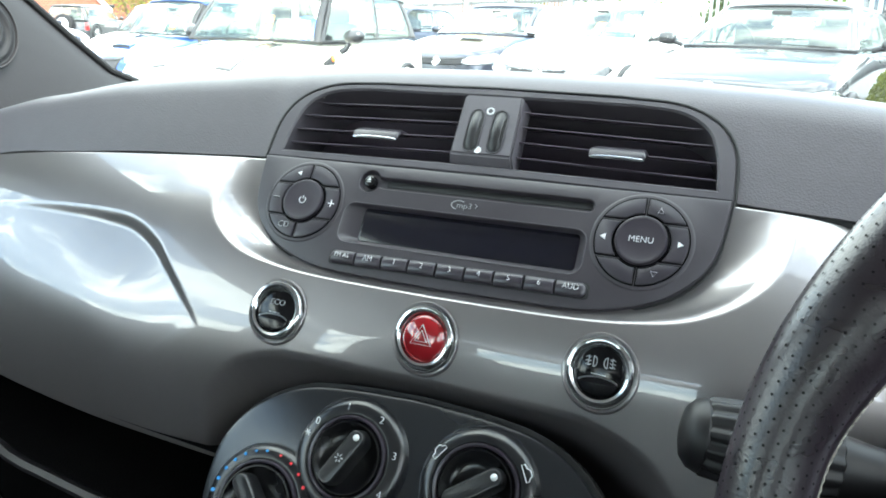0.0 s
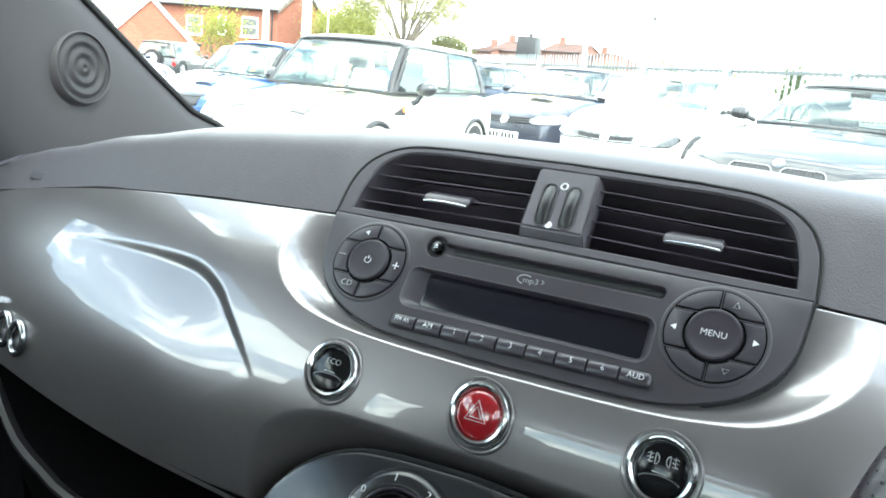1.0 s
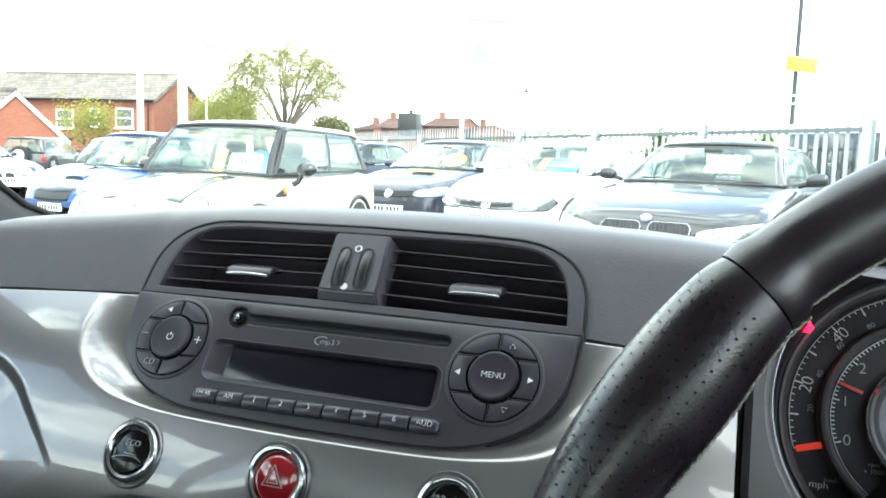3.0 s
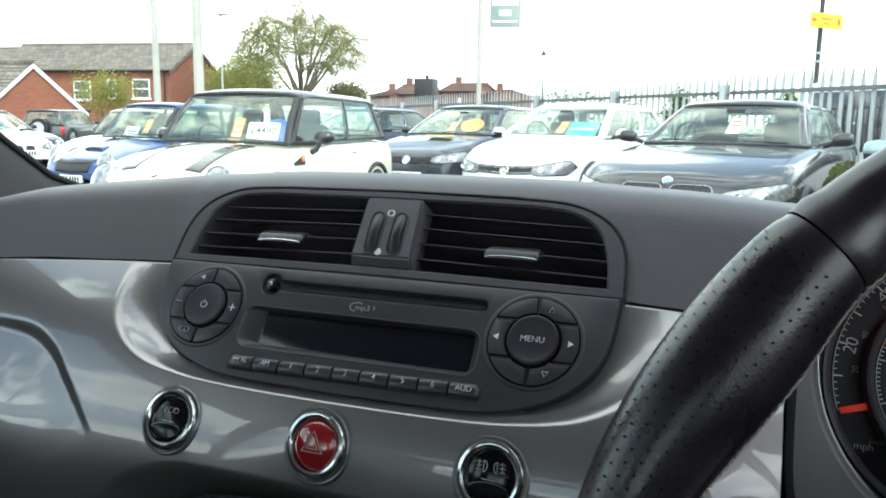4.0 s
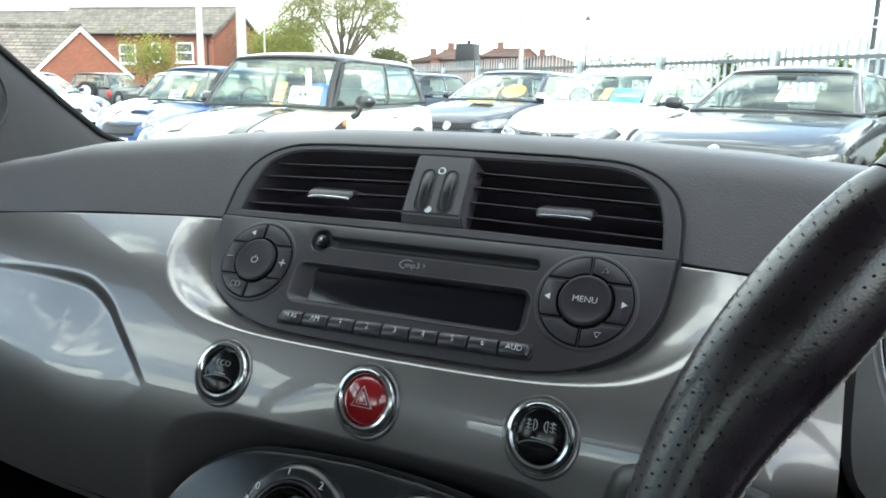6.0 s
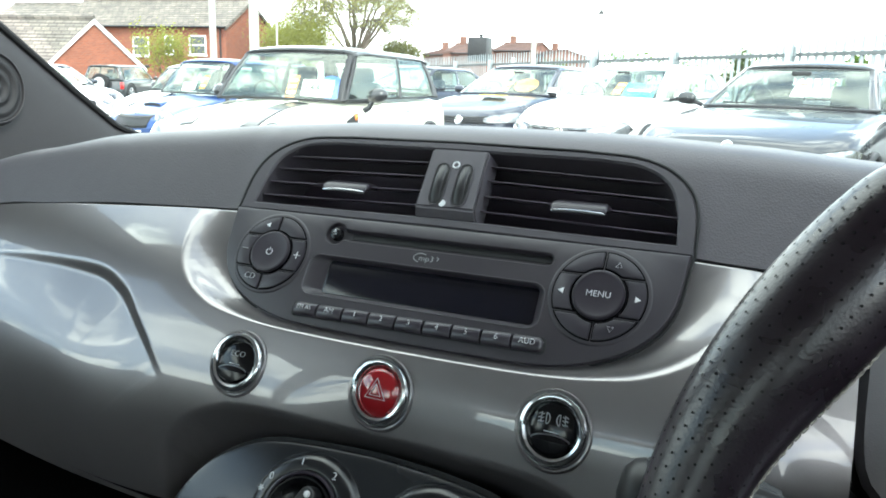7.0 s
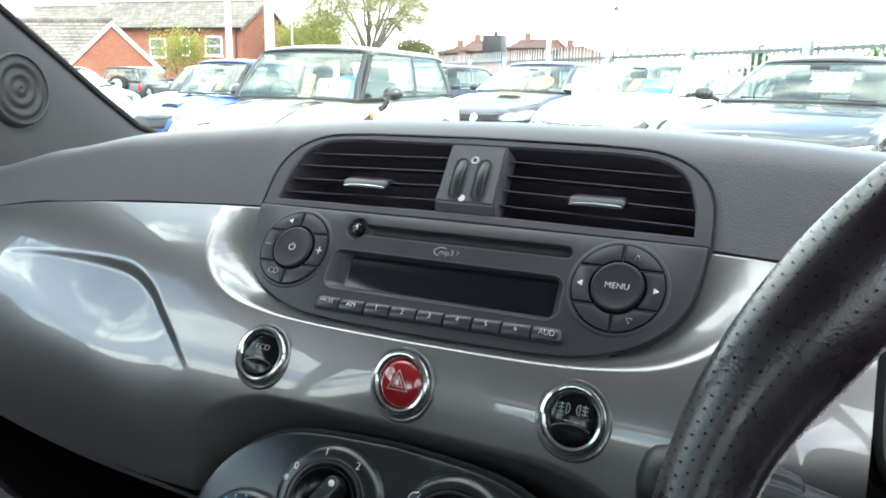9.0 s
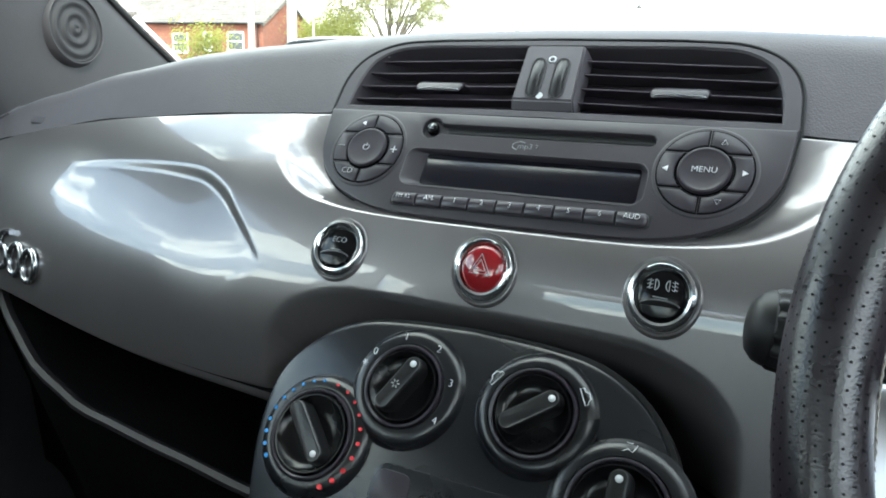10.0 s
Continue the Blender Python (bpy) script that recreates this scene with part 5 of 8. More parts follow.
for i in range(41):
    r = 0.0376 * (1 - i / 40)
    prof.append((r, 0.0020 + 0.0014 * math.cos(2 * math.pi * (r - 0.004) / 0.0128)))
lathe(bm, prof, to=tw, seg=56)
part("grille", bm, M["tweet"], tweeter, "ringed fine mesh grille")
bm = bmesh.new()
for i in range(1, 15):
    r = 0.0372 * i / 15
    n = max(6, int(2 * math.pi * r / 0.0027))
    for j in range(n):
        a = 2 * math.pi * j / n + i
        w = 0.00220 + 0.0014 * math.cos(2 * math.pi * (r - 0.004) / 0.0128)
        bm.faces.new([bm.verts.new(tw(r * math.cos(a) + 0.0007 * math.cos(q), r * math.sin(a) + 0.0007 * math.sin(q), w)) for q in (0, 2.1, 4.2)])
tagged(part("grille_hole", bm, M["hole"], tweeter, smooth=False), kind="stuff")

# ---- the cabin that closes round the camera ----
windscreen = thing("windscreen", (0, 0.2, 1.2), "clear laminated car windscreen", "windscreen", kind="structure")
bm = bmesh.new()
rows = []
for i in range(9):
    t = i / 8
    r = []
    for j in range(17):
        s = -1 + j / 8
        wb = 0.66 - 0.05 * t
        yb = 0.615 - 0.10 * s * s - 0.0 * t
        y = yb + (-0.055 - 0.03 * s * s - yb) * t
        z = 0.955 + (1.405 - 0.03 * s * s - 0.955) * t + 0.03 * math.sin(math.pi * t)
        r.append(Vector((s * wb, y, z)))
    rows.append(r)
grid(bm, rows)
ws = part("pane", bm, M["glass"], windscreen)
ws.visible_shadow = False
cabin = thing("car_cabin", (0, -0.7, 0.5), "small car cabin with pale cloth roof lining and dark trim", "car interior", kind="structure")
bm = bmesh.new()
grid(bm, [[Vector((s * (0.60 - 0.02 * t), -0.07 - 1.42 * t, 1.408 + 0.028 * math.sin(math.pi * t) - 0.05 * t * t + 0.02 * (1 - s * s))) for s in (-1 + j / 6 for j in range(13))] for t in (i / 10 for i in range(11))])
ro = part("roof_lining", bm, M["headliner"], cabin)
ro.modifiers.new("thick", "SOLIDIFY").thickness = 0.03
for sgn in (-1, 1):
    bm = bmesh.new()
    tube(bm, [(sgn * 0.615, -0.03, 1.375), (sgn * 0.625, -0.5, 1.395), (sgn * 0.615, -1.1, 1.375), (sgn * 0.58, -1.52, 1.30)], 0.045, 12)
    part("roof_rail", bm, M["headliner"], cabin)
    bm = bmesh.new()
    box(bm, (sgn * 0.71, -0.27, 0.598), (0.09, 1.05, 0.856), 0.02)
    part("door_panel", bm, M["door_trim"], cabin)
    bm = bmesh.new()
    box(bm, (sgn * 0.66, -0.35, 0.78), (0.07, 0.5, 0.06), 0.02)
    part("arm_rest", bm, M["door_trim"], cabin)
    bm = bmesh.new()
    box(bm, (sgn * 0.66, -0.84, 1.1), (0.05, 0.12, 0.62), 0.015)
    part("door_pillar", bm, M["pillar"], cabin)
    bm = bmesh.new()
    box(bm, (sgn * 0.70, -1.26, 0.62), (0.09, 0.94, 0.84), 0.02)
    part("rear_panel", bm, M["door_trim"], cabin)
    bm = bmesh.new()
    tube(bm, [(sgn * 0.63, -1.42, 0.98), (sgn * 0.60, -1.50, 1.2), (sgn * 0.58, -1.53, 1.33)], 0.075, 12)
    part("rear_pillar", bm, M["pillar"], cabin)
bm = bmesh.new()
box(bm, (0, -1.72, 0.6), (1.4, 0.06, 0.85), 0.02)
part("hatch_panel", bm, M["door_trim"], cabin)
for sgn in (-1, 1):
    bm = bmesh.new()
    box(bm, (sgn * 0.54, -1.66, 1.19), (0.24, 0.06, 0.36), 0.02)
    part("hatch_side", bm, M["door_trim"], cabin)
    # the corner piece that carries the outside mirror, and the mirror
    bm = bmesh.new()
    so = [(0.16, 0.95), (0.16, 1.17), (0.09, 1.15), (-0.030, 1.02), (-0.050, 0.995), (-0.050, 0.95)]
    plate(bm, so if sgn > 0 else so[::-1], -0.012, 0.012, 0.004, to=lambda y, z, w: Vector((sgn * 0.675 + w * sgn * -1, y, z)), back=True)
    part("mirror_sail", bm, M["door_trim"], cabin)
    bm = bmesh.new()
    box(bm, (0, 0, 0), (0.19, 0.10, 0.13), 0.04, Matrix.Translation((sgn * 0.83, 0.03, 1.04)))
    tube(bm, [(sgn * 0.69, 0.03, 0.99), (sgn * 0.76, 0.03, 1.01)], 0.022, 10)
    mh = part("door_mirror", bm, M["fascia"], cabin)
    bm = bmesh.new()
    box(bm, (sgn * 0.83, -0.021, 1.04), (0.15, 0.006, 0.095), 0.003)
    part("mirror_glass", bm, M["mirror"], mh)
bm = bmesh.new()
box(bm, (0, -1.62, 1.315), (1.2, 0.10, 0.09), 0.02)
part("hatch_header", bm, M["headliner"], cabin)
bm = bmesh.new()
box(bm, (0, -0.6, 0.24), (1.45, 2.4, 0.05))
part("floor_carpet", bm, M["carpet"], cabin)
bm = bmesh.new()
box(bm, (0, 0.50, 0.55), (1.4, 0.05, 0.75))
part("bulkhead", bm, M["dark"], cabin)
bm = bmesh.new()
box(bm, (0, -0.075, 1.395), (1.22, 0.08, 0.035), 0.012)
part("screen_header", bm, M["headliner"], cabin)


M["side_glass"] = pane("tinted_side_glass", (0.85, 0.90, 0.88), 1.42)
for sgn in (-1, 1):
    for nm, y0, y1_ in (("door_glass", 0.15, -0.80), ("quarter_glass", -0.88, -1.45)):
        if sgn > 0 and nm == "door_glass":
            continue  # driver's door glass left out so that whiter, brighter light comes in
        bm = bmesh.new()
        grid(bm, [[Vector((sgn * (0.672 - 0.055 * t - 0.02 * max(0.0, -y_ - 0.9)), y_, 1.01 + 0.39 * t)) for y_ in steps(y0, y1_, 8)] for t in steps(0, 1, 4)])
        gl = part(nm, bm, M["side_glass"], cabin, "green-tinted clear side glass")
        gl.visible_shadow = False
bm = bmesh.new()
grid(bm, [[Vector((0.56 * u, -1.70 + 0.05 * t, 1.0 + 0.32 * t)) for u in steps(-1, 1, 6)] for t in steps(0, 1, 3)])
gl = part("hatch_glass", bm, M["side_glass"], cabin, "tinted rear window glass")
gl.visible_shadow = False


def car_seat(x, y):
    s = thing("vehicle_chair", (x, y, 0.27), "dark cloth front car seat with a headrest", "car seat", "front seats")
    for nm, c, sz, tilt, bev in (("cushion", (x, y + 0.22, 0.42), (0.48, 0.5, 0.16), 6, 0.06), ("backrest", (x, y - 0.10, 0.72), (0.46, 0.14, 0.60), -14, 0.06), ("headrest", (x, y - 0.20, 1.10), (0.26, 0.10, 0.18), -10, 0.045)):
        bm = bmesh.new()
        box(bm, (0, 0, 0), sz, bev, Matrix.Translation(c) @ pose(0, 0, 0, tilt))
        part(nm, bm, M["seat"], s)


car_seat(-0.36, -0.80)
car_seat(0.36, -0.98)
bench = thing("rear_bench", (0, -1.45, 0.3), "dark cloth rear bench seat", "car seat")
for nm, c, sz, tilt in (("cushion", (0, -1.30, 0.46), (1.1, 0.42, 0.16), 6), ("backrest", (0, -1.56, 0.76), (1.1, 0.13, 0.52), -16)):
    bm = bmesh.new()
    box(bm, (0, 0, 0), sz, 0.05, Matrix.Translation(c) @ pose(0, 0, 0, tilt))
    part(nm, bm, M["seat"], bench)

# ---- outside: ground ----
GROUND = -0.05
M["asphalt"] = mat("asphalt", (0.085, 0.085, 0.086), 0.9, var=0.25, scale=0.6, bump=0.4, bscale=60, dist=0.01)
M["brick"] = mat("brickwork", (0.50, 0.16, 0.085), 0.9, var=0.2, scale=1.2)
nb, lb = M["brick"].node_tree.nodes, M["brick"].node_tree.links
tcb = nb.new("ShaderNodeTexCoord")
sepb, addb, comb = nb.new("ShaderNodeSeparateXYZ"), nb.new("ShaderNodeMath"), nb.new("ShaderNodeCombineXYZ")
lb.new(tcb.outputs["Object"], sepb.inputs[0])
lb.new(sepb.outputs["X"], addb.inputs[0])
lb.new(sepb.outputs["Y"], addb.inputs[1])
lb.new(addb.outputs[0], comb.inputs["X"])
lb.new(sepb.outputs["Z"], comb.inputs["Y"])
brk = nb.new("ShaderNodeTexBrick")
brk.inputs["Scale"].default_value, brk.inputs["Brick Width"].default_value, brk.inputs["Row Height"].default_value, brk.inputs["Mortar Size"].default_value = 1.0, 0.225, 0.075, 0.010
brk.inputs["Color1"].default_value, brk.inputs["Color2"].default_value, brk.inputs["Mortar"].default_value = (0.30, 0.084, 0.042, 1), (0.215, 0.060, 0.035, 1), (0.225, 0.135, 0.098, 1)
lb.new(comb.outputs[0], brk.inputs["Vector"])
lb.new(brk.outputs["Color"], nb["Principled BSDF"].inputs["Base Color"])
M["tile"] = mat("roof_tile", (0.20, 0.175, 0.155), 0.85, var=0.3, scale=0.9, bump=0.3, bscale=30, dist=0.01)


def tile_courses(m, rise, width):
    """Rows of roof tiles: uneven in tone from tile to tile, with the shade of each overlap coloured in as dark joints.
    """
    n, l = m.node_tree.nodes, m.node_tree.links
    p = n["Principled BSDF"]
    src = p.inputs["Base Color"].links[0].from_socket
    tc = n.new("ShaderNodeTexCoord")
    br = n.new("ShaderNodeTexBrick")
    mp = n.new("ShaderNodeMapping")
    mp.inputs["Rotation"].default_value = (radians(90), 0, 0)
    l.new(tc.outputs["Object"], mp.inputs["Vector"])
    l.new(mp.outputs["Vector"], br.inputs["Vector"])
    br.inputs["Scale"].default_value = 1.0
    br.inputs["Brick Width"].default_value, br.inputs["Row Height"].default_value = width, rise
    br.inputs["Mortar Size"].default_value, br.inputs["Mortar Smooth"].default_value = 0.022, 0.3
    br.inputs["Color1"].default_value, br.inputs["Color2"].default_value, br.inputs["Mortar"].default_value = (0.72, 0.72, 0.72, 1), (1.15, 1.12, 1.08, 1), (0.42, 0.42, 0.42, 1)
    mx = n.new("ShaderNodeMix")
    mx.data_type, mx.blend_type = "RGBA", "MULTIPLY"
    mx.inputs["Factor"].default_value = 1.0
    l.new(src, mx.inputs["A"])
    l.new(br.outputs["Color"], mx.inputs["B"])
    l.new(mx.outputs["Result"], p.inputs["Base Color"])


tile_courses(M["tile"], 0.165, 0.42)
M["tile_red"] = mat("red_roof_tile", (0.125, 0.072, 0.060), 0.85, var=0.3, scale=0.9)
M["brick_far"] = mat("brown_brick", (0.19, 0.095, 0.07), 0.9, var=0.25, scale=0.8)
M["upvc"] = mat("white_upvc", (0.80, 0.80, 0.79), 0.35, var=0.03)
M["far_glass"] = mat("house_glass", (0.03, 0.035, 0.04), 0.05, var=0.3, spec=0.9)
M["galv"] = mat("galvanised_steel", (0.42, 0.45, 0.46), 0.45, 0.6, var=0.15, scale=3, rvar=0.1)
# fence rail steel, its colour darkened to stand for the shade on it
M["rail"] = mat("shaded_rail", (0.13, 0.14, 0.14), 0.6, 0.4, var=0.2, scale=3)
M["pole"] = mat("painted_pole", (0.42, 0.415, 0.365), 0.5, 0.2, var=0.12, scale=2)
M["pole_dark"] = mat("dark_pole", (0.03, 0.03, 0.032), 0.5, var=0.2)
M["yellow"] = mat("yellow_sign", (0.80, 0.58, 0.04), 0.5, var=0.05)
M["lamp_clear"] = mat("clear_lamp_lens", (0.27, 0.285, 0.29), 0.14, 0.5, var=0.45, scale=30, coat=1.0)
M["badge_blue"] = mat("badge_blue", (0.20, 0.32, 0.50), 0.3, var=0.1)
M["sign_grey"] = mat("grey_green_sign", (0.26, 0.32, 0.30), 0.5, var=0.06)
M["bark"] = mat("bark", (0.13, 0.105, 0.08), 0.9, var=0.3, scale=2, bump=0.5, bscale=20, dist=0.02)
M["leaf_spring"] = leaf_mat("spring_leaves", (0.21, 0.21, 0.06))
M["leaf_green"] = leaf_mat("green_leaves", (0.095, 0.15, 0.03))
M["leaf_olive"] = leaf_mat("olive_leaves", (0.125, 0.125, 0.055))
M["leaf_hedge"] = leaf_mat("hedge_leaves", (0.068, 0.075, 0.02), 0.7)
M["leaf_dark"] = leaf_mat("dark_leaves", (0.06, 0.085, 0.035))
M["tyre"] = mat("tyre_rubber", (0.018, 0.018, 0.019), 0.85, var=0.2)
M["alloy"] = mat("alloy", (0.62, 0.62, 0.63), 0.35, 0.45, var=0.06)
M["trim_black"] = mat("black_trim", (0.014, 0.014, 0.015), 0.5, var=0.2)
M["lamp_lens"] = mat("lamp_lens", (0.22, 0.23, 0.245), 0.12, 0.45, var=0.25, scale=25, coat=1.0)
M["tail_lens"] = mat("tail_lens", (0.45, 0.02, 0.02), 0.15, var=0.15, coat=1.0)
M["amber"] = mat("amber_lens", (0.75, 0.22, 0.03), 0.2, var=0.1, coat=0.5)
M["car_glass"] = pane("car_window_glass", (0.86, 0.95, 0.88), 1.60, (0.90, 0.97, 0.88), 0.14)
M["card_white"] = mat("white_card", (0.80, 0.80, 0.78), 0.6, var=0.03)
M["card_orange"] = mat("orange_card", (0.80, 0.30, 0.04), 0.6, var=0.05)
M["card_blue"] = mat("blue_card", (0.05, 0.36, 0.62), 0.6, var=0.05)
M["disc_blue"] = mat("blue_disc", (0.03, 0.12, 0.50), 0.6, var=0.05)
M["card_red"] = mat("red_card", (0.60, 0.10, 0.08), 0.6, var=0.05)
M["ink"] = mat("black_print", (0.02, 0.02, 0.02), 0.6, var=0.1)
M["plate_white"] = mat("number_plate", (0.75, 0.75, 0.72), 0.4, var=0.04)
P_CREAM = paint("cream_paint", (0.78, 0.745, 0.62))
P_WHITE = paint("white_paint", (0.80, 0.81, 0.81))
P_BLACK = paint("black_paint", (0.020, 0.021, 0.023), 0.3, 0.3, 0.0, 1.40)
P_NAVY = paint("navy_paint", (0.018, 0.024, 0.042), 0.4, 0.3)
P_BLUE = paint("blue_paint", (0.020, 0.060, 0.20), 0.3, 0.35, 0.0, 1.33)
P_GREYBLUE = paint("grey_blue_paint", (0.24, 0.33, 0.38), 0.5, 0.3)
P_DARKGREY = paint("dark_grey_paint", (0.05, 0.052, 0.055), 0.4, 0.35)

bm = bmesh.new()
n, R = 48, 700.0
vs = [bm.verts.new((R * math.cos(2 * math.pi * i / n), R * math.sin(2 * math.pi * i / n), GROUND)) for i in range(n)]
bm.faces.new(vs)
ground = part("ground", bm, M["asphalt"], smooth=False)
tagged(ground, "wide grey asphalt car park surface", "ground", kind="structure")


# ---- parked cars ----
from mathutils.bvhtree import BVHTree


def patch(p00, p10, p11, p01, bulge, us, vs_):
    p00, p10, p11, p01, bulge = (Vector(p) for p in (p00, p10, p11, p01, bulge))
    return [[(p00.lerp(p10, u)).lerp(p01.lerp(p11, u), v) + bulge * (4 * u * (1 - u) * (0.75 + 0.25 * 4 * v * (1 - v)) + 0.35 * 4 * v * (1 - v)) for u in us] for v in vs_]


def parked_car(name, label, at, heading, L, W, H, zn, yc, zc, y1, y2, yt, zt, ym, colour, roof_colour, style, group="cars in the opposite row", belt=None, pillar=None, round_lamps=False, tyre=0.31, plates=True):
    """A parked car, nose along its own +y. yc, zc: foot of the windscreen; y1, y2: the roof; yt, zt: foot of the rear window; ym: the mirrors; zn: bonnet's height at the nose."""
    h = radians(heading)
    cx, cy = at[0] + math.sin(h) * ym, at[1] + math.cos(h) * ym
    car = thing(name, (cx, cy, GROUND), label, "car", group, rz=180 - heading)
    pc = pillar or colour
    belt = belt or zc
    hw = W / 2
    f, r = L / 2, -L / 2
    # bluff: how full the nose is; swell: how far the bonnet keeps its height towards the nose
    bl, sw = style.get("bluff", 0.0), style.get("swell", 0.0)
    st = [(f, 0.60 + 0.10 * bl, zn - 0.22, zn - 0.30, 0.30), (f - 0.03, 0.70 + 0.10 * bl, zn - 0.13, zn - 0.22, 0.24), (f - 0.09, 0.80 + 0.09 * bl, zn - 0.05, zn - 0.14 + 0.03 * bl, 0.20), (f - 0.20, 0.90 + 0.05 * bl, zn - 0.005 + 0.20 * sw * (zc - zn), zn - 0.09 + 0.04 * bl, 0.18),
          (f - 0.45, 0.965 + 0.02 * bl, zn + (0.3 + 0.28 * sw) * (zc - zn), zn - 0.03 + 0.3 * (belt - zn) + 0.02 * bl, 0.2), ((f + yc) / 2 - 0.1, 0.99, zn + (0.66 + 0.22 * sw) * (zc - zn), zn - 0.03 + 0.62 * (belt - zn), 0.2), (yc + 0.03, 1.0, zc, belt - 0.04, 0.2), (yc - 0.06, 1.0, zc - 0.006, belt - 0.04, 0.2), (yc - 0.35, 1.0, belt - 0.01, belt - 0.035, 0.2), ((yc + yt) / 2, 1.0, belt - 0.01, belt - 0.03, 0.2), (yt + 0.25, 0.99, belt, belt - 0.02, 0.2),
          (yt, 0.975, zt, zt - 0.04, 0.22), (r + 0.10, 0.93, zt - 0.10, zt - 0.13, 0.26), (r + 0.02, 0.86, zt - 0.22, zt - 0.28, 0.32), (r, 0.78, zt - 0.32, zt - 0.36, 0.38)]
    bm = bmesh.new()
    rows = []
    for y, k, zt_, zs, zb in st:
        w = hw * k
        cr_ = style.get("crown", 0.010) if y > yc else 0.006
        half = [(0.0, zt_), (0.45 * w, zt_ - cr_), (0.78 * w, zt_ - max(0.35 * (zt_ - zs), 2.2 * cr_)), (0.93 * w, min(zs, zt_ - 3.2 * cr_)), (0.985 * w, zs - 0.07), (w, zs - 0.18), (w, zb + 0.16), (0.97 * w, zb)]
        rows.append([Vector((-x, y, z)) for x, z in half[::-1]] + [Vector((x, y, z)) for x, z in half[1:]])
    vs = grid(bm, rows)
    bm.faces.new(vs[0]), bm.faces.new(vs[-1][::-1])
    for fc in bm.faces:
        c = fc.calc_center_median()
        if abs(c.x) < 0.8 * hw and yt + 0.02 < c.y < yc - 0.04 and c.z > belt - 0.2:
            fc.material_index = 1
    body = part("body", bm, [colour, M["trim_black"]], car, local=True, angle=60)
    sub = body.modifiers.new("round", "SUBSURF")
    sub.levels = sub.render_levels = 2
    bpy.context.view_layer.update()
    shell = BVHTree.FromObject(body, bpy.context.evaluated_depsgraph_get())

    def face_at(x, z, lift=0.0):
        """On the front of the body, lifted off it."""
        p, n_, i_, d_ = shell.ray_cast(Vector((x, f + 1.0, z)), Vector((0, -1, 0)))
        if p is None:
            p, n_ = Vector((x, f - 0.3, z)), Vector((0, 1, 0))
        return p + n_ * lift

    def top_at(x, y, lift=0.0):
        """On the bonnet, lifted off it."""
        p, n_, i_, d_ = shell.ray_cast(Vector((x, y, 3.0)), Vector((0, 0, -1)))
        return (p if p is not None else Vector((x, y, zn))) + Vector((0, 0, lift))

    # cabin: windscreen, sides, rear window, roof
    wb, wr = hw * style.get("belt_wide", 0.90), hw * style.get("roof_wide", 0.68)
    zr1, zr2 = H - 0.035, H - 0.06
    A, B = (-wb, yc, zc - 0.01), (wb, yc, zc - 0.01)
    C, D = (wr, y1, zr1), (-wr, y1, zr1)
    E_, F_ = (wb * 0.97, yt, zt - 0.005), (-wb * 0.97, yt, zt - 0.005)
    G_, H_ = (wr, y2, zr2), (-wr, y2, zr2)
    screens = [("windscreen", patch(A, B, C, D, (0, 0.10, 0.01), [0, 0.045] + steps(0.06, 0.94, 10) + [0.955, 1], [0, 0.03] + steps(0.05, 0.93, 6) + [1]), [(0.045, 0.955, 0.03, 0.95)]),
               ("rear_window", patch(E_, F_, H_, G_, (0, -0.06, 0.01), [0, 0.06] + steps(0.1, 0.9, 6) + [0.94, 1], [0, 0.08] + steps(0.12, 0.9, 4) + [1]), [(0.05, 0.95, 0.07, 0.92)])]
    for sgn in (1, -1):
        q = lambda p: (sgn * abs(p[0]), p[1], p[2])
        us = [0, 0.028, 0.2, 0.3, 0.4, 0.5, 0.53, 0.6, 0.7, 0.8, 0.92, 1]
        screens.append(("side_window", patch(q(B), q(E_), q(G_), q(C), (sgn * 0.035, 0, 0), us, [0, 0.04, 0.3, 0.6, 0.93, 1]), [(0.026, 0.51, 0.03, 0.94), (0.52, 0.93, 0.03, 0.94)]))
    for nm, rows, wins in screens:
        bmf, bmg = bmesh.new(), [bmesh.new() for _ in wins]
        if nm == "windscreen":
            us, vv = [0, 0.045] + steps(0.06, 0.94, 10) + [0.955, 1], [0, 0.03] + steps(0.05, 0.93, 6) + [1]
        elif nm == "rear_window":
            us, vv = [0, 0.06] + steps(0.1, 0.9, 6) + [0.94, 1], [0, 0.08] + steps(0.12, 0.9, 4) + [1]
        else:
            us, vv = [0, 0.028, 0.2, 0.3, 0.4, 0.5, 0.53, 0.6, 0.7, 0.8, 0.92, 1], [0, 0.04, 0.3, 0.6, 0.93, 1]
        for j in range(len(vv) - 1):
            for i in range(len(us) - 1):
                um, vm = (us[i] + us[i + 1]) / 2, (vv[j] + vv[j + 1]) / 2
                tgt = bmf
                for w_, g_ in zip(wins, bmg):
                    if w_[0] < um < w_[1] and w_[2] < vm < w_[3]:
                        tgt = g_
                tgt.faces.new([tgt.verts.new(p) for p in (rows[j][i], rows[j][i + 1], rows[j + 1][i + 1], rows[j + 1][i])])
        for b_ in [bmf] + bmg:
            bmesh.ops.remove_doubles(b_, verts=b_.verts[:], dist=1e-4)
        fr = part(nm, bmf, pc, car, local=True, angle=50)
        fr.modifiers.new("thick", "SOLIDIFY").thickness = 0.03
        for g_ in bmg:
            gl = part("glass", g_, M["car_glass"], fr, local=True, angle=60)
            gl.visible_shadow = False
    bm = bmesh.new()
    rows = []
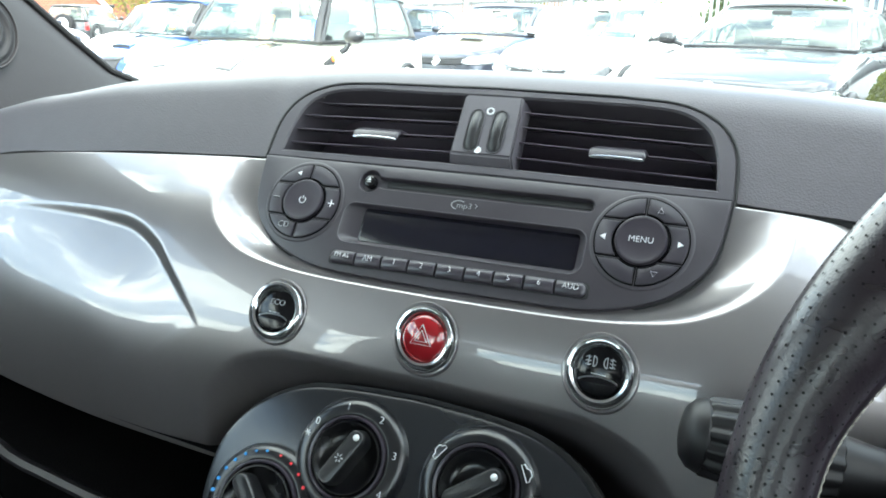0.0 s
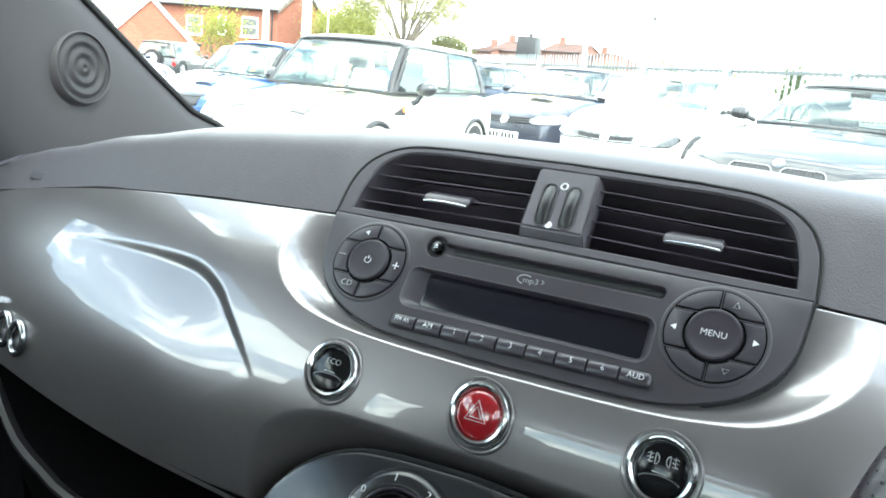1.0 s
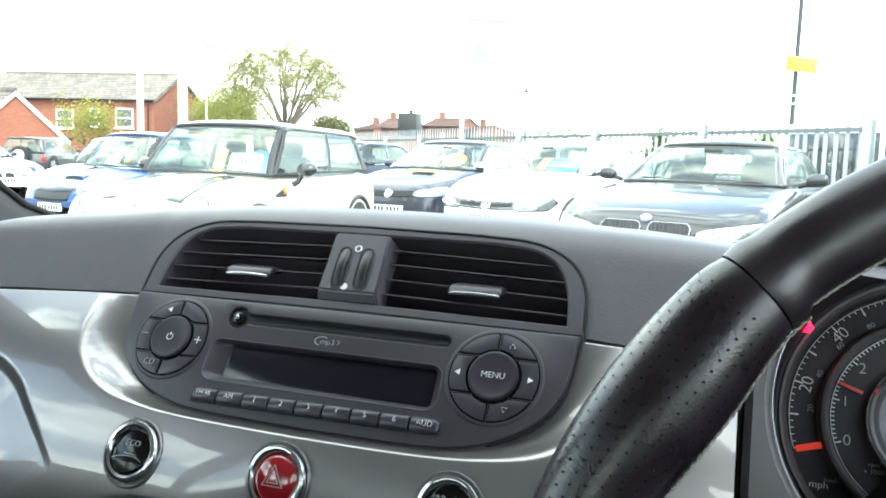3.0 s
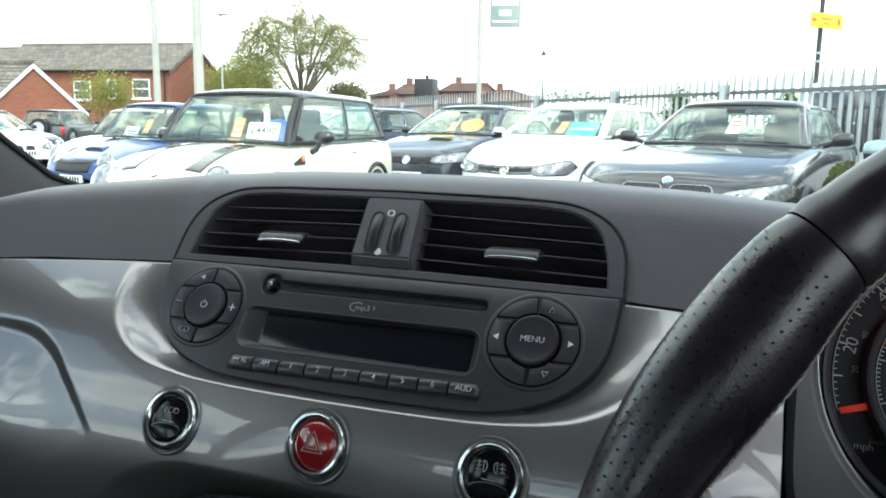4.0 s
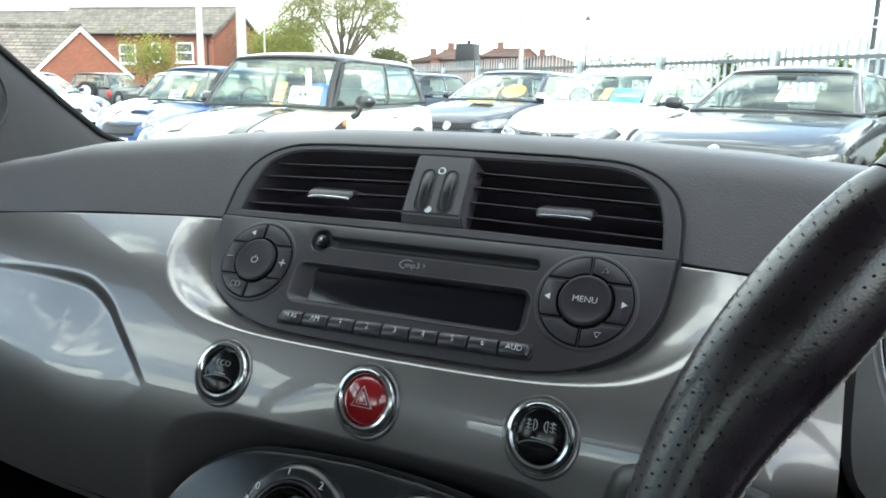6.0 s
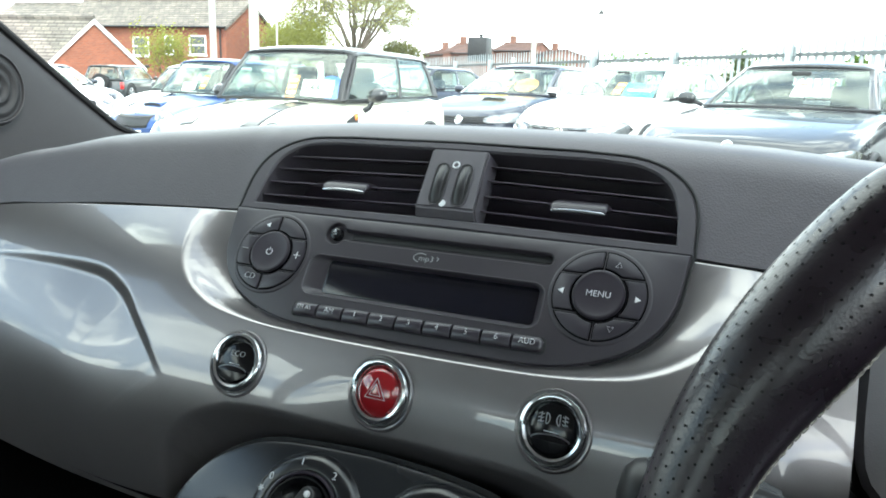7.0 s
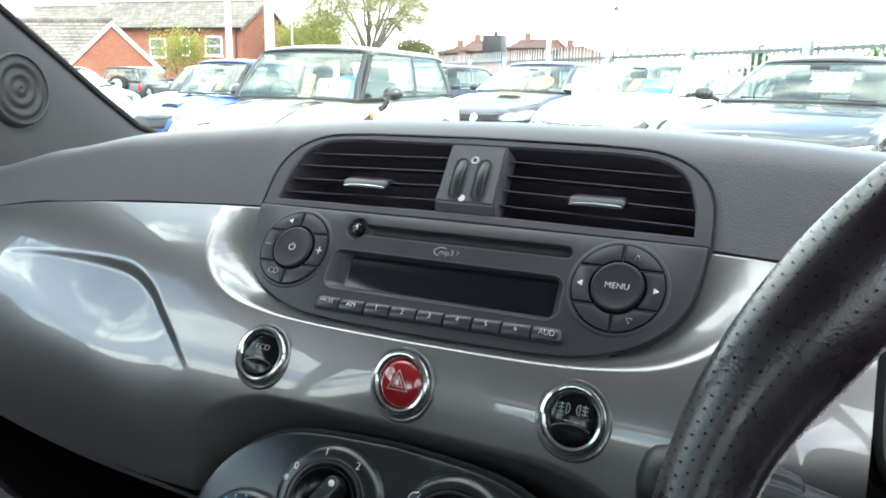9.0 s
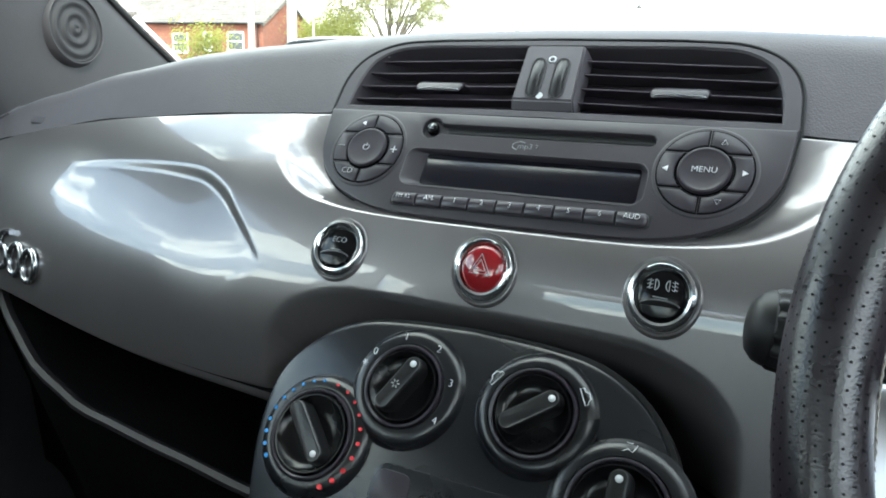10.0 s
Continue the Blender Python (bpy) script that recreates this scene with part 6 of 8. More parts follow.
    for v in [0, 0.02, 0.05, 0.09, 0.14] + steps(0.22, 0.82, 7) + [0.9, 0.95, 0.98, 1]:
        r_ = []
        for u in [-1, -0.985, -0.95, -0.9, -0.82] + steps(-0.7, 0.7, 8) + [0.82, 0.9, 0.95, 0.985, 1]:
            e, a, b = max(0.0, abs(u) - 0.8) / 0.2, max(0.0, 0.14 - v) / 0.14, max(0.0, v - 0.86) / 0.14
            z = zr1 + (zr2 - zr1) * v + 0.006 + 0.036 * (1 - u * u) * (0.7 + 1.2 * v * (1 - v)) - 0.038 * e ** 2.4 - 0.036 * a ** 2.2 - 0.030 * b ** 2
            bow = (1 - u * u) * (0.075 * (1 - v) - 0.05 * v)
            r_.append((u * (wr + 0.016), y1 + 0.030 + (y2 - 0.045 - y1 - 0.030) * v + bow, z))
        rows.append(r_)
    grid(bm, rows)
    rf = part("roof", bm, roof_colour, car, local=True, angle=60)
    rf.modifiers.new("thick", "SOLIDIFY").thickness = -0.03
    # seats and wheel inside
    for sx in (-0.36, 0.36):
        bm = bmesh.new()
        yb = (yc + y2) / 2 - 0.05
        box(bm, (sx, yb, belt + 0.02), (0.46, 0.14, 0.34), 0.05)
        box(bm, (sx, yb - 0.03, belt + 0.27), (0.25, 0.09, 0.17), 0.04)
        part("seat", bm, M["seat"], car, local=True)
    bm = bmesh.new()
    tube(bm, [(0.36 + 0.17 * math.cos(a), yc - 0.33 + 0.05 * math.sin(a), belt + 0.02 + 0.17 * math.sin(a)) for a in (2 * math.pi * i / 24 for i in range(24))], 0.014, 6, True)
    part("inside_wheel", bm, M["trim_black"], car, local=True)
    bm = bmesh.new()
    box(bm, (0, (yc + y1) / 2 - 0.10, (zc + H) / 2 + 0.10), (0.17, 0.03, 0.045), 0.01)
    part("inside_mirror", bm, M["trim_black"], car, local=True)
    # wheels
    wbx = hw - 0.10
    for yy in (f - 0.75, r + 0.70):
        for sx in (-1, 1):
            to = lambda a, b, w: Vector((sx * (wbx + w), yy + a, tyre + b))
            bm = bmesh.new()
            lathe(bm, [(tyre * 0.62, 0.095), (tyre * 0.9, 0.10), (tyre * 0.985, 0.085), (tyre, 0.05), (tyre, -0.08), (tyre * 0.6, -0.09)], to=to, seg=32)
            tyre_ob = part("wheel", bm, M["tyre"], car, local=True)
            bm = bmesh.new()
            lathe(bm, [(tyre * 0.64, 0.092), (tyre * 0.60, 0.10), (tyre * 0.56, 0.06), (tyre * 0.2, 0.075), (0, 0.08)], to=to, seg=24)
            for k in range(5):
                a = 2 * math.pi * k / 5
                tube(bm, [to(0.05 * math.cos(a), 0.05 * math.sin(a), 0.09), to(tyre * 0.58 * math.cos(a), tyre * 0.58 * math.sin(a), 0.095)], 0.022, 6)
            part("alloy_rim", bm, M["alloy"], tyre_ob, local=True)
            bm = bmesh.new()
            tube(bm, [Vector((sx * (hw - 0.012), yy + (tyre + 0.045) * math.cos(a), tyre + (tyre + 0.045) * math.sin(a))) for a in steps(radians(-12), radians(192), 24)], 0.03, 8)
            part("wheel_arch", bm, M["trim_black"], car, local=True)
    # mirrors: round ones on a stalk, or long flat housings
    for sx in (-1, 1):
        bm = bmesh.new()
        if round_lamps:
            to = lambda a, b, w: Vector((sx * (hw + 0.100) + a * 1.28, ym + w * 0.85, belt + 0.070 + b * 0.86 + 0.10 * sx * a))
            lathe(bm, [(0.0, -0.050), (0.060, -0.045), (0.083, -0.025), (0.087, 0.01), (0.074, 0.055), (0.045, 0.085), (0.02, 0.096), (0, 0.098)], to=to, seg=28)
            mi = part("door_mirror", bm, P_BLACK, car, local=True)
            bm = bmesh.new()
            tube(bm, [Vector((sx * hw * 0.93, ym + 0.03, belt - 0.095)), Vector((sx * (hw + 0.015), ym + 0.02, belt - 0.055)), Vector((sx * (hw + 0.055), ym, belt + 0.03))], [0.030, 0.027, 0.024], 10)
            part("mirror_stalk", bm, P_BLACK, mi, local=True)
        else:
            rows = []
            for x_, sc, dz in ((0.0, 0.55, -0.008), (0.02, 0.85, -0.004), (0.05, 1.0, 0), (0.105, 1.0, 0.004), (0.148, 0.86, 0.006), (0.165, 0.6, 0.006), (0.170, 0.25, 0.006)):
                rows.append([Vector((sx * (hw - 0.005 + x_), ym + 0.045 * sc * math.cos(q) + 0.02 * x_, belt + 0.042 + dz + 0.060 * sc * math.sin(q) * (1.0 if math.sin(q) > 0 else 0.8))) for q in (2 * math.pi * k / 18 for k in range(18))])
            vs = grid(bm, rows, True)
            bm.faces.new(vs[0]), bm.faces.new(vs[-1])
            mi = part("door_mirror", bm, colour, car, local=True, angle=60)
            bm = bmesh.new()
            grid(bm, [[p + Vector((0, 0, -0.012)) for p in (r_[9:] + r_[:1])] for r_ in rows[1:6]])
            part("mirror_foot", bm, M["trim_black"], mi, local=True)
            bm = bmesh.new()
            tube(bm, [Vector((sx * hw * 0.92, ym - 0.01, belt - 0.015)), Vector((sx * (hw + 0.03), ym, belt + 0.02))], 0.022, 8)
            part("mirror_stalk", bm, M["trim_black"], mi, local=True)
    # face: lamps, grille, badge, plate
    for sx in (-1, 1):
        bm = bmesh.new()
        if round_lamps:
            n_ = Vector((sx * 0.22, 0.80, 0.50)).normalized()
            e1 = Vector((0, 0, 1)).cross(n_).normalized()
            e2 = n_.cross(e1)
            c = face_at(sx * hw * 0.72, zn - 0.10, -0.01)
            to = lambda a, b, w: c + e1 * a + e2 * b * 1.15 + n_ * w
            lathe(bm, [(0.130, -0.05), (0.128, 0.015), (0.118, 0.028), (0.110, 0.020)], to=to, seg=32)
            ring = part("lamp_ring", bm, M["chrome"], car, local=True)
            bm = bmesh.new()
            lathe(bm, [(0.112, 0.0), (0.106, 0.026), (0.07, 0.048), (0, 0.058)], to=to, seg=32)
            part("headlight", bm, M["lamp_lens"], ring, local=True)
        else:
            lw, lh = style.get("lamp", (0.25, 0.10))
            xo = hw * style.get("lamp_out", 0.93)
            zc_ = zn - style.get("lamp_drop", 0.115)
            spot = lambda u, v, lift: face_at(sx * (xo - 2 * lw * (1 - u)), zc_ + 0.055 * (u - 0.5) + lh * v * (0.62 + 0.38 * u) * (1 - 0.55 * max(0.0, 1 - u / 0.22) ** 2) * (1 - 0.75 * max(0.0, (u - 0.86) / 0.14) ** 2), lift)
            grid(bm, [[spot(u, v * 1.10, 0.004) for u in steps(-0.02, 1.02, 22)] for v in steps(-1, 1, 8)])
            lm = part("headlight", bm, M["trim_black"], car, local=True)
            lm.modifiers.new("thick", "SOLIDIFY").thickness = 0.02
            bm = bmesh.new()
            grid(bm, [[spot(u, v * 0.92, 0.009) for u in steps(0.02, 0.98, 20)] for v in steps(-1, 1, 8)])
            part("lamp_lens", bm, style.get("lens", M["lamp_lens"]), lm, local=True)
            for u in (0.30, 0.62):
                bm = bmesh.new()
                o_ = spot(u, 0, 0.010)
                rr = lh * (0.40 + 0.20 * u)
                lathe(bm, [(rr, 0.0), (rr, 0.012), (rr * 0.88, 0.015), (rr * 0.75, 0.006), (rr * 0.35, 0.002), (0, 0.008)], to=lambda a, b, w: o_ + Vector((a, w - 0.3 * b, b)), seg=20)
                part("lamp_ring", bm, M["chrome"], lm, local=True)
    kind = style.get("grille", "bar")
    if kind == "kidney":
        kx, kw, kh = style.get("kidney", (0.188, 0.158, 0.056))
        kz = zn - 0.165
        for sx in (-1, 1):
            o = rrect(sx * kx, kz, kw, kh, kh * 0.85)
            bm = bmesh.new()
            tube(bm, [face_at(x, z, 0.010) for x, z in o], 0.0055, 6, True)
            kg = part("kidney_frame", bm, M["satin"], car, local=True)
            bm = bmesh.new()
            grid(bm, [[face_at(sx * kx + (x - sx * kx) * k, kz + (z - kz) * k, 0.006) for x, z in o] for k in (0.02, 0.5, 1.0)], True)
            part("grille_back", bm, M["trim_black"], kg, local=True)
            for k in range(9):
                bm = bmesh.new()
                xk = sx * kx + kw * 0.785 * (k / 4 - 1)
                tube(bm, [face_at(xk, kz - kh * 0.84, 0.012), face_at(xk, kz, 0.014), face_at(xk, kz + kh * 0.84, 0.012)], 0.004, 5)
                part("grille_slat", bm, M["pole_dark"], kg, local=True)
    else:
        gh, gw = style.get("gsize", (0.055, 0.52))
        gz = zn - style.get("gdrop", 0.13)
        bm = bmesh.new()
        us_ = steps(-1, 1, 20)
        grid(bm, [[face_at(gw * u * (1 - 0.05 * (1 - v)), gz + gh * v + 0.02 * u * u, 0.006) for u in us_] for v in steps(-1, 1, 5)])
        gr = part("grille", bm, M["trim_black"], car, local=True)
        gr.modifiers.new("thick", "SOLIDIFY").thickness = 0.02
        nb = style.get("bars", 2)
        for k in range(nb):
            bm = bmesh.new()
            v = -0.6 + 1.2 * k / max(1, nb - 1)
            tube(bm, [face_at(gw * 0.94 * u, gz + gh * v + 0.02 * u * u, 0.010) for u in us_], 0.006, 6)
            part("grille_bar", bm, M["satin"] if style.get("chrome_bars", True) else M["trim_black"], gr, local=True)
    if style.get("badge", True):
        bm = bmesh.new()
        bz = zn - style.get("badge_drop", 0.13)
        n_ = (face_at(0, bz, 1.0) - face_at(0, bz)).normalized()
        up_ = Vector((1, 0, 0)).cross(n_)
        b0_ = face_at(0, bz)
        to = lambda a, b, w: b0_ + Vector((a, 0, 0)) + up_ * b + n_ * w
        br_ = style.get("badge_r", 0.042)
        lathe(bm, [(br_, -0.02), (br_, 0.010), (br_ * 0.90, 0.016), (br_ * 0.80, 0.013), (0, 0.014)], to=to, seg=24)
        bd_ = part("badge", bm, M["chrome"], car, local=True)
        if "badge_face" in style:
            bm = bmesh.new()
            lathe(bm, [(br_ * 0.66, 0.012), (br_ * 0.62, 0.0175), (0, 0.018)], to=to, seg=20)
            part("badge_face", bm, style["badge_face"], bd_, local=True)
    if plates:
        bm = bmesh.new()
        to = lambda a, b, w: Vector((a, f + 0.015 + w, style.get("plate_z", 0.42) + b))
        plate(bm, rrect(0, 0, 0.26, 0.056, 0.01), -0.03, 0.004, 0.002, to=to)
        pl = part("number_plate", bm, M["plate_white"], car, local=True)
        for k in range(7):
            bm = bmesh.new()
            xk = -0.19 + 0.06 * k + (0.03 if k > 3 else 0)
            plate(bm, rrect(xk, 0, 0.018, 0.036, 0.003, 2), 0.003, 0.006, 0.001, to=to)
            part("plate_bar", bm, M["ink"], pl, local=True)
    # wipers
    for x0, x1 in ((-0.55, 0.02), (-0.05, 0.55)):
        bm = bmesh.new()
        pts = [Vector((x0 * W / 1.7 + (x1 - x0) * t, yc + 0.075 - 0.10 * ((x0 + (x1 - x0) * t) / hw) ** 2 - 0.02 - 0.02 * t, zc + 0.010 + (0.045 if round_lamps else 0.016) * t)) for t in steps(0, 1, 6)]
        tube(bm, pts, 0.009 if round_lamps else 0.006, 6)
        part("wiper", bm, M["trim_black"], car, local=True)
    return car, dict(top_at=top_at, A=A, B=B, C=C, D=D, yc=yc, zc=zc, y1=y1, H=H, hw=hw, f=f, zn=zn)


def screen_spot(g, u, v, back=0.05):
    """A place just behind a car's windscreen, and axes across and up it."""
    q = lambda a, b: patch(g["A"], g["B"], g["C"], g["D"], (0, 0.10, 0.01), [a], [b])[0][0]
    p = q(u, v)
    ex, ey = (q(u - 0.02, v) - q(u + 0.02, v)).normalized(), (q(u, v + 0.02) - q(u, v - 0.02)).normalized()
    n_ = ex.cross(ey)
    if n_.y < 0:
        n_ = -n_
    return p - n_ * back, ex, ey, n_


def card(car, g, u, v, hw, hh, material, name="price_card", text="", bars=0, ink=None, disc=False, label="", back=0.05):
    """A printed card behind the windscreen, seen from in front."""
    c, ex, ey, n_ = screen_spot(g, u, v, back)
    to = lambda a, b, w=0.0: c + ex * a + ey * b + n_ * w
    bm = bmesh.new()
    if disc:
        lathe(bm, [(hw, -0.002), (hw, 0.002), (0, 0.002)], to=to, seg=32)
    else:
        plate(bm, rrect(0, 0, hw, hh, 0.008, 2), -0.002, 0.002, 0.001, to=to, back=True)
    ob = part(name, bm, material, car, label, local=True)
    if text:
        m = Matrix(((ex.x, ey.x, n_.x, 0), (ex.y, ey.y, n_.y, 0), (ex.z, ey.z, n_.z, 0), (0, 0, 0, 1)))
        w_ = words("price_figures", text, hh * 1.15, Matrix.Translation(to(0, 0, 0.004)) @ m, ink or M["ink"], None, thick=0.001, wide=0.92, bold=0.012)
        w_.parent = ob
    for k in range(bars):
        bm = bmesh.new()
        b0 = hh * (0.55 - 1.1 * k / max(1, bars - 1)) if bars > 1 else 0
        plate(bm, rrect(0, b0, hw * 0.75, hh * 0.12, 0.004, 2), 0.001, 0.004, 0.001, to=to)
        part("print_bar", bm, ink or M["ink"], ob, local=True)
    return ob


mini_kw = dict(L=3.70, W=1.69, H=1.435, zn=0.72, yc=0.72, zc=0.925, y1=0.30, y2=-1.36, yt=-1.62, zt=0.95, ym=0.38, belt=0.905, round_lamps=True, tyre=0.30)
mini, g = parked_car("small_hatchback", "cream white small hatchback with black roof and bonnet stripes", (-4.64, 6.47), -2, colour=P_CREAM, roof_colour=P_BLACK, pillar=M["trim_black"], style=dict(roof_wide=0.77, grille="bar", gsize=(0.07, 0.45), gdrop=0.36, chrome_bars=True, badge_drop=0.06, crown=0.034, bluff=1.0, swell=1.0), **mini_kw)
card(mini, g, 0.40, 0.30, 0.055, 0.13, M["card_orange"], bars=3, ink=M["card_white"])
card(mini, g, 0.205, 0.27, 0.165, 0.10, M["card_white"], text="£4490", back=0.04)
card(mini, g, 0.125, 0.33, 0.145, 0.145, M["disc_blue"], name="sale_disc", disc=True, back=0.075)
for sx in (-1, 1):
    bm = bmesh.new()
    rows = []
    for t in steps(0, 1, 24):
        y = g["f"] - 0.16 - (g["f"] - 0.16 - g["yc"] - 0.09) * t
        rows.append([g["top_at"](sx * (0.26 + 0.17 * q), y, 0.004) for q in steps(0, 1, 6)])
    grid(bm, rows)
    st_ = part("bonnet_stripe", bm, P_BLACK, mini, local=True)
    st_.modifiers.new("thick", "SOLIDIFY").thickness = 0.004
    bm = bmesh.new()
    wd_ = [(0.60, 0.715), (0.80, 0.715), (0.80, 0.735), (0.62, 0.800), (0.60, 0.800)]
    plate(bm, wd_ if sx > 0 else wd_[::-1], -0.03, 0.010, 0.004, to=lambda a, b, w: Vector((sx * (0.838 + w), a, b)))
    vent_ = part("side_vent", bm, M["trim_black"], mini, local=True)
    bm = bmesh.new()
    lathe(bm, [(0.030, -0.02), (0.030, 0.012), (0.022, 0.020), (0, 0.023)], to=lambda a, b, w: Vector((sx * (0.838 + w), 0.635 + a, 0.765 + b)), seg=18)
    part("side_lamp", bm, M["amber"], vent_, local=True)
    bm = bmesh.new()
    tube(bm, [(sx * 0.86, -0.42, 0.80), (sx * 0.87, -0.52, 0.80)], 0.012, 6)
    part("door_handle", bm, M["chrome"], mini, local=True)
blue, g = parked_car("small_hatchback", "mid blue small hatchback with a bonnet scoop", (-8.95, 9.97), 9, colour=P_BLUE, roof_colour=P_BLUE, pillar=M["trim_black"], style=dict(roof_wide=0.77, grille="bar", gsize=(0.092, 0.43), gdrop=0.185, bars=2, chrome_bars=False, badge_drop=0.045, plate_z=0.24, crown=0.030, bluff=0.6), **dict(mini_kw, H=1.39, zn=0.60, zc=0.85, belt=0.835, zt=0.90))
card(blue, g, 0.30, 0.40, 0.055, 0.13, M["card_orange"], bars=2, ink=M["card_white"])
card(blue, g, 0.52, 0.22, 0.16, 0.09, M["card_white"], bars=1)
bm = bmesh.new()
rows = []
for y_, hz, hx in ((1.26, 0.002, 0.17), (1.32, 0.030, 0.20), (1.40, 0.042, 0.215), (1.435, 0.040, 0.215)):
    rows.append([g["top_at"](hx * u, y_, hz * (1 - u ** 6)) for u in steps(-1, 1, 12)])
grid(bm, rows)
sc_ = part("bonnet_scoop", bm, P_BLUE, blue, local=True)
sc_.modifiers.new("thick", "SOLIDIFY").thickness = 0.006
bm = bmesh.new()
grid(bm, [[g["top_at"](0.20 * u, 1.436, z_) for u in steps(-1, 1, 10)] for z_ in (0.003, 0.034)])
part("scoop_opening", bm, M["trim_black"], sc_, local=True)
parked_car("sports_car", "low white sports car with dark windows", (-10.72, 11.57), 2, colour=P_WHITE, roof_colour=P_WHITE, pillar=M["trim_black"], style=dict(roof_wide=0.77, grille="bar", gsize=(0.05, 0.40), gdrop=0.26), plates=False, **dict(mini_kw, H=1.32, zn=0.66, zc=0.86, belt=0.85, zt=0.90))
golf, g = parked_car("family_hatchback", "navy blue family hatchback with yellow and orange stickers", (-4.05, 11.35), 10, L=4.2, W=1.78, H=1.405, zn=0.79, yc=0.86, zc=0.975, y1=0.14, y2=-1.45, yt=-1.78, zt=1.0, ym=0.62, colour=P_NAVY, roof_colour=P_NAVY, style=dict(grille="bar", gsize=(0.05, 0.50), gdrop=0.19, badge_drop=0.19, badge_r=0.065, chrome_bars=False, bars=3, lamp=(0.21, 0.075), lamp_drop=0.155, plate_z=0.38))
card(golf, g, 0.30, 0.42, 0.19, 0.19, M["card_orange"], name="sale_disc", disc=True)
card(golf, g, 0.52, 0.36, 0.06, 0.13, M["card_orange"], bars=2, ink=M["card_white"])
card(golf, g, 0.75, 0.88, 0.22, 0.05, M["yellow"], name="screen_sticker")
bm = bmesh.new()
box(bm, (-0.1, 1.32, 0.945), (0.40, 0.16, 0.012), 0.004, pose(0, 0, 0))
part("bonnet_sticker", bm, M["yellow"], golf, local=True)
polo, g = parked_car("family_hatchback", "white compact hatchback with a blue price card", (-2.15, 10.1), 14, L=3.97, W=1.68, H=1.415, zn=0.80, yc=0.80, zc=0.98, y1=0.08, y2=-1.42, yt=-1.72, zt=1.02, ym=0.58, colour=P_WHITE, roof_colour=P_WHITE, style=dict(grille="bar", gsize=(0.05, 0.46), gdrop=0.225, badge_drop=0.225, badge_r=0.065, lamp=(0.21, 0.085), lamp_drop=0.20))
card(polo, g, 0.22, 0.33, 0.20, 0.17, M["card_blue"], bars=1, ink=M["card_white"])
card(polo, g, 0.43, 0.38, 0.06, 0.14, M["card_orange"], bars=2, ink=M["card_white"])
bmw, g = parked_car("executive_hatchback", "glossy black hatchback with a twin rounded grille", (0.06, 7.40), 13, L=4.32, W=1.765, H=1.365, zn=0.80, yc=0.62, zc=0.985, y1=-0.04, y2=-1.50, yt=-1.85, zt=1.03, ym=0.42, colour=P_BLACK, roof_colour=P_BLACK, style=dict(roof_wide=0.645, belt_wide=0.83, grille="kidney", badge_drop=0.085, lamp=(0.23, 0.068), lamp_drop=0.165, lamp_out=0.955, lens=M["lamp_clear"], badge_face=M["badge_blue"]))
card(bmw, g, 0.46, 0.55, 0.06, 0.15, M["card_white"], bars=3, ink=M["card_red"])
row2 = [("saloon_car", "white saloon car parked beyond the hatchbacks", (-15.15, 11.75), -80, P_WHITE, "low"), ("saloon_car", "dark blue saloon car parked beyond the white one", (-17.55, 14.2), -82, P_NAVY, "low"), 
        ("family_hatchback", "dark blue hatchback behind the front row", (-7.85, 14.75), 18, P_NAVY, "bar"), ("family_hatchback", "white hatchback behind the front row", (-10.3, 17.2), 10, P_WHITE, "bar"), ("family_hatchback", "grey hatchback in the far row", (-22.5, 17.0), -40, P_GREYBLUE, "bar"),
        ("family_hatchback", "silver blue hatchback parked in front of the hedge", (1.82, 3.97), 8, P_GREYBLUE, "bar")]
for nm, lb_, at, hd, col, gr_ in row2:
    dh = 0.11 if gr_ == "low" else 0.0
    gr_ = "kidney" if gr_ == "low" else gr_
    parked_car(nm, lb_, at, hd, L=4.4, W=1.79, H=1.42 - dh, zn=0.78 - dh, yc=0.70, zc=0.97 - dh, y1=0.0, y2=-1.2, yt=-1.75, zt=1.02, ym=0.48, colour=col, roof_colour=col, style=dict(grille=gr_, kidney=(0.125, 0.098, 0.062), badge_drop=0.06 if gr_ == "kidney" else 0.16, lamp=(0.22, 0.075)), group="cars in the far rows")
suv, g = parked_car("off_road_car", "dark grey off-road car with a spare wheel on its tail", (-26.45, 25.2), 158, L=4.3, W=1.80, H=1.47, zn=0.82, yc=0.85, zc=0.94, y1=0.35, y2=-1.86, yt=-2.02, zt=0.88, ym=0.75, colour=P_DARKGREY, roof_colour=P_DARKGREY, style=dict(grille="bar", lamp=(0.2, 0.1)), group="cars in the far rows", tyre=0.36)
bm = bmesh.new()
to = lambda a, b, w: Vector((-0.02 + a, -2.22 - w, 0.76 + b))
lathe(bm, [(0.34, -0.1), (0.36, 0.0), (0.34, 0.08), (0.22, 0.10)], to=to, seg=32)
sw = part("spare_wheel", bm, M["tyre"], suv, local=True)
bm = bmesh.new()
lathe(bm, [(0.23, 0.06), (0.22, 0.11), (0.08, 0.09), (0, 0.10)], to=to, seg=24)
for k in range(5):
    a = 2 * math.pi * k / 5
    tube(bm, [to(0.05 * math.cos(a), 0.05 * math.sin(a), 0.11), to(0.21 * math.cos(a), 0.21 * math.sin(a), 0.11)], 0.025, 6)
part("alloy_rim", bm, M["alloy"], sw, local=True)
for sx in (-1, 1):
    bm = bmesh.new()
    box(bm, (sx * 0.80, -2.08, 0.66), (0.14, 0.10, 0.28), 0.02)
    part("tail_lamp", bm, M["tail_lens"], suv, local=True)

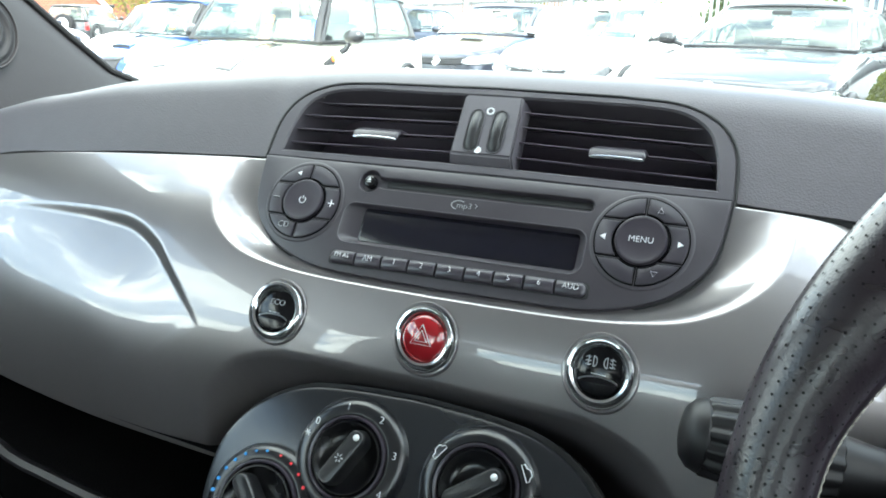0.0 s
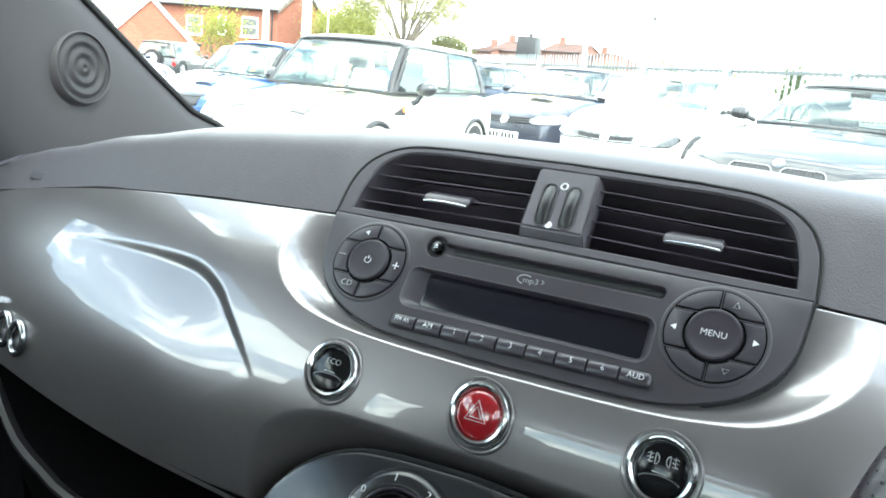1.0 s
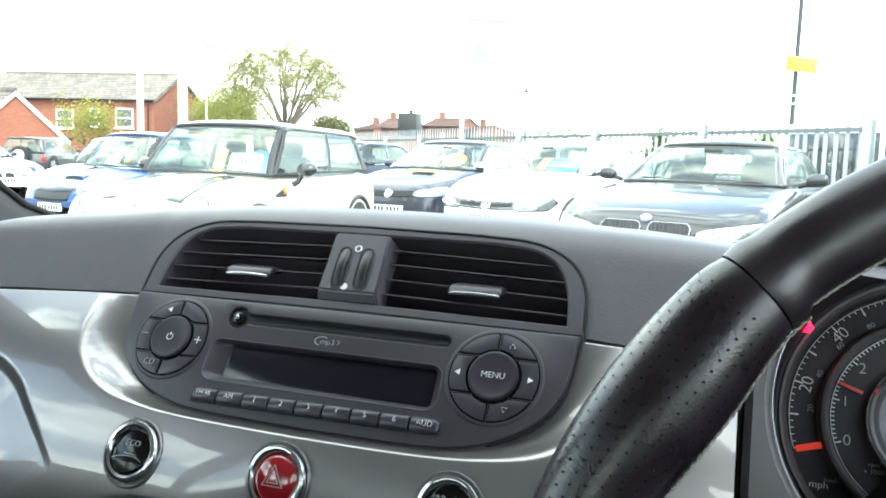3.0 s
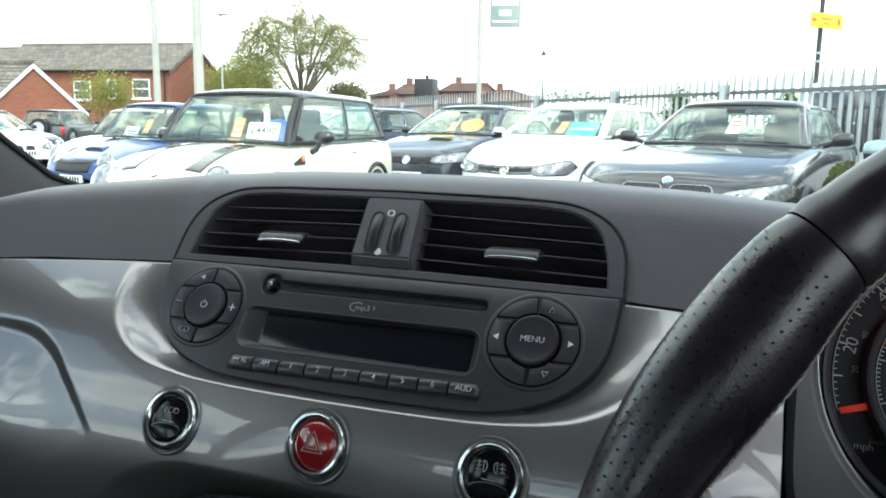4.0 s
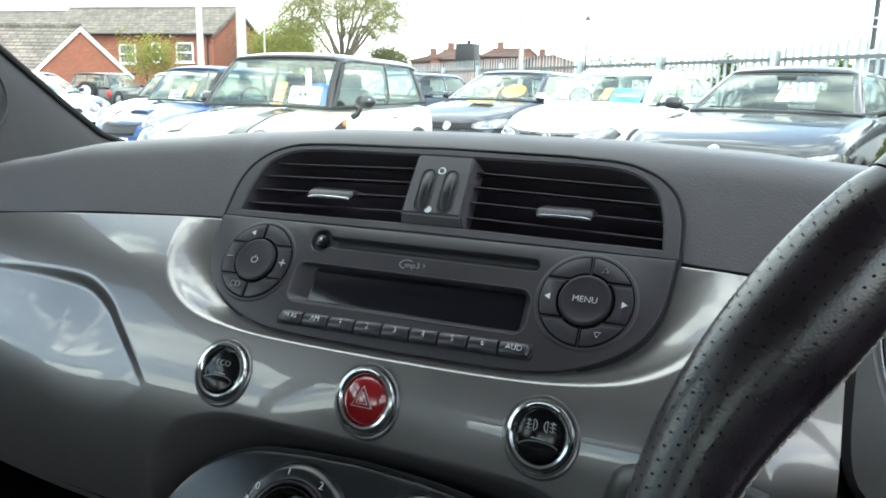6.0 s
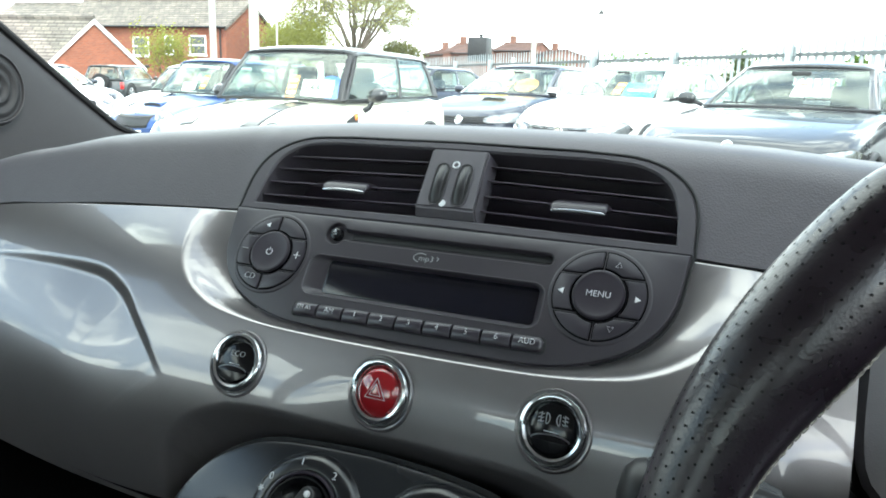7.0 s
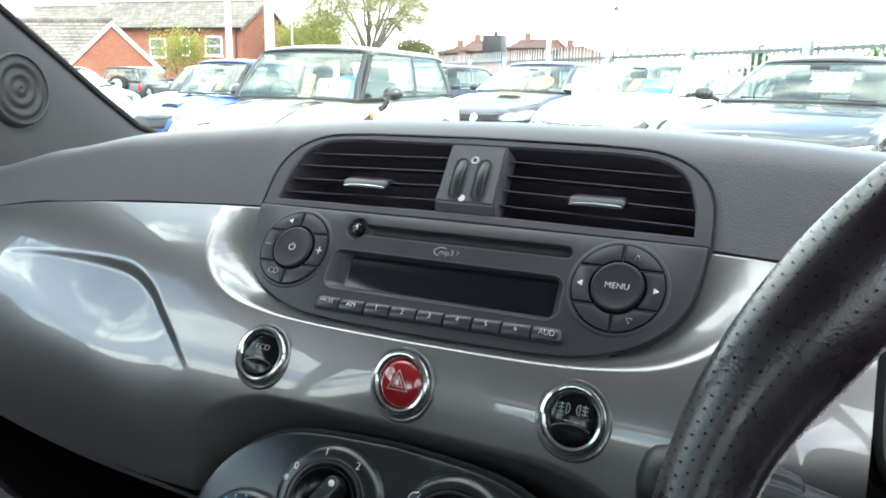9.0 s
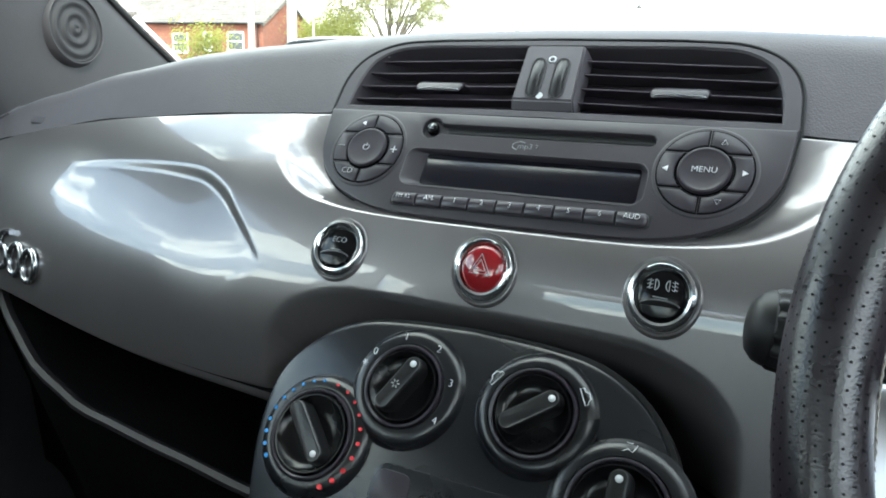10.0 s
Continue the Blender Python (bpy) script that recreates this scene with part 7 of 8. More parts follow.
# ---- palisade fence ----
fence = thing("palisade_fence", (0, 12.1, GROUND), "galvanised steel palisade fence with pointed pales", "fence")
FP = [Vector((-5.81 + 1.923 * i, 18.04 - 1.964 * i, GROUND)) for i in range(-9, 5)]
FD = Vector((1.923, -1.964, 0)).normalized()
FNRM = Vector((-FD.y, FD.x, 0)) * -1
TOPZ = 1.90


def pale_bm():
    bm = bmesh.new()
    prof = [(-0.034, 0.012), (-0.022, 0.0), (-0.010, 0.014), (0.010, 0.014), (0.022, 0.0), (0.034, 0.012)]
    rows = []
    for z, k in ((0.05, 1.0), (TOPZ - 0.24, 1.0), (TOPZ - 0.14, 0.72), (TOPZ, 0.10)):
        rows.append([Vector((x * k, d, z)) for x, d in prof])
    grid(bm, rows)
    return bm


for i, p in enumerate(FP):
    bm = bmesh.new()
    m = Matrix.Translation(p) @ Matrix(((FD.x, FNRM.x, 0, 0), (FD.y, FNRM.y, 0, 0), (0, 0, 1, 0), (0, 0, 0, 1)))
    for c, s in (((0, 0.05, 0.87), (0.10, 0.012, 1.74)), ((0, 0.15, 0.87), (0.10, 0.012, 1.74)), ((0, 0.10, 0.87), (0.010, 0.10, 1.74))):
        box(bm, c, s, 0.0, m)
    part("post", bm, M["galv"], fence, smooth=False)
for z in (0.45, 1.62):
    bm = bmesh.new()
    a, b = FP[0], FP[-1]
    grid(bm, [[q + FNRM * d + Vector((0, 0, z + k)) for d, k in ((0.02, 0.028), (0.026, 0.028), (0.026, -0.02), (0.07, -0.02), (0.07, -0.028), (0.02, -0.028))] for q in (a, b)], True)
    part("rail", bm, M["rail"], fence, smooth=False)
bm = pale_bm()
pale0 = part("pale", bm, M["galv"], fence, smooth=False, local=True)
pm = Matrix(((FD.x, FNRM.x, 0, 0), (FD.y, FNRM.y, 0, 0), (0, 0, 1, 0), (0, 0, 0, 1)))
total = (FP[-1] - FP[0]).length
count = int(total / 0.155)
rng = random.Random(4)
base = Vector((0, 12.1, GROUND))
for k in range(count):
    q = FP[0] + FD * (0.06 + 0.155 * k) - base
    ob = pale0 if k == 0 else new("pale", pale0.data)
    if k:
        ob.parent = fence
    ob.matrix_basis = Matrix.Translation(q + FNRM * 0.008 + Vector((0, 0, rng.uniform(-0.012, 0.012)))) @ pm @ pose(0, 0, 0, 0, rng.uniform(-0.6, 0.6), 0)


# ---- far fence along the back of the lot ----
def sight(px, py, dist):
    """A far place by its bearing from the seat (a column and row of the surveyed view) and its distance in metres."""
    yaw, pitch, f = radians(20.95), radians(-9.26), 1371.0
    u, v, r = px - 784, py - 441, radians(0.7)
    u, v = u * math.cos(r) + v * math.sin(r), v * math.cos(r) - u * math.sin(r)
    d = Vector((u / f, 1.0, -v / f))
    d = Euler((pitch, 0, yaw)).to_matrix() @ d
    k = dist / math.hypot(d.x, d.y)
    return Vector((0.206, -0.346, 1.082)) + d * k


# ---- houses ----
def gable_block(name, label, c, along, deep, length, width, eave, ridge, tiles, group="brick houses", overhang=0.3, barge=True, bricks=None):
    """A brick block: c its near right corner at the ground; along: the way of its front to the left; deep: the way back."""
    al, dp = Vector((*along, 0)).normalized(), Vector((*deep, 0)).normalized()
    hs = thing(name, (c[0], c[1], GROUND), label, "house", group)
    o = Vector((c[0], c[1], GROUND))
    P = lambda a, d, z: o + al * a + dp * d + Vector((0, 0, z))
    bm = bmesh.new()
    quad = lambda *pts: bm.faces.new([bm.verts.new(p) for p in pts])
    quad(P(0, 0, 0), P(length, 0, 0), P(length, 0, eave), P(0, 0, eave))
    quad(P(0, width, 0), P(length, width, 0), P(length, width, eave), P(0, width, eave))
    for a in (0, length):
        quad(P(a, 0, 0), P(a, width, 0), P(a, width, eave), P(a, width / 2, ridge), P(a, 0, eave))
    part("wall", bm, bricks or M["brick"], hs, smooth=False)
    # roof in overlapping courses
    n = 16
    for side, d0, d1 in ((0, -overhang, width / 2), (1, width + overhang, width / 2)):
        sl = (ridge - eave) / (width / 2)
        z0 = eave - sl * overhang
        bm = bmesh.new()
        bm.faces.new([bm.verts.new(p) for p in (P(-0.1, d0, z0), P(length + 0.1, d0, z0), P(length + 0.1, d1, ridge), P(-0.1, d1, ridge))])
        slope = part("roof_slope", bm, tiles, hs, smooth=False)
        for k in range(n):
            bm = bmesh.new()
            ta, tb = k / n, (k + 1.06) / n
            da, db = d0 + (d1 - d0) * ta, d0 + (d1 - d0) * min(1, tb)
            za, zb = z0 + (ridge - z0) * ta + 0.07, z0 + (ridge - z0) * min(1, tb) + 0.03
            a0, a1 = -0.15, length + 0.15
            vs = [P(a0, da, za), P(a1, da, za), P(a1, db, zb), P(a0, db, zb)]
            lo = [p - Vector((0, 0, 0.06)) for p in vs]
            V = [bm.verts.new(p) for p in vs + lo]
            for f in ((0, 1, 2, 3), (4, 5, 1, 0), (5, 6, 2, 1), (7, 4, 0, 3)):
                bm.faces.new([V[i] for i in f])
            part("course", bm, tiles, slope, smooth=False)
    bm = bmesh.new()
    tube(bm, [P(-0.15, width / 2, ridge + 0.05), P(length + 0.15, width / 2, ridge + 0.05)], 0.12, 8)
    part("ridge", bm, tiles, hs)
    if barge:
        for a in (-0.12, length + 0.12):
            for d0 in (-overhang, width + overhang):
                bm = bmesh.new()
                sl = (ridge - eave) / (width / 2)
                z0 = eave - sl * overhang
                p, q = P(a, d0, z0), P(a, width / 2, ridge)
                u = Vector((0, 0, 0.2))
                e = al * 0.04
                grid(bm, [[p - u + e, p + e, p - e, p - u - e], [q - u + e, q + e, q - e, q - u - e]], True)
                part("barge_board", bm, M["upvc"] if barge == "white" else M["tile"], hs, smooth=False)
    bm = bmesh.new()
    tube(bm, [P(-0.2, -overhang - 0.05, eave - 0.12), P(length + 0.2, -overhang - 0.05, eave - 0.12)], 0.07, 8)
    part("gutter", bm, M["trim_black"], hs)
    return hs, P


def house_window(hs, P, a, z, w, h):
    bm = bmesh.new()
    to = lambda x, v, d: P(a + x, -d, z + v)
    o = [(-w / 2, -h / 2), (w / 2, -h / 2), (w / 2, h / 2), (-w / 2, h / 2)]
    frame_plate(bm, o, offset(o, 0.10), -0.02, 0.05, -0.02, 0.01, to=to)
    fr = part("window", bm, M["upvc"], hs, smooth=False)
    for k in (0,):
        bm = bmesh.new()
        plate(bm, [(-w / 2, -0.05), (w / 2, -0.05), (w / 2, 0.05), (-w / 2, 0.05)], -0.02, 0.04, 0.005, to=to)
        part("transom", bm, M["upvc"], fr, smooth=False)
    for v0, v1 in ((-h / 2 + 0.08, -0.05), (0.05, h / 2 - 0.08)):
        bm = bmesh.new()
        plate(bm, [(-w / 2 + 0.08, v0), (w / 2 - 0.08, v0), (w / 2 - 0.08, v1), (-w / 2 + 0.08, v1)], -0.02, 0.02, 0.002, to=to)
        part("pane", bm, M["far_glass"], fr, smooth=False)
    bm = bmesh.new()
    plate(bm, [(-w / 2 - 0.08, -h / 2 - 0.09), (w / 2 + 0.08, -h / 2 - 0.09), (w / 2 + 0.08, -h / 2), (-w / 2 - 0.08, -h / 2)], -0.02, 0.10, 0.01, to=to)
    part("sill", bm, M["upvc"], fr, smooth=False)


c = sight(300, 122, 58)
l2 = sight(128, 128, 62)
bk = sight(384, 130, 63.3)
along, deep = (l2 - c).to_2d(), (bk - c).to_2d()
deep = Vector((-along.y, along.x)) if Vector((-along.y, along.x)).dot(deep) > 0 else Vector((along.y, -along.x))
WID = 7.4
h1, P1 = gable_block("brick_house", "two-storey red brick house with grey tiled roof", c, along, deep, 14.0, WID, c.z - GROUND, sight(340, 72, 61).z - GROUND - 0.25, M["tile"], barge=True)
an = along.normalized()
for px, py in ((146, 160), (250, 157)):
    w = sight(px, py, 60)
    d = (w - c).to_2d()
    # where the line of sight meets the front wall
    e = Vector((0.206, -0.346))
    v = (w.to_2d() - e).normalized()
    nrm = Vector((-an.y, an.x))
    s = (c.to_2d() - e).dot(nrm) / v.dot(nrm)
    hit = e + v * s
    a = (hit - c.to_2d()).dot(an)
    zz = 1.082 + (w.z - 1.082) * s / 60 - GROUND
    house_window(h1, P1, a, zz, 1.35, 1.35)
w = sight(198, 155, 60)
v = (w.to_2d() - e).normalized()
s = (c.to_2d() - e).dot(nrm) / v.dot(nrm)
house_window(h1, P1, (e + v * s - c.to_2d()).dot(an), zz, 0.7, 1.3)
bm = bmesh.new()
tube(bm, [P1(0.35, -0.15, 0), P1(0.35, -0.15, c.z - GROUND - 0.2)], 0.06, 8)
part("drain_pipe", bm, M["trim_black"], h1)
c2 = sight(118, 128, 63)
gable_block("brick_house", "brick house wing with a grey tiled roof", c2, along, deep, 14.0, WID + 3, c2.z - GROUND - 0.3, sight(120, 82, 67).z - GROUND, M["tile"], barge=False)
# near gabled building
ga, gr_, gl_ = sight(58, 112, 40), sight(141, 195, 40.5), sight(-30, 193, 39.5)
face = (gl_ - gr_).to_2d()
back = Vector((-face.y, face.x)) if Vector((-face.y, face.x)).y > 0 else Vector((face.y, -face.x))
back = back.normalized() + face.normalized() * 0.9
gable_block("brick_garage", "low red brick building with a white-edged gable", gr_, back, face, 12.0, face.length, gr_.z - GROUND + 0.1, ga.z - GROUND, M["tile"], barge="white", overhang=0.25)
# far red houses on the skyline
far = [(655, 690, 168, 160), (690, 742, 165, 150), (778, 842, 160, 148), (842, 868, 168, 160)]
for px0, px1, pe, pr in far:
    a_, b_ = sight(px1, pe, 95), sight(px0, pe, 97)
    al = (b_ - a_).to_2d()
    dp = Vector((-al.y, al.x)) if Vector((-al.y, al.x)).y > 0 else Vector((al.y, -al.x))
    hf, Pf = gable_block("far_house", "distant red brick house with red tiled roof", a_, al, dp, al.length, 7.0, a_.z - GROUND, sight(px1, pr, 98).z - GROUND, M["tile_red"], group="distant houses", barge=False, bricks=M["brick_far"])
    bm = bmesh.new()
    box(bm, Pf(al.length * 0.8, 3.5, sight(px1, pr, 98).z - GROUND + 0.4), (0.65, 0.65, 1.0), 0.0)
    part("chimney", bm, M["brick_far"], hf, smooth=False)
tank = thing("roof_tank", (*sight(753, 160, 70).to_2d(), GROUND), "black box-shaped structure above the rooftops", "tank")
bm = bmesh.new()
p = sight(754, 160, 70)
box(bm, (p.x, p.y, p.z), (1.75, 1.4, 2.0), 0.04)
part("tank_body", bm, M["pole_dark"], tank)
bm = bmesh.new()
tube(bm, [(p.x + 0.1, p.y, p.z + 0.9), (p.x + 0.1, p.y, p.z + 1.3)], [0.12, 0.2], 8)
part("tank_cap", bm, M["pole_dark"], tank)
bm = bmesh.new()
box(bm, (p.x, p.y, (p.z - 1.0 + GROUND) / 2), (1.2, 1.0, p.z - 1.0 - GROUND), 0.0)
part("support", bm, M["brick"], tank)


# ---- poles, lamps, signs ----
def pole(name, label, px, dist, r0, r1, top, material, lean=0.0, category="pole"):
    g_ = sight(px, 217, dist)
    th = thing(name, (g_.x, g_.y, GROUND), label, category)
    bm = bmesh.new()
    tube(bm, [(g_.x, g_.y, GROUND + top * t) for t in steps(0, 1, 6)], [r0 + (r1 - r0) * t for t in steps(0, 1, 6)], 14)
    part("shaft", bm, material, th)
    bm = bmesh.new()
    tube(bm, [(g_.x, g_.y, GROUND), (g_.x, g_.y, GROUND + 0.12)], r0 * 1.35, 14)
    part("base_collar", bm, material, th)
    return th, g_


pole("lamp_column", "tall pale grey steel lamp column", 281, 27, 0.12, 0.07, 9.0, M["pole"], category="lamp post")
pole("lamp_column", "thick pale grey steel lamp column", 355, 21, 0.13, 0.095, 9.0, M["pole"], category="lamp post")
th, q = pole("street_lamp", "slim grey street lamp with a flat head", 396, 44, 0.06, 0.04, 6.6, M["pole"], category="street lamp")
bm = bmesh.new()
box(bm, (q.x + 0.12, q.y, GROUND + 6.65), (0.55, 0.28, 0.14), 0.04)
part("lamp_head", bm, M["pole"], th)
th, q = pole("street_lamp", "slim dark street lamp with a pointed lantern", 958, 40, 0.05, 0.035, 4.2, M["pole_dark"], category="street lamp")
bm = bmesh.new()
tube(bm, [(q.x, q.y, GROUND + z) for z in (4.52, 4.55, 4.68, 4.74, 4.84)], [0.15, 0.15, 0.07, 0.03, 0.008], 12)
part("lantern_cap", bm, M["pole_dark"], th)
bm = bmesh.new()
tube(bm, [(q.x, q.y, GROUND + z) for z in (4.19, 4.22, 4.52)], [0.04, 0.07, 0.12], 12)
part("lantern_glass", bm, M["upvc"], th)
th, q = pole("short_post", "short white post by the far fence", 812, 34, 0.06, 0.06, 2.2, M["upvc"])
sp, q = pole("sign_post", "pale steel sign post with a grey-green board", 846, 18, 0.055, 0.055, 6.5, M["pole"], category="sign")
r_ = (sight(920, 30, 18) - sight(868, 30, 18)).normalized()
ctr = sight(894, 10, 18)
bm = bmesh.new()
to = lambda a, b, w=0.0: ctr + r_ * a + Vector((0, 0, b)) + Vector((r_.y, -r_.x, 0)) * w
plate(bm, rrect(0, 0, 0.34, 0.47, 0.02, 3), -0.02, 0.02, 0.005, to=to, back=True)
bd = part("sign_board", bm, M["sign_grey"], sp, "grey-green board with pale bars")
for b0, hw_, hh_ in ((0.06, 0.29, 0.062), (-0.16, 0.135, 0.062), (-0.345, 0.28, 0.022)):
    bm = bmesh.new()
    plate(bm, rrect(0, b0, hw_, hh_, 0.01, 2), 0.018, 0.026, 0.002, to=to)
    part("print_bar", bm, M["card_white"], bd)
for b0 in (-0.50, 0.50):
    bm = bmesh.new()
    tube(bm, [to(-0.62, b0), to(0.36, b0 - 0.01)], 0.014, 8)
    part("hanging_rail", bm, M["pole_dark"], sp)
yp, q = pole("yellow_sign_post", "dark steel post with a yellow arrow sign", 1437, 13.0, 0.034, 0.034, 6.5, M["pole_dark"], category="sign")
ctr = sight(1462, 37, 12.9)
r_ = (sight(1492, 37, 13) - sight(1433, 37, 13)).normalized()
bm = bmesh.new()
to = lambda a, b, w=0.0: ctr + r_ * a + Vector((0, 0, b - 0.12 * a)) + Vector((r_.y, -r_.x, 0)) * w
plate(bm, rrect(0, 0, 0.215, 0.105, 0.015, 3), -0.012, 0.012, 0.004, to=to, back=True)
bd = part("sign_board", bm, M["yellow"], yp, "bright yellow board with an arrow and bars")
for x0, b0, hw_, hh_ in ((0.0, 0.028, 0.085, 0.009), (0.0, -0.042, 0.038, 0.009), (0.165, 0.0, 0.014, 0.045)):
    bm = bmesh.new()
    plate(bm, rrect(x0, b0, hw_, hh_, 0.006, 2), 0.010, 0.016, 0.002, to=to)
    part("print_bar", bm, M["card_red"], bd)
bm = bmesh.new()
plate(bm, [(-0.195, 0.0), (-0.15, -0.034), (-0.15, -0.010), (-0.12, -0.010), (-0.12, 0.010), (-0.15, 0.010), (-0.15, 0.034)], 0.010, 0.016, 0.002, to=to)
part("arrow", bm, M["card_red"], bd)
for k in (0, 1):
    bm = bmesh.new()
    z = 2.15 - 0.12 * k
    tube(bm, [(q.x, q.y, z), (q.x, q.y, z + 0.03)], 0.052, 12)
    part("band", bm, M["galv"], yp)


# ---- trees ----
def tree(name, label, base_at, height, spread, trunk_r, material, seed, leaves=2600, leaf=0.16, start=0.28, levels=4, limbs=7, droop=0.0, clump=0.55, group="trees", rise=1.0):
    rg = random.Random(seed)
    o = Vector((base_at[0], base_at[1], GROUND))
    t_ = thing(name, tuple(o), label, "tree", group)
    bm = bmesh.new()
    tips = []

    def grow(p, d, ln, r, lv):
        pts, rr = [p.copy()], [r]
        seg = 4
        for i in range(seg):
            d = (d + Vector((rg.gauss(0, 0.16), rg.gauss(0, 0.16), rg.gauss(0.05 - droop, 0.10)))).normalized()
            p = p + d * (ln / seg)
            pts.append(p.copy())
            rr.append(r * (1 - 0.55 * (i + 1) / seg))
            if lv >= 2:
                tips.append(p.copy())
        tube(bm, pts, rr, 6 if lv < 2 else 3, ends=False)
        if lv < levels:
            k = limbs if lv == 0 else rg.randint(3, 4)
            for i in range(k):
                f = rg.uniform(start, 1.0) if lv == 0 else rg.uniform(0.35, 1.0)
                j = min(seg - 1, int(f * seg))
                q = pts[j].lerp(pts[j + 1], f * seg - j) if j + 1 <= seg else pts[-1]
                a = 2 * math.pi * (i + rg.random()) / k
                up = rg.uniform(0.35, 1.0) * rise
                side = Vector((math.cos(a), math.sin(a), up * 0.9)).normalized()
                nd = (d * 0.45 + side * (0.9 if lv == 0 else 0.75)).normalized()
                grow(q, nd, ln * (spread * (1.25 - 0.45 * f) if lv == 0 else rg.uniform(0.52, 0.75)), rr[j] * rg.uniform(0.42, 0.62), lv + 1)

    grow(o, Vector((0, 0, 1)), height * 0.62, trunk_r, 0)
    part("trunk", bm, M["bark"], t_, "grey-brown trunk and bare limbs", angle=80)
    vsx, fsx = [], []
    for i in range(leaves):
        c_ = rg.choice(tips) + Vector((rg.gauss(0, clump), rg.gauss(0, clump), rg.gauss(0, clump * 0.8)))
        n_ = Vector((rg.gauss(0, 1), rg.gauss(0, 1), rg.gauss(0.4, 1))).normalized()
        a_ = n_.orthogonal().normalized()
        b_ = n_.cross(a_)
        s = leaf * rg.uniform(0.5, 1.3)
        k = len(vsx)
        vsx += [c_ - a_ * s, c_ + b_ * s * 0.55, c_ + a_ * s, c_ - b_ * s * 0.55]
        fsx.append((k, k + 1, k + 2, k + 3))
    me = bpy.data.meshes.new("crown")
    me.from_pydata([tuple(p - o) for p in vsx], [], fsx)
    me.materials.append(material)
    cr = new("crown", me)
    cr.parent = t_
    return t_


def dome_tree(name, label, at, reach, top, seed, material):
    """A broad tree: limbs fanning from a low fork into a wide dome of fine twigs and young leaves."""
    rg = random.Random(seed)
    o = Vector((at[0], at[1], GROUND))
    t_ = thing(name, tuple(o), label, "tree", "trees")
    bm = bmesh.new()
    fork, mid = o + Vector((0, 0, top * 0.24)), o + Vector((0, 0, top * 0.50))
    tube(bm, [o, o + Vector((0.05, 0, top * 0.12)), fork], [0.38, 0.32, 0.30], 10)
    joints = []

    def limb(p, q, r0, r1, lift, n=10):
        pts, c_ = [], (p + q) / 2 + Vector((rg.gauss(0, 0.25), rg.gauss(0, 0.25), lift))
        for i in range(n + 1):
            t = i / n
            pts.append(p * (1 - t) ** 2 + c_ * 2 * t * (1 - t) + q * t * t + Vector((rg.gauss(0, 0.04), rg.gauss(0, 0.04), rg.gauss(0, 0.04))))
        pts[0] = p
        tube(bm, pts, [r0 + (r1 - r0) * i / n for i in range(n + 1)], 6 if r0 > 0.05 else 4, ends=False)
        return pts

    def dome(k):
        a, e = rg.uniform(0, 2 * math.pi), math.asin(rg.uniform(-0.12, 1.0))
        u = noise.noise(Vector((math.cos(a) * 1.5, math.sin(a) * 1.5, e * 2 + seed)))
        return mid + Vector((reach * math.cos(e) * math.cos(a), reach * math.cos(e) * math.sin(a), top * 0.50 * math.sin(e))) * (k * (1 + 0.22 * u))

    for i in range(13):
        a, e = 2 * math.pi * (i + rg.uniform(-0.3, 0.3)) / 13 * 1.6, radians(rg.uniform(12, 82))
        q = mid + Vector((reach * 0.74 * math.cos(e) * math.cos(a), reach * 0.74 * math.cos(e) * math.sin(a), top * 0.38 * math.sin(e)))
        joints += limb(fork + Vector((0, 0, rg.uniform(-0.3, 0.2))), q, 0.13, 0.04, 0.7)[3:]
    second = []
    for i in range(110):
        q = dome(rg.uniform(0.70, 0.97))
        j = min(rg.sample(joints, 40), key=lambda p: (p - q).length)
        second += limb(j, q, 0.045, 0.016, 0.25, 7)[2:]
    tips = []
    for i in range(1500):
        q = dome(rg.uniform(0.55, 1.06))
        j = min(rg.sample(second, 60), key=lambda p: (p - q).length)
        if (j - q).length > 1.6:
            q = j + (q - j).normalized() * 1.6
        tips += limb(j, q, 0.016, 0.007, 0.08, 4)[1:]
    part("trunk", bm, M["bark"], t_, "grey-brown trunk and fanning limbs", angle=80)
    vsx, fsx = [], []
    for i in range(42000):
        c_ = rg.choice(tips) + Vector((rg.gauss(0, 0.16), rg.gauss(0, 0.16), rg.gauss(0, 0.14)))
        n_ = Vector((rg.gauss(0, 1), rg.gauss(0, 1), rg.gauss(0.4, 1))).normalized()
        a_ = n_.orthogonal().normalized()
        b_ = n_.cross(a_)
        sz = 0.046 * rg.uniform(0.5, 1.4)
        k = len(vsx)
        vsx += [c_ - a_ * sz, c_ + b_ * sz * 0.55, c_ + a_ * sz, c_ - b_ * sz * 0.55]
        fsx.append((k, k + 1, k + 2, k + 3))
    me = bpy.data.meshes.new("crown")
    me.from_pydata([tuple(v - o) for v in vsx], [], fsx)
    me.materials.append(material)
    cr = new("crown", me)
    cr.parent = t_


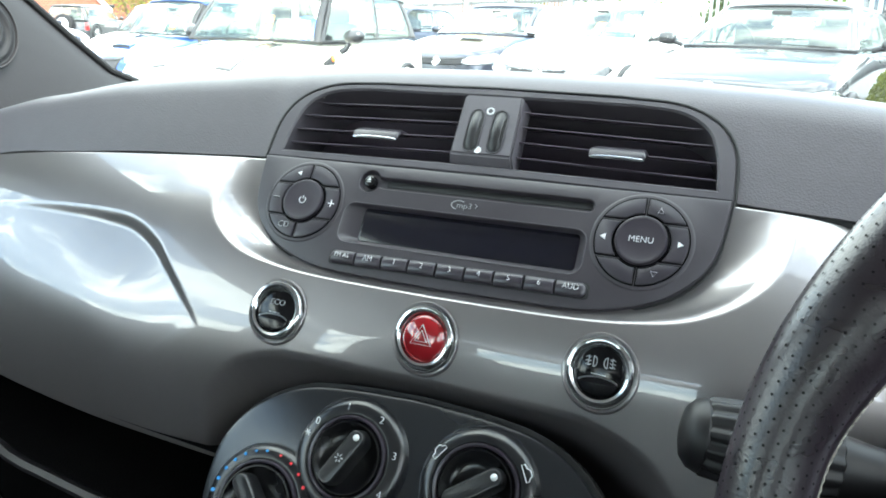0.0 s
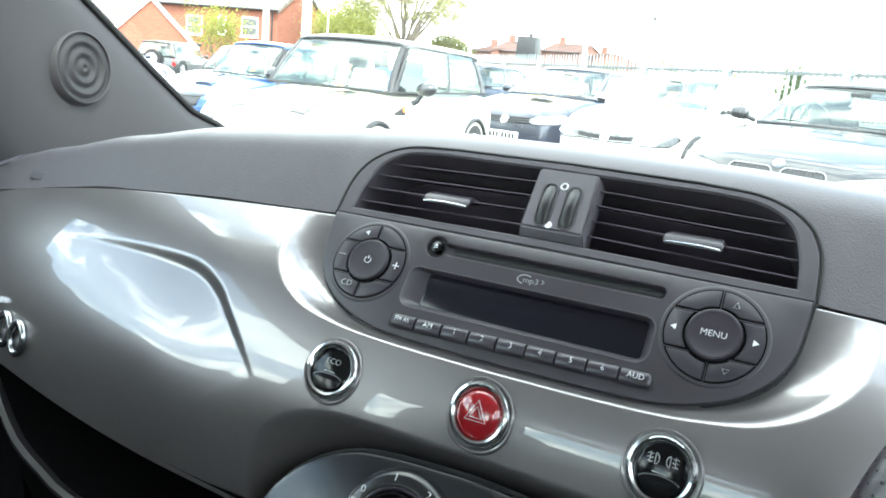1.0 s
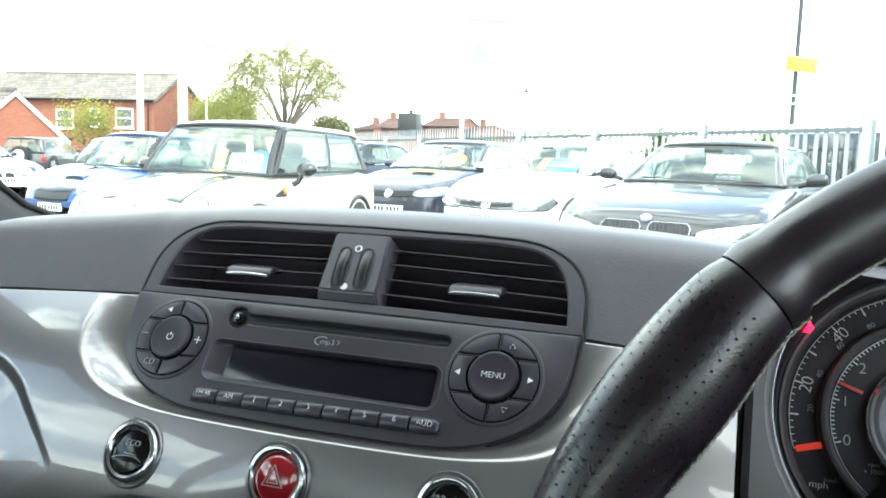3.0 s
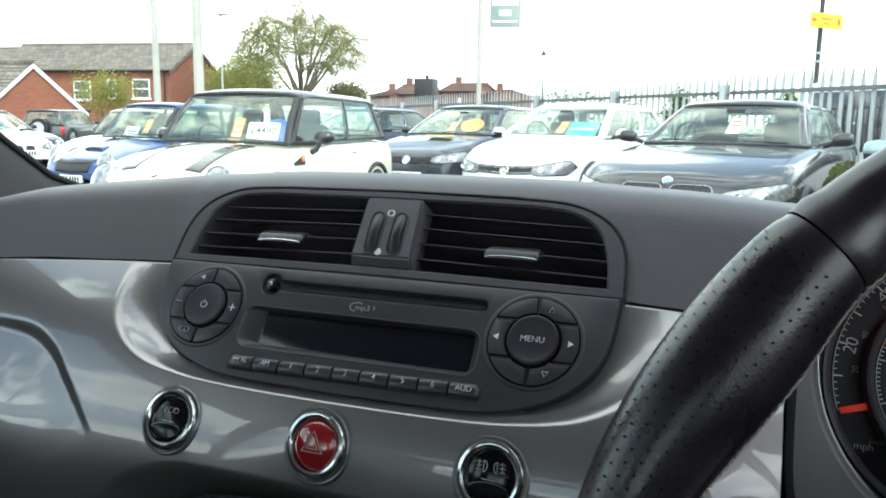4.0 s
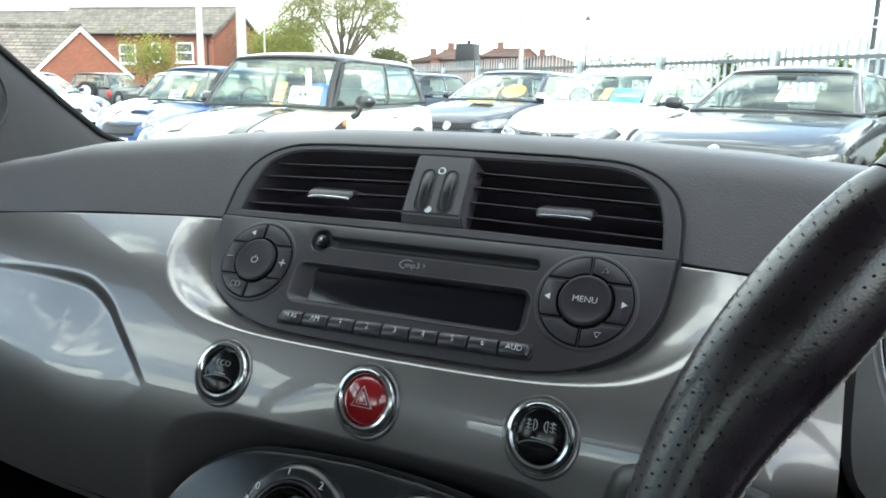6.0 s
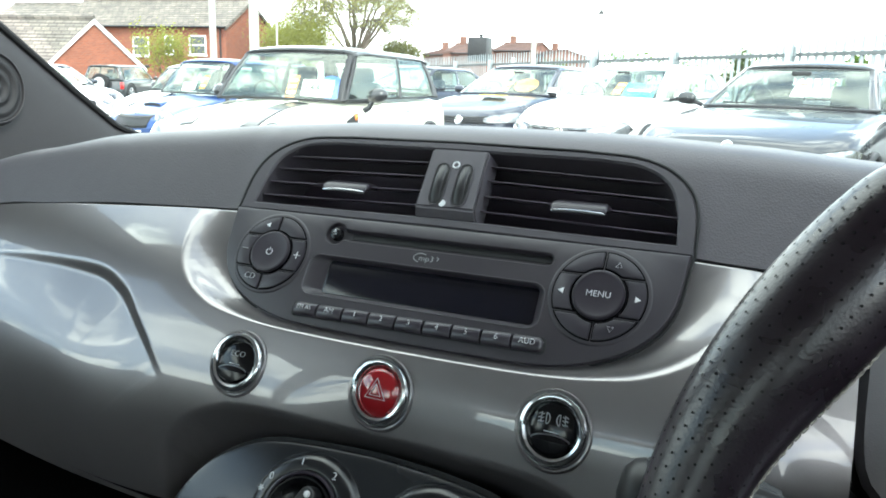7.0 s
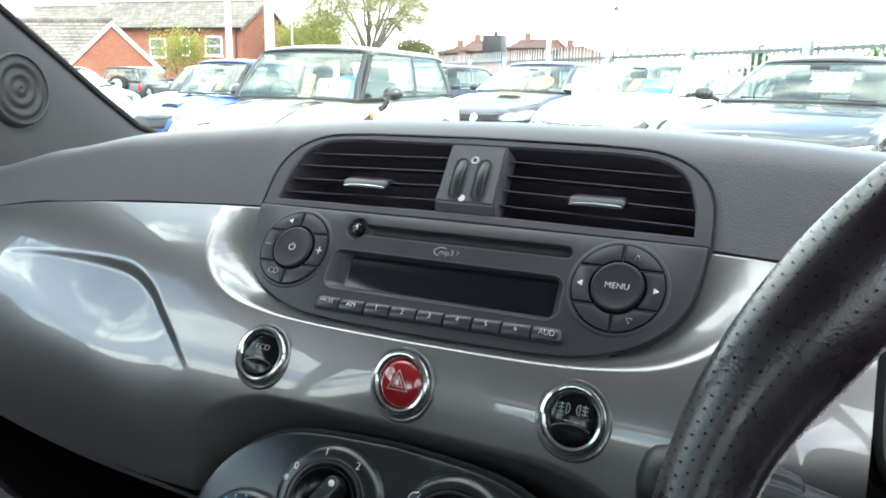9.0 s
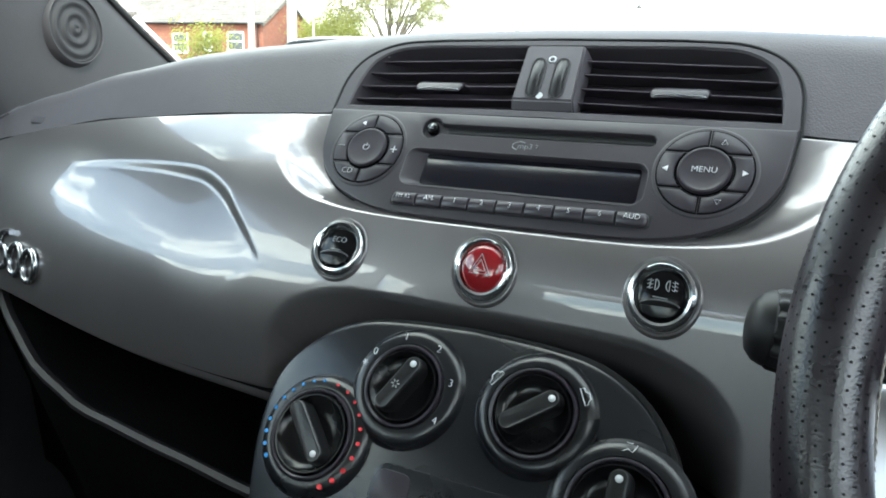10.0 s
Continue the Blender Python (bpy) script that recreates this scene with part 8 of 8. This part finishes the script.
dome_tree("big_tree", "large half-leafed spring tree with bare spreading limbs", sight(533, 200, 60), 5.7, 9.9, 11, M["leaf_spring"])
p = sight(447, 200, 58)
tree("leafy_tree", "bushy light green tree beside the houses", p, 4.6, 0.75, 0.2, M["leaf_spring"], 5, leaves=24000, leaf=0.085, start=0.1, limbs=9, levels=3, clump=0.75)
p = sight(612, 200, 62)
tree("leafy_tree", "dull olive green tree beyond the parked cars", p, 3.9, 0.55, 0.2, M["leaf_olive"], 6, leaves=8000, leaf=0.10, start=0.1, limbs=8, levels=3, clump=0.5)
p = sight(190, 200, 46)
tree("young_tree", "sparse young tree with yellow-green leaves", p, 2.0, 1.45, 0.05, M["leaf_spring"], 7, leaves=2600, leaf=0.080, start=0.02, limbs=9, levels=3, clump=0.35)
for px, ht, wd, sd in ((1010, 3.9, 0.6, 21), (1192, 4.7, 0.30, 22), (1374, 5.0, 0.30, 23), (1240, 3.0, 0.8, 24), (1100, 2.8, 0.8, 25), (880, 4.0, 0.6, 26), (905, 3.9, 0.6, 27), (860, 4.1, 0.35, 28), (1420, 3.0, 0.8, 29)):
    p = sight(px, 200, 34 if px > 950 else 75)
    tree("far_tree", "green tree rising behind the fence", p, ht * 0.62 if px > 950 else ht * 0.8, wd, 0.14, M["leaf_green"] if sd % 2 else M["leaf_dark"], sd, leaves=1100, leaf=0.09, start=0.3, limbs=7, levels=3, clump=0.22)


# ---- hedge by the black car, van behind the fence ----
def hedge(at, sx, sy, h, seed, n):
    rg = random.Random(seed)
    t_ = thing("hedge", (at[0], at[1], GROUND), "low green clipped hedge beside the black car", "hedge")
    vsx, fsx = [], []
    for i in range(n):
        a, r = rg.random() * 2 * math.pi, rg.random() ** 0.4
        z = rg.random() ** 0.6
        k = 1 - 0.35 * z ** 3
        c_ = Vector((sx * r * math.cos(a) * k, sy * r * math.sin(a) * k, h * z * (0.86 + 0.14 * noise.noise(Vector((a * 2, r * 3, seed))))))
        n_ = Vector((rg.gauss(0, 1), rg.gauss(0, 1), rg.gauss(0.5, 1))).normalized()
        a_ = n_.orthogonal().normalized()
        b_ = n_.cross(a_)
        s = 0.035 * rg.uniform(0.6, 1.4)
        q = len(vsx)
        vsx += [c_ - a_ * s, c_ + b_ * s * 0.6, c_ + a_ * s, c_ - b_ * s * 0.6]
        fsx.append((q, q + 1, q + 2, q + 3))
    me = bpy.data.meshes.new("foliage")
    me.from_pydata([tuple(v) for v in vsx], [], fsx)
    me.materials.append(M["leaf_hedge"])
    ob = new("foliage", me)
    ob.parent = t_


hedge((1.02, 5.6), 0.34, 0.9, 0.96, 3, 13000)
van = thing("parked_van", (3.4, 11.6, GROUND), "pale grey van with long dark windows behind the fence", "van", rz=45)
bm = bmesh.new()
box(bm, (0, 0, 1.03), (2.0, 5.2, 1.56), 0.16)
part("body", bm, P_WHITE, van, local=True, angle=30)
for k in range(3):
    for sx in (-1, 1):
        bm = bmesh.new()
        box(bm, (sx * 1.0, -1.6 + 1.55 * k, 1.22), (0.03, 1.46, 0.84), 0.01)
        part("window", bm, M["far_glass"], van, local=True)
for yy in (-1.7, 1.7):
    for sx in (-1, 1):
        bm = bmesh.new()
        to = lambda a, b, w: Vector((sx * (0.92 + w), yy + a, 0.34 + b))
        lathe(bm, [(0.2, 0.08), (0.32, 0.09), (0.34, 0.05), (0.34, -0.1)], to=to, seg=24)
        part("wheel", bm, M["tyre"], van, local=True)
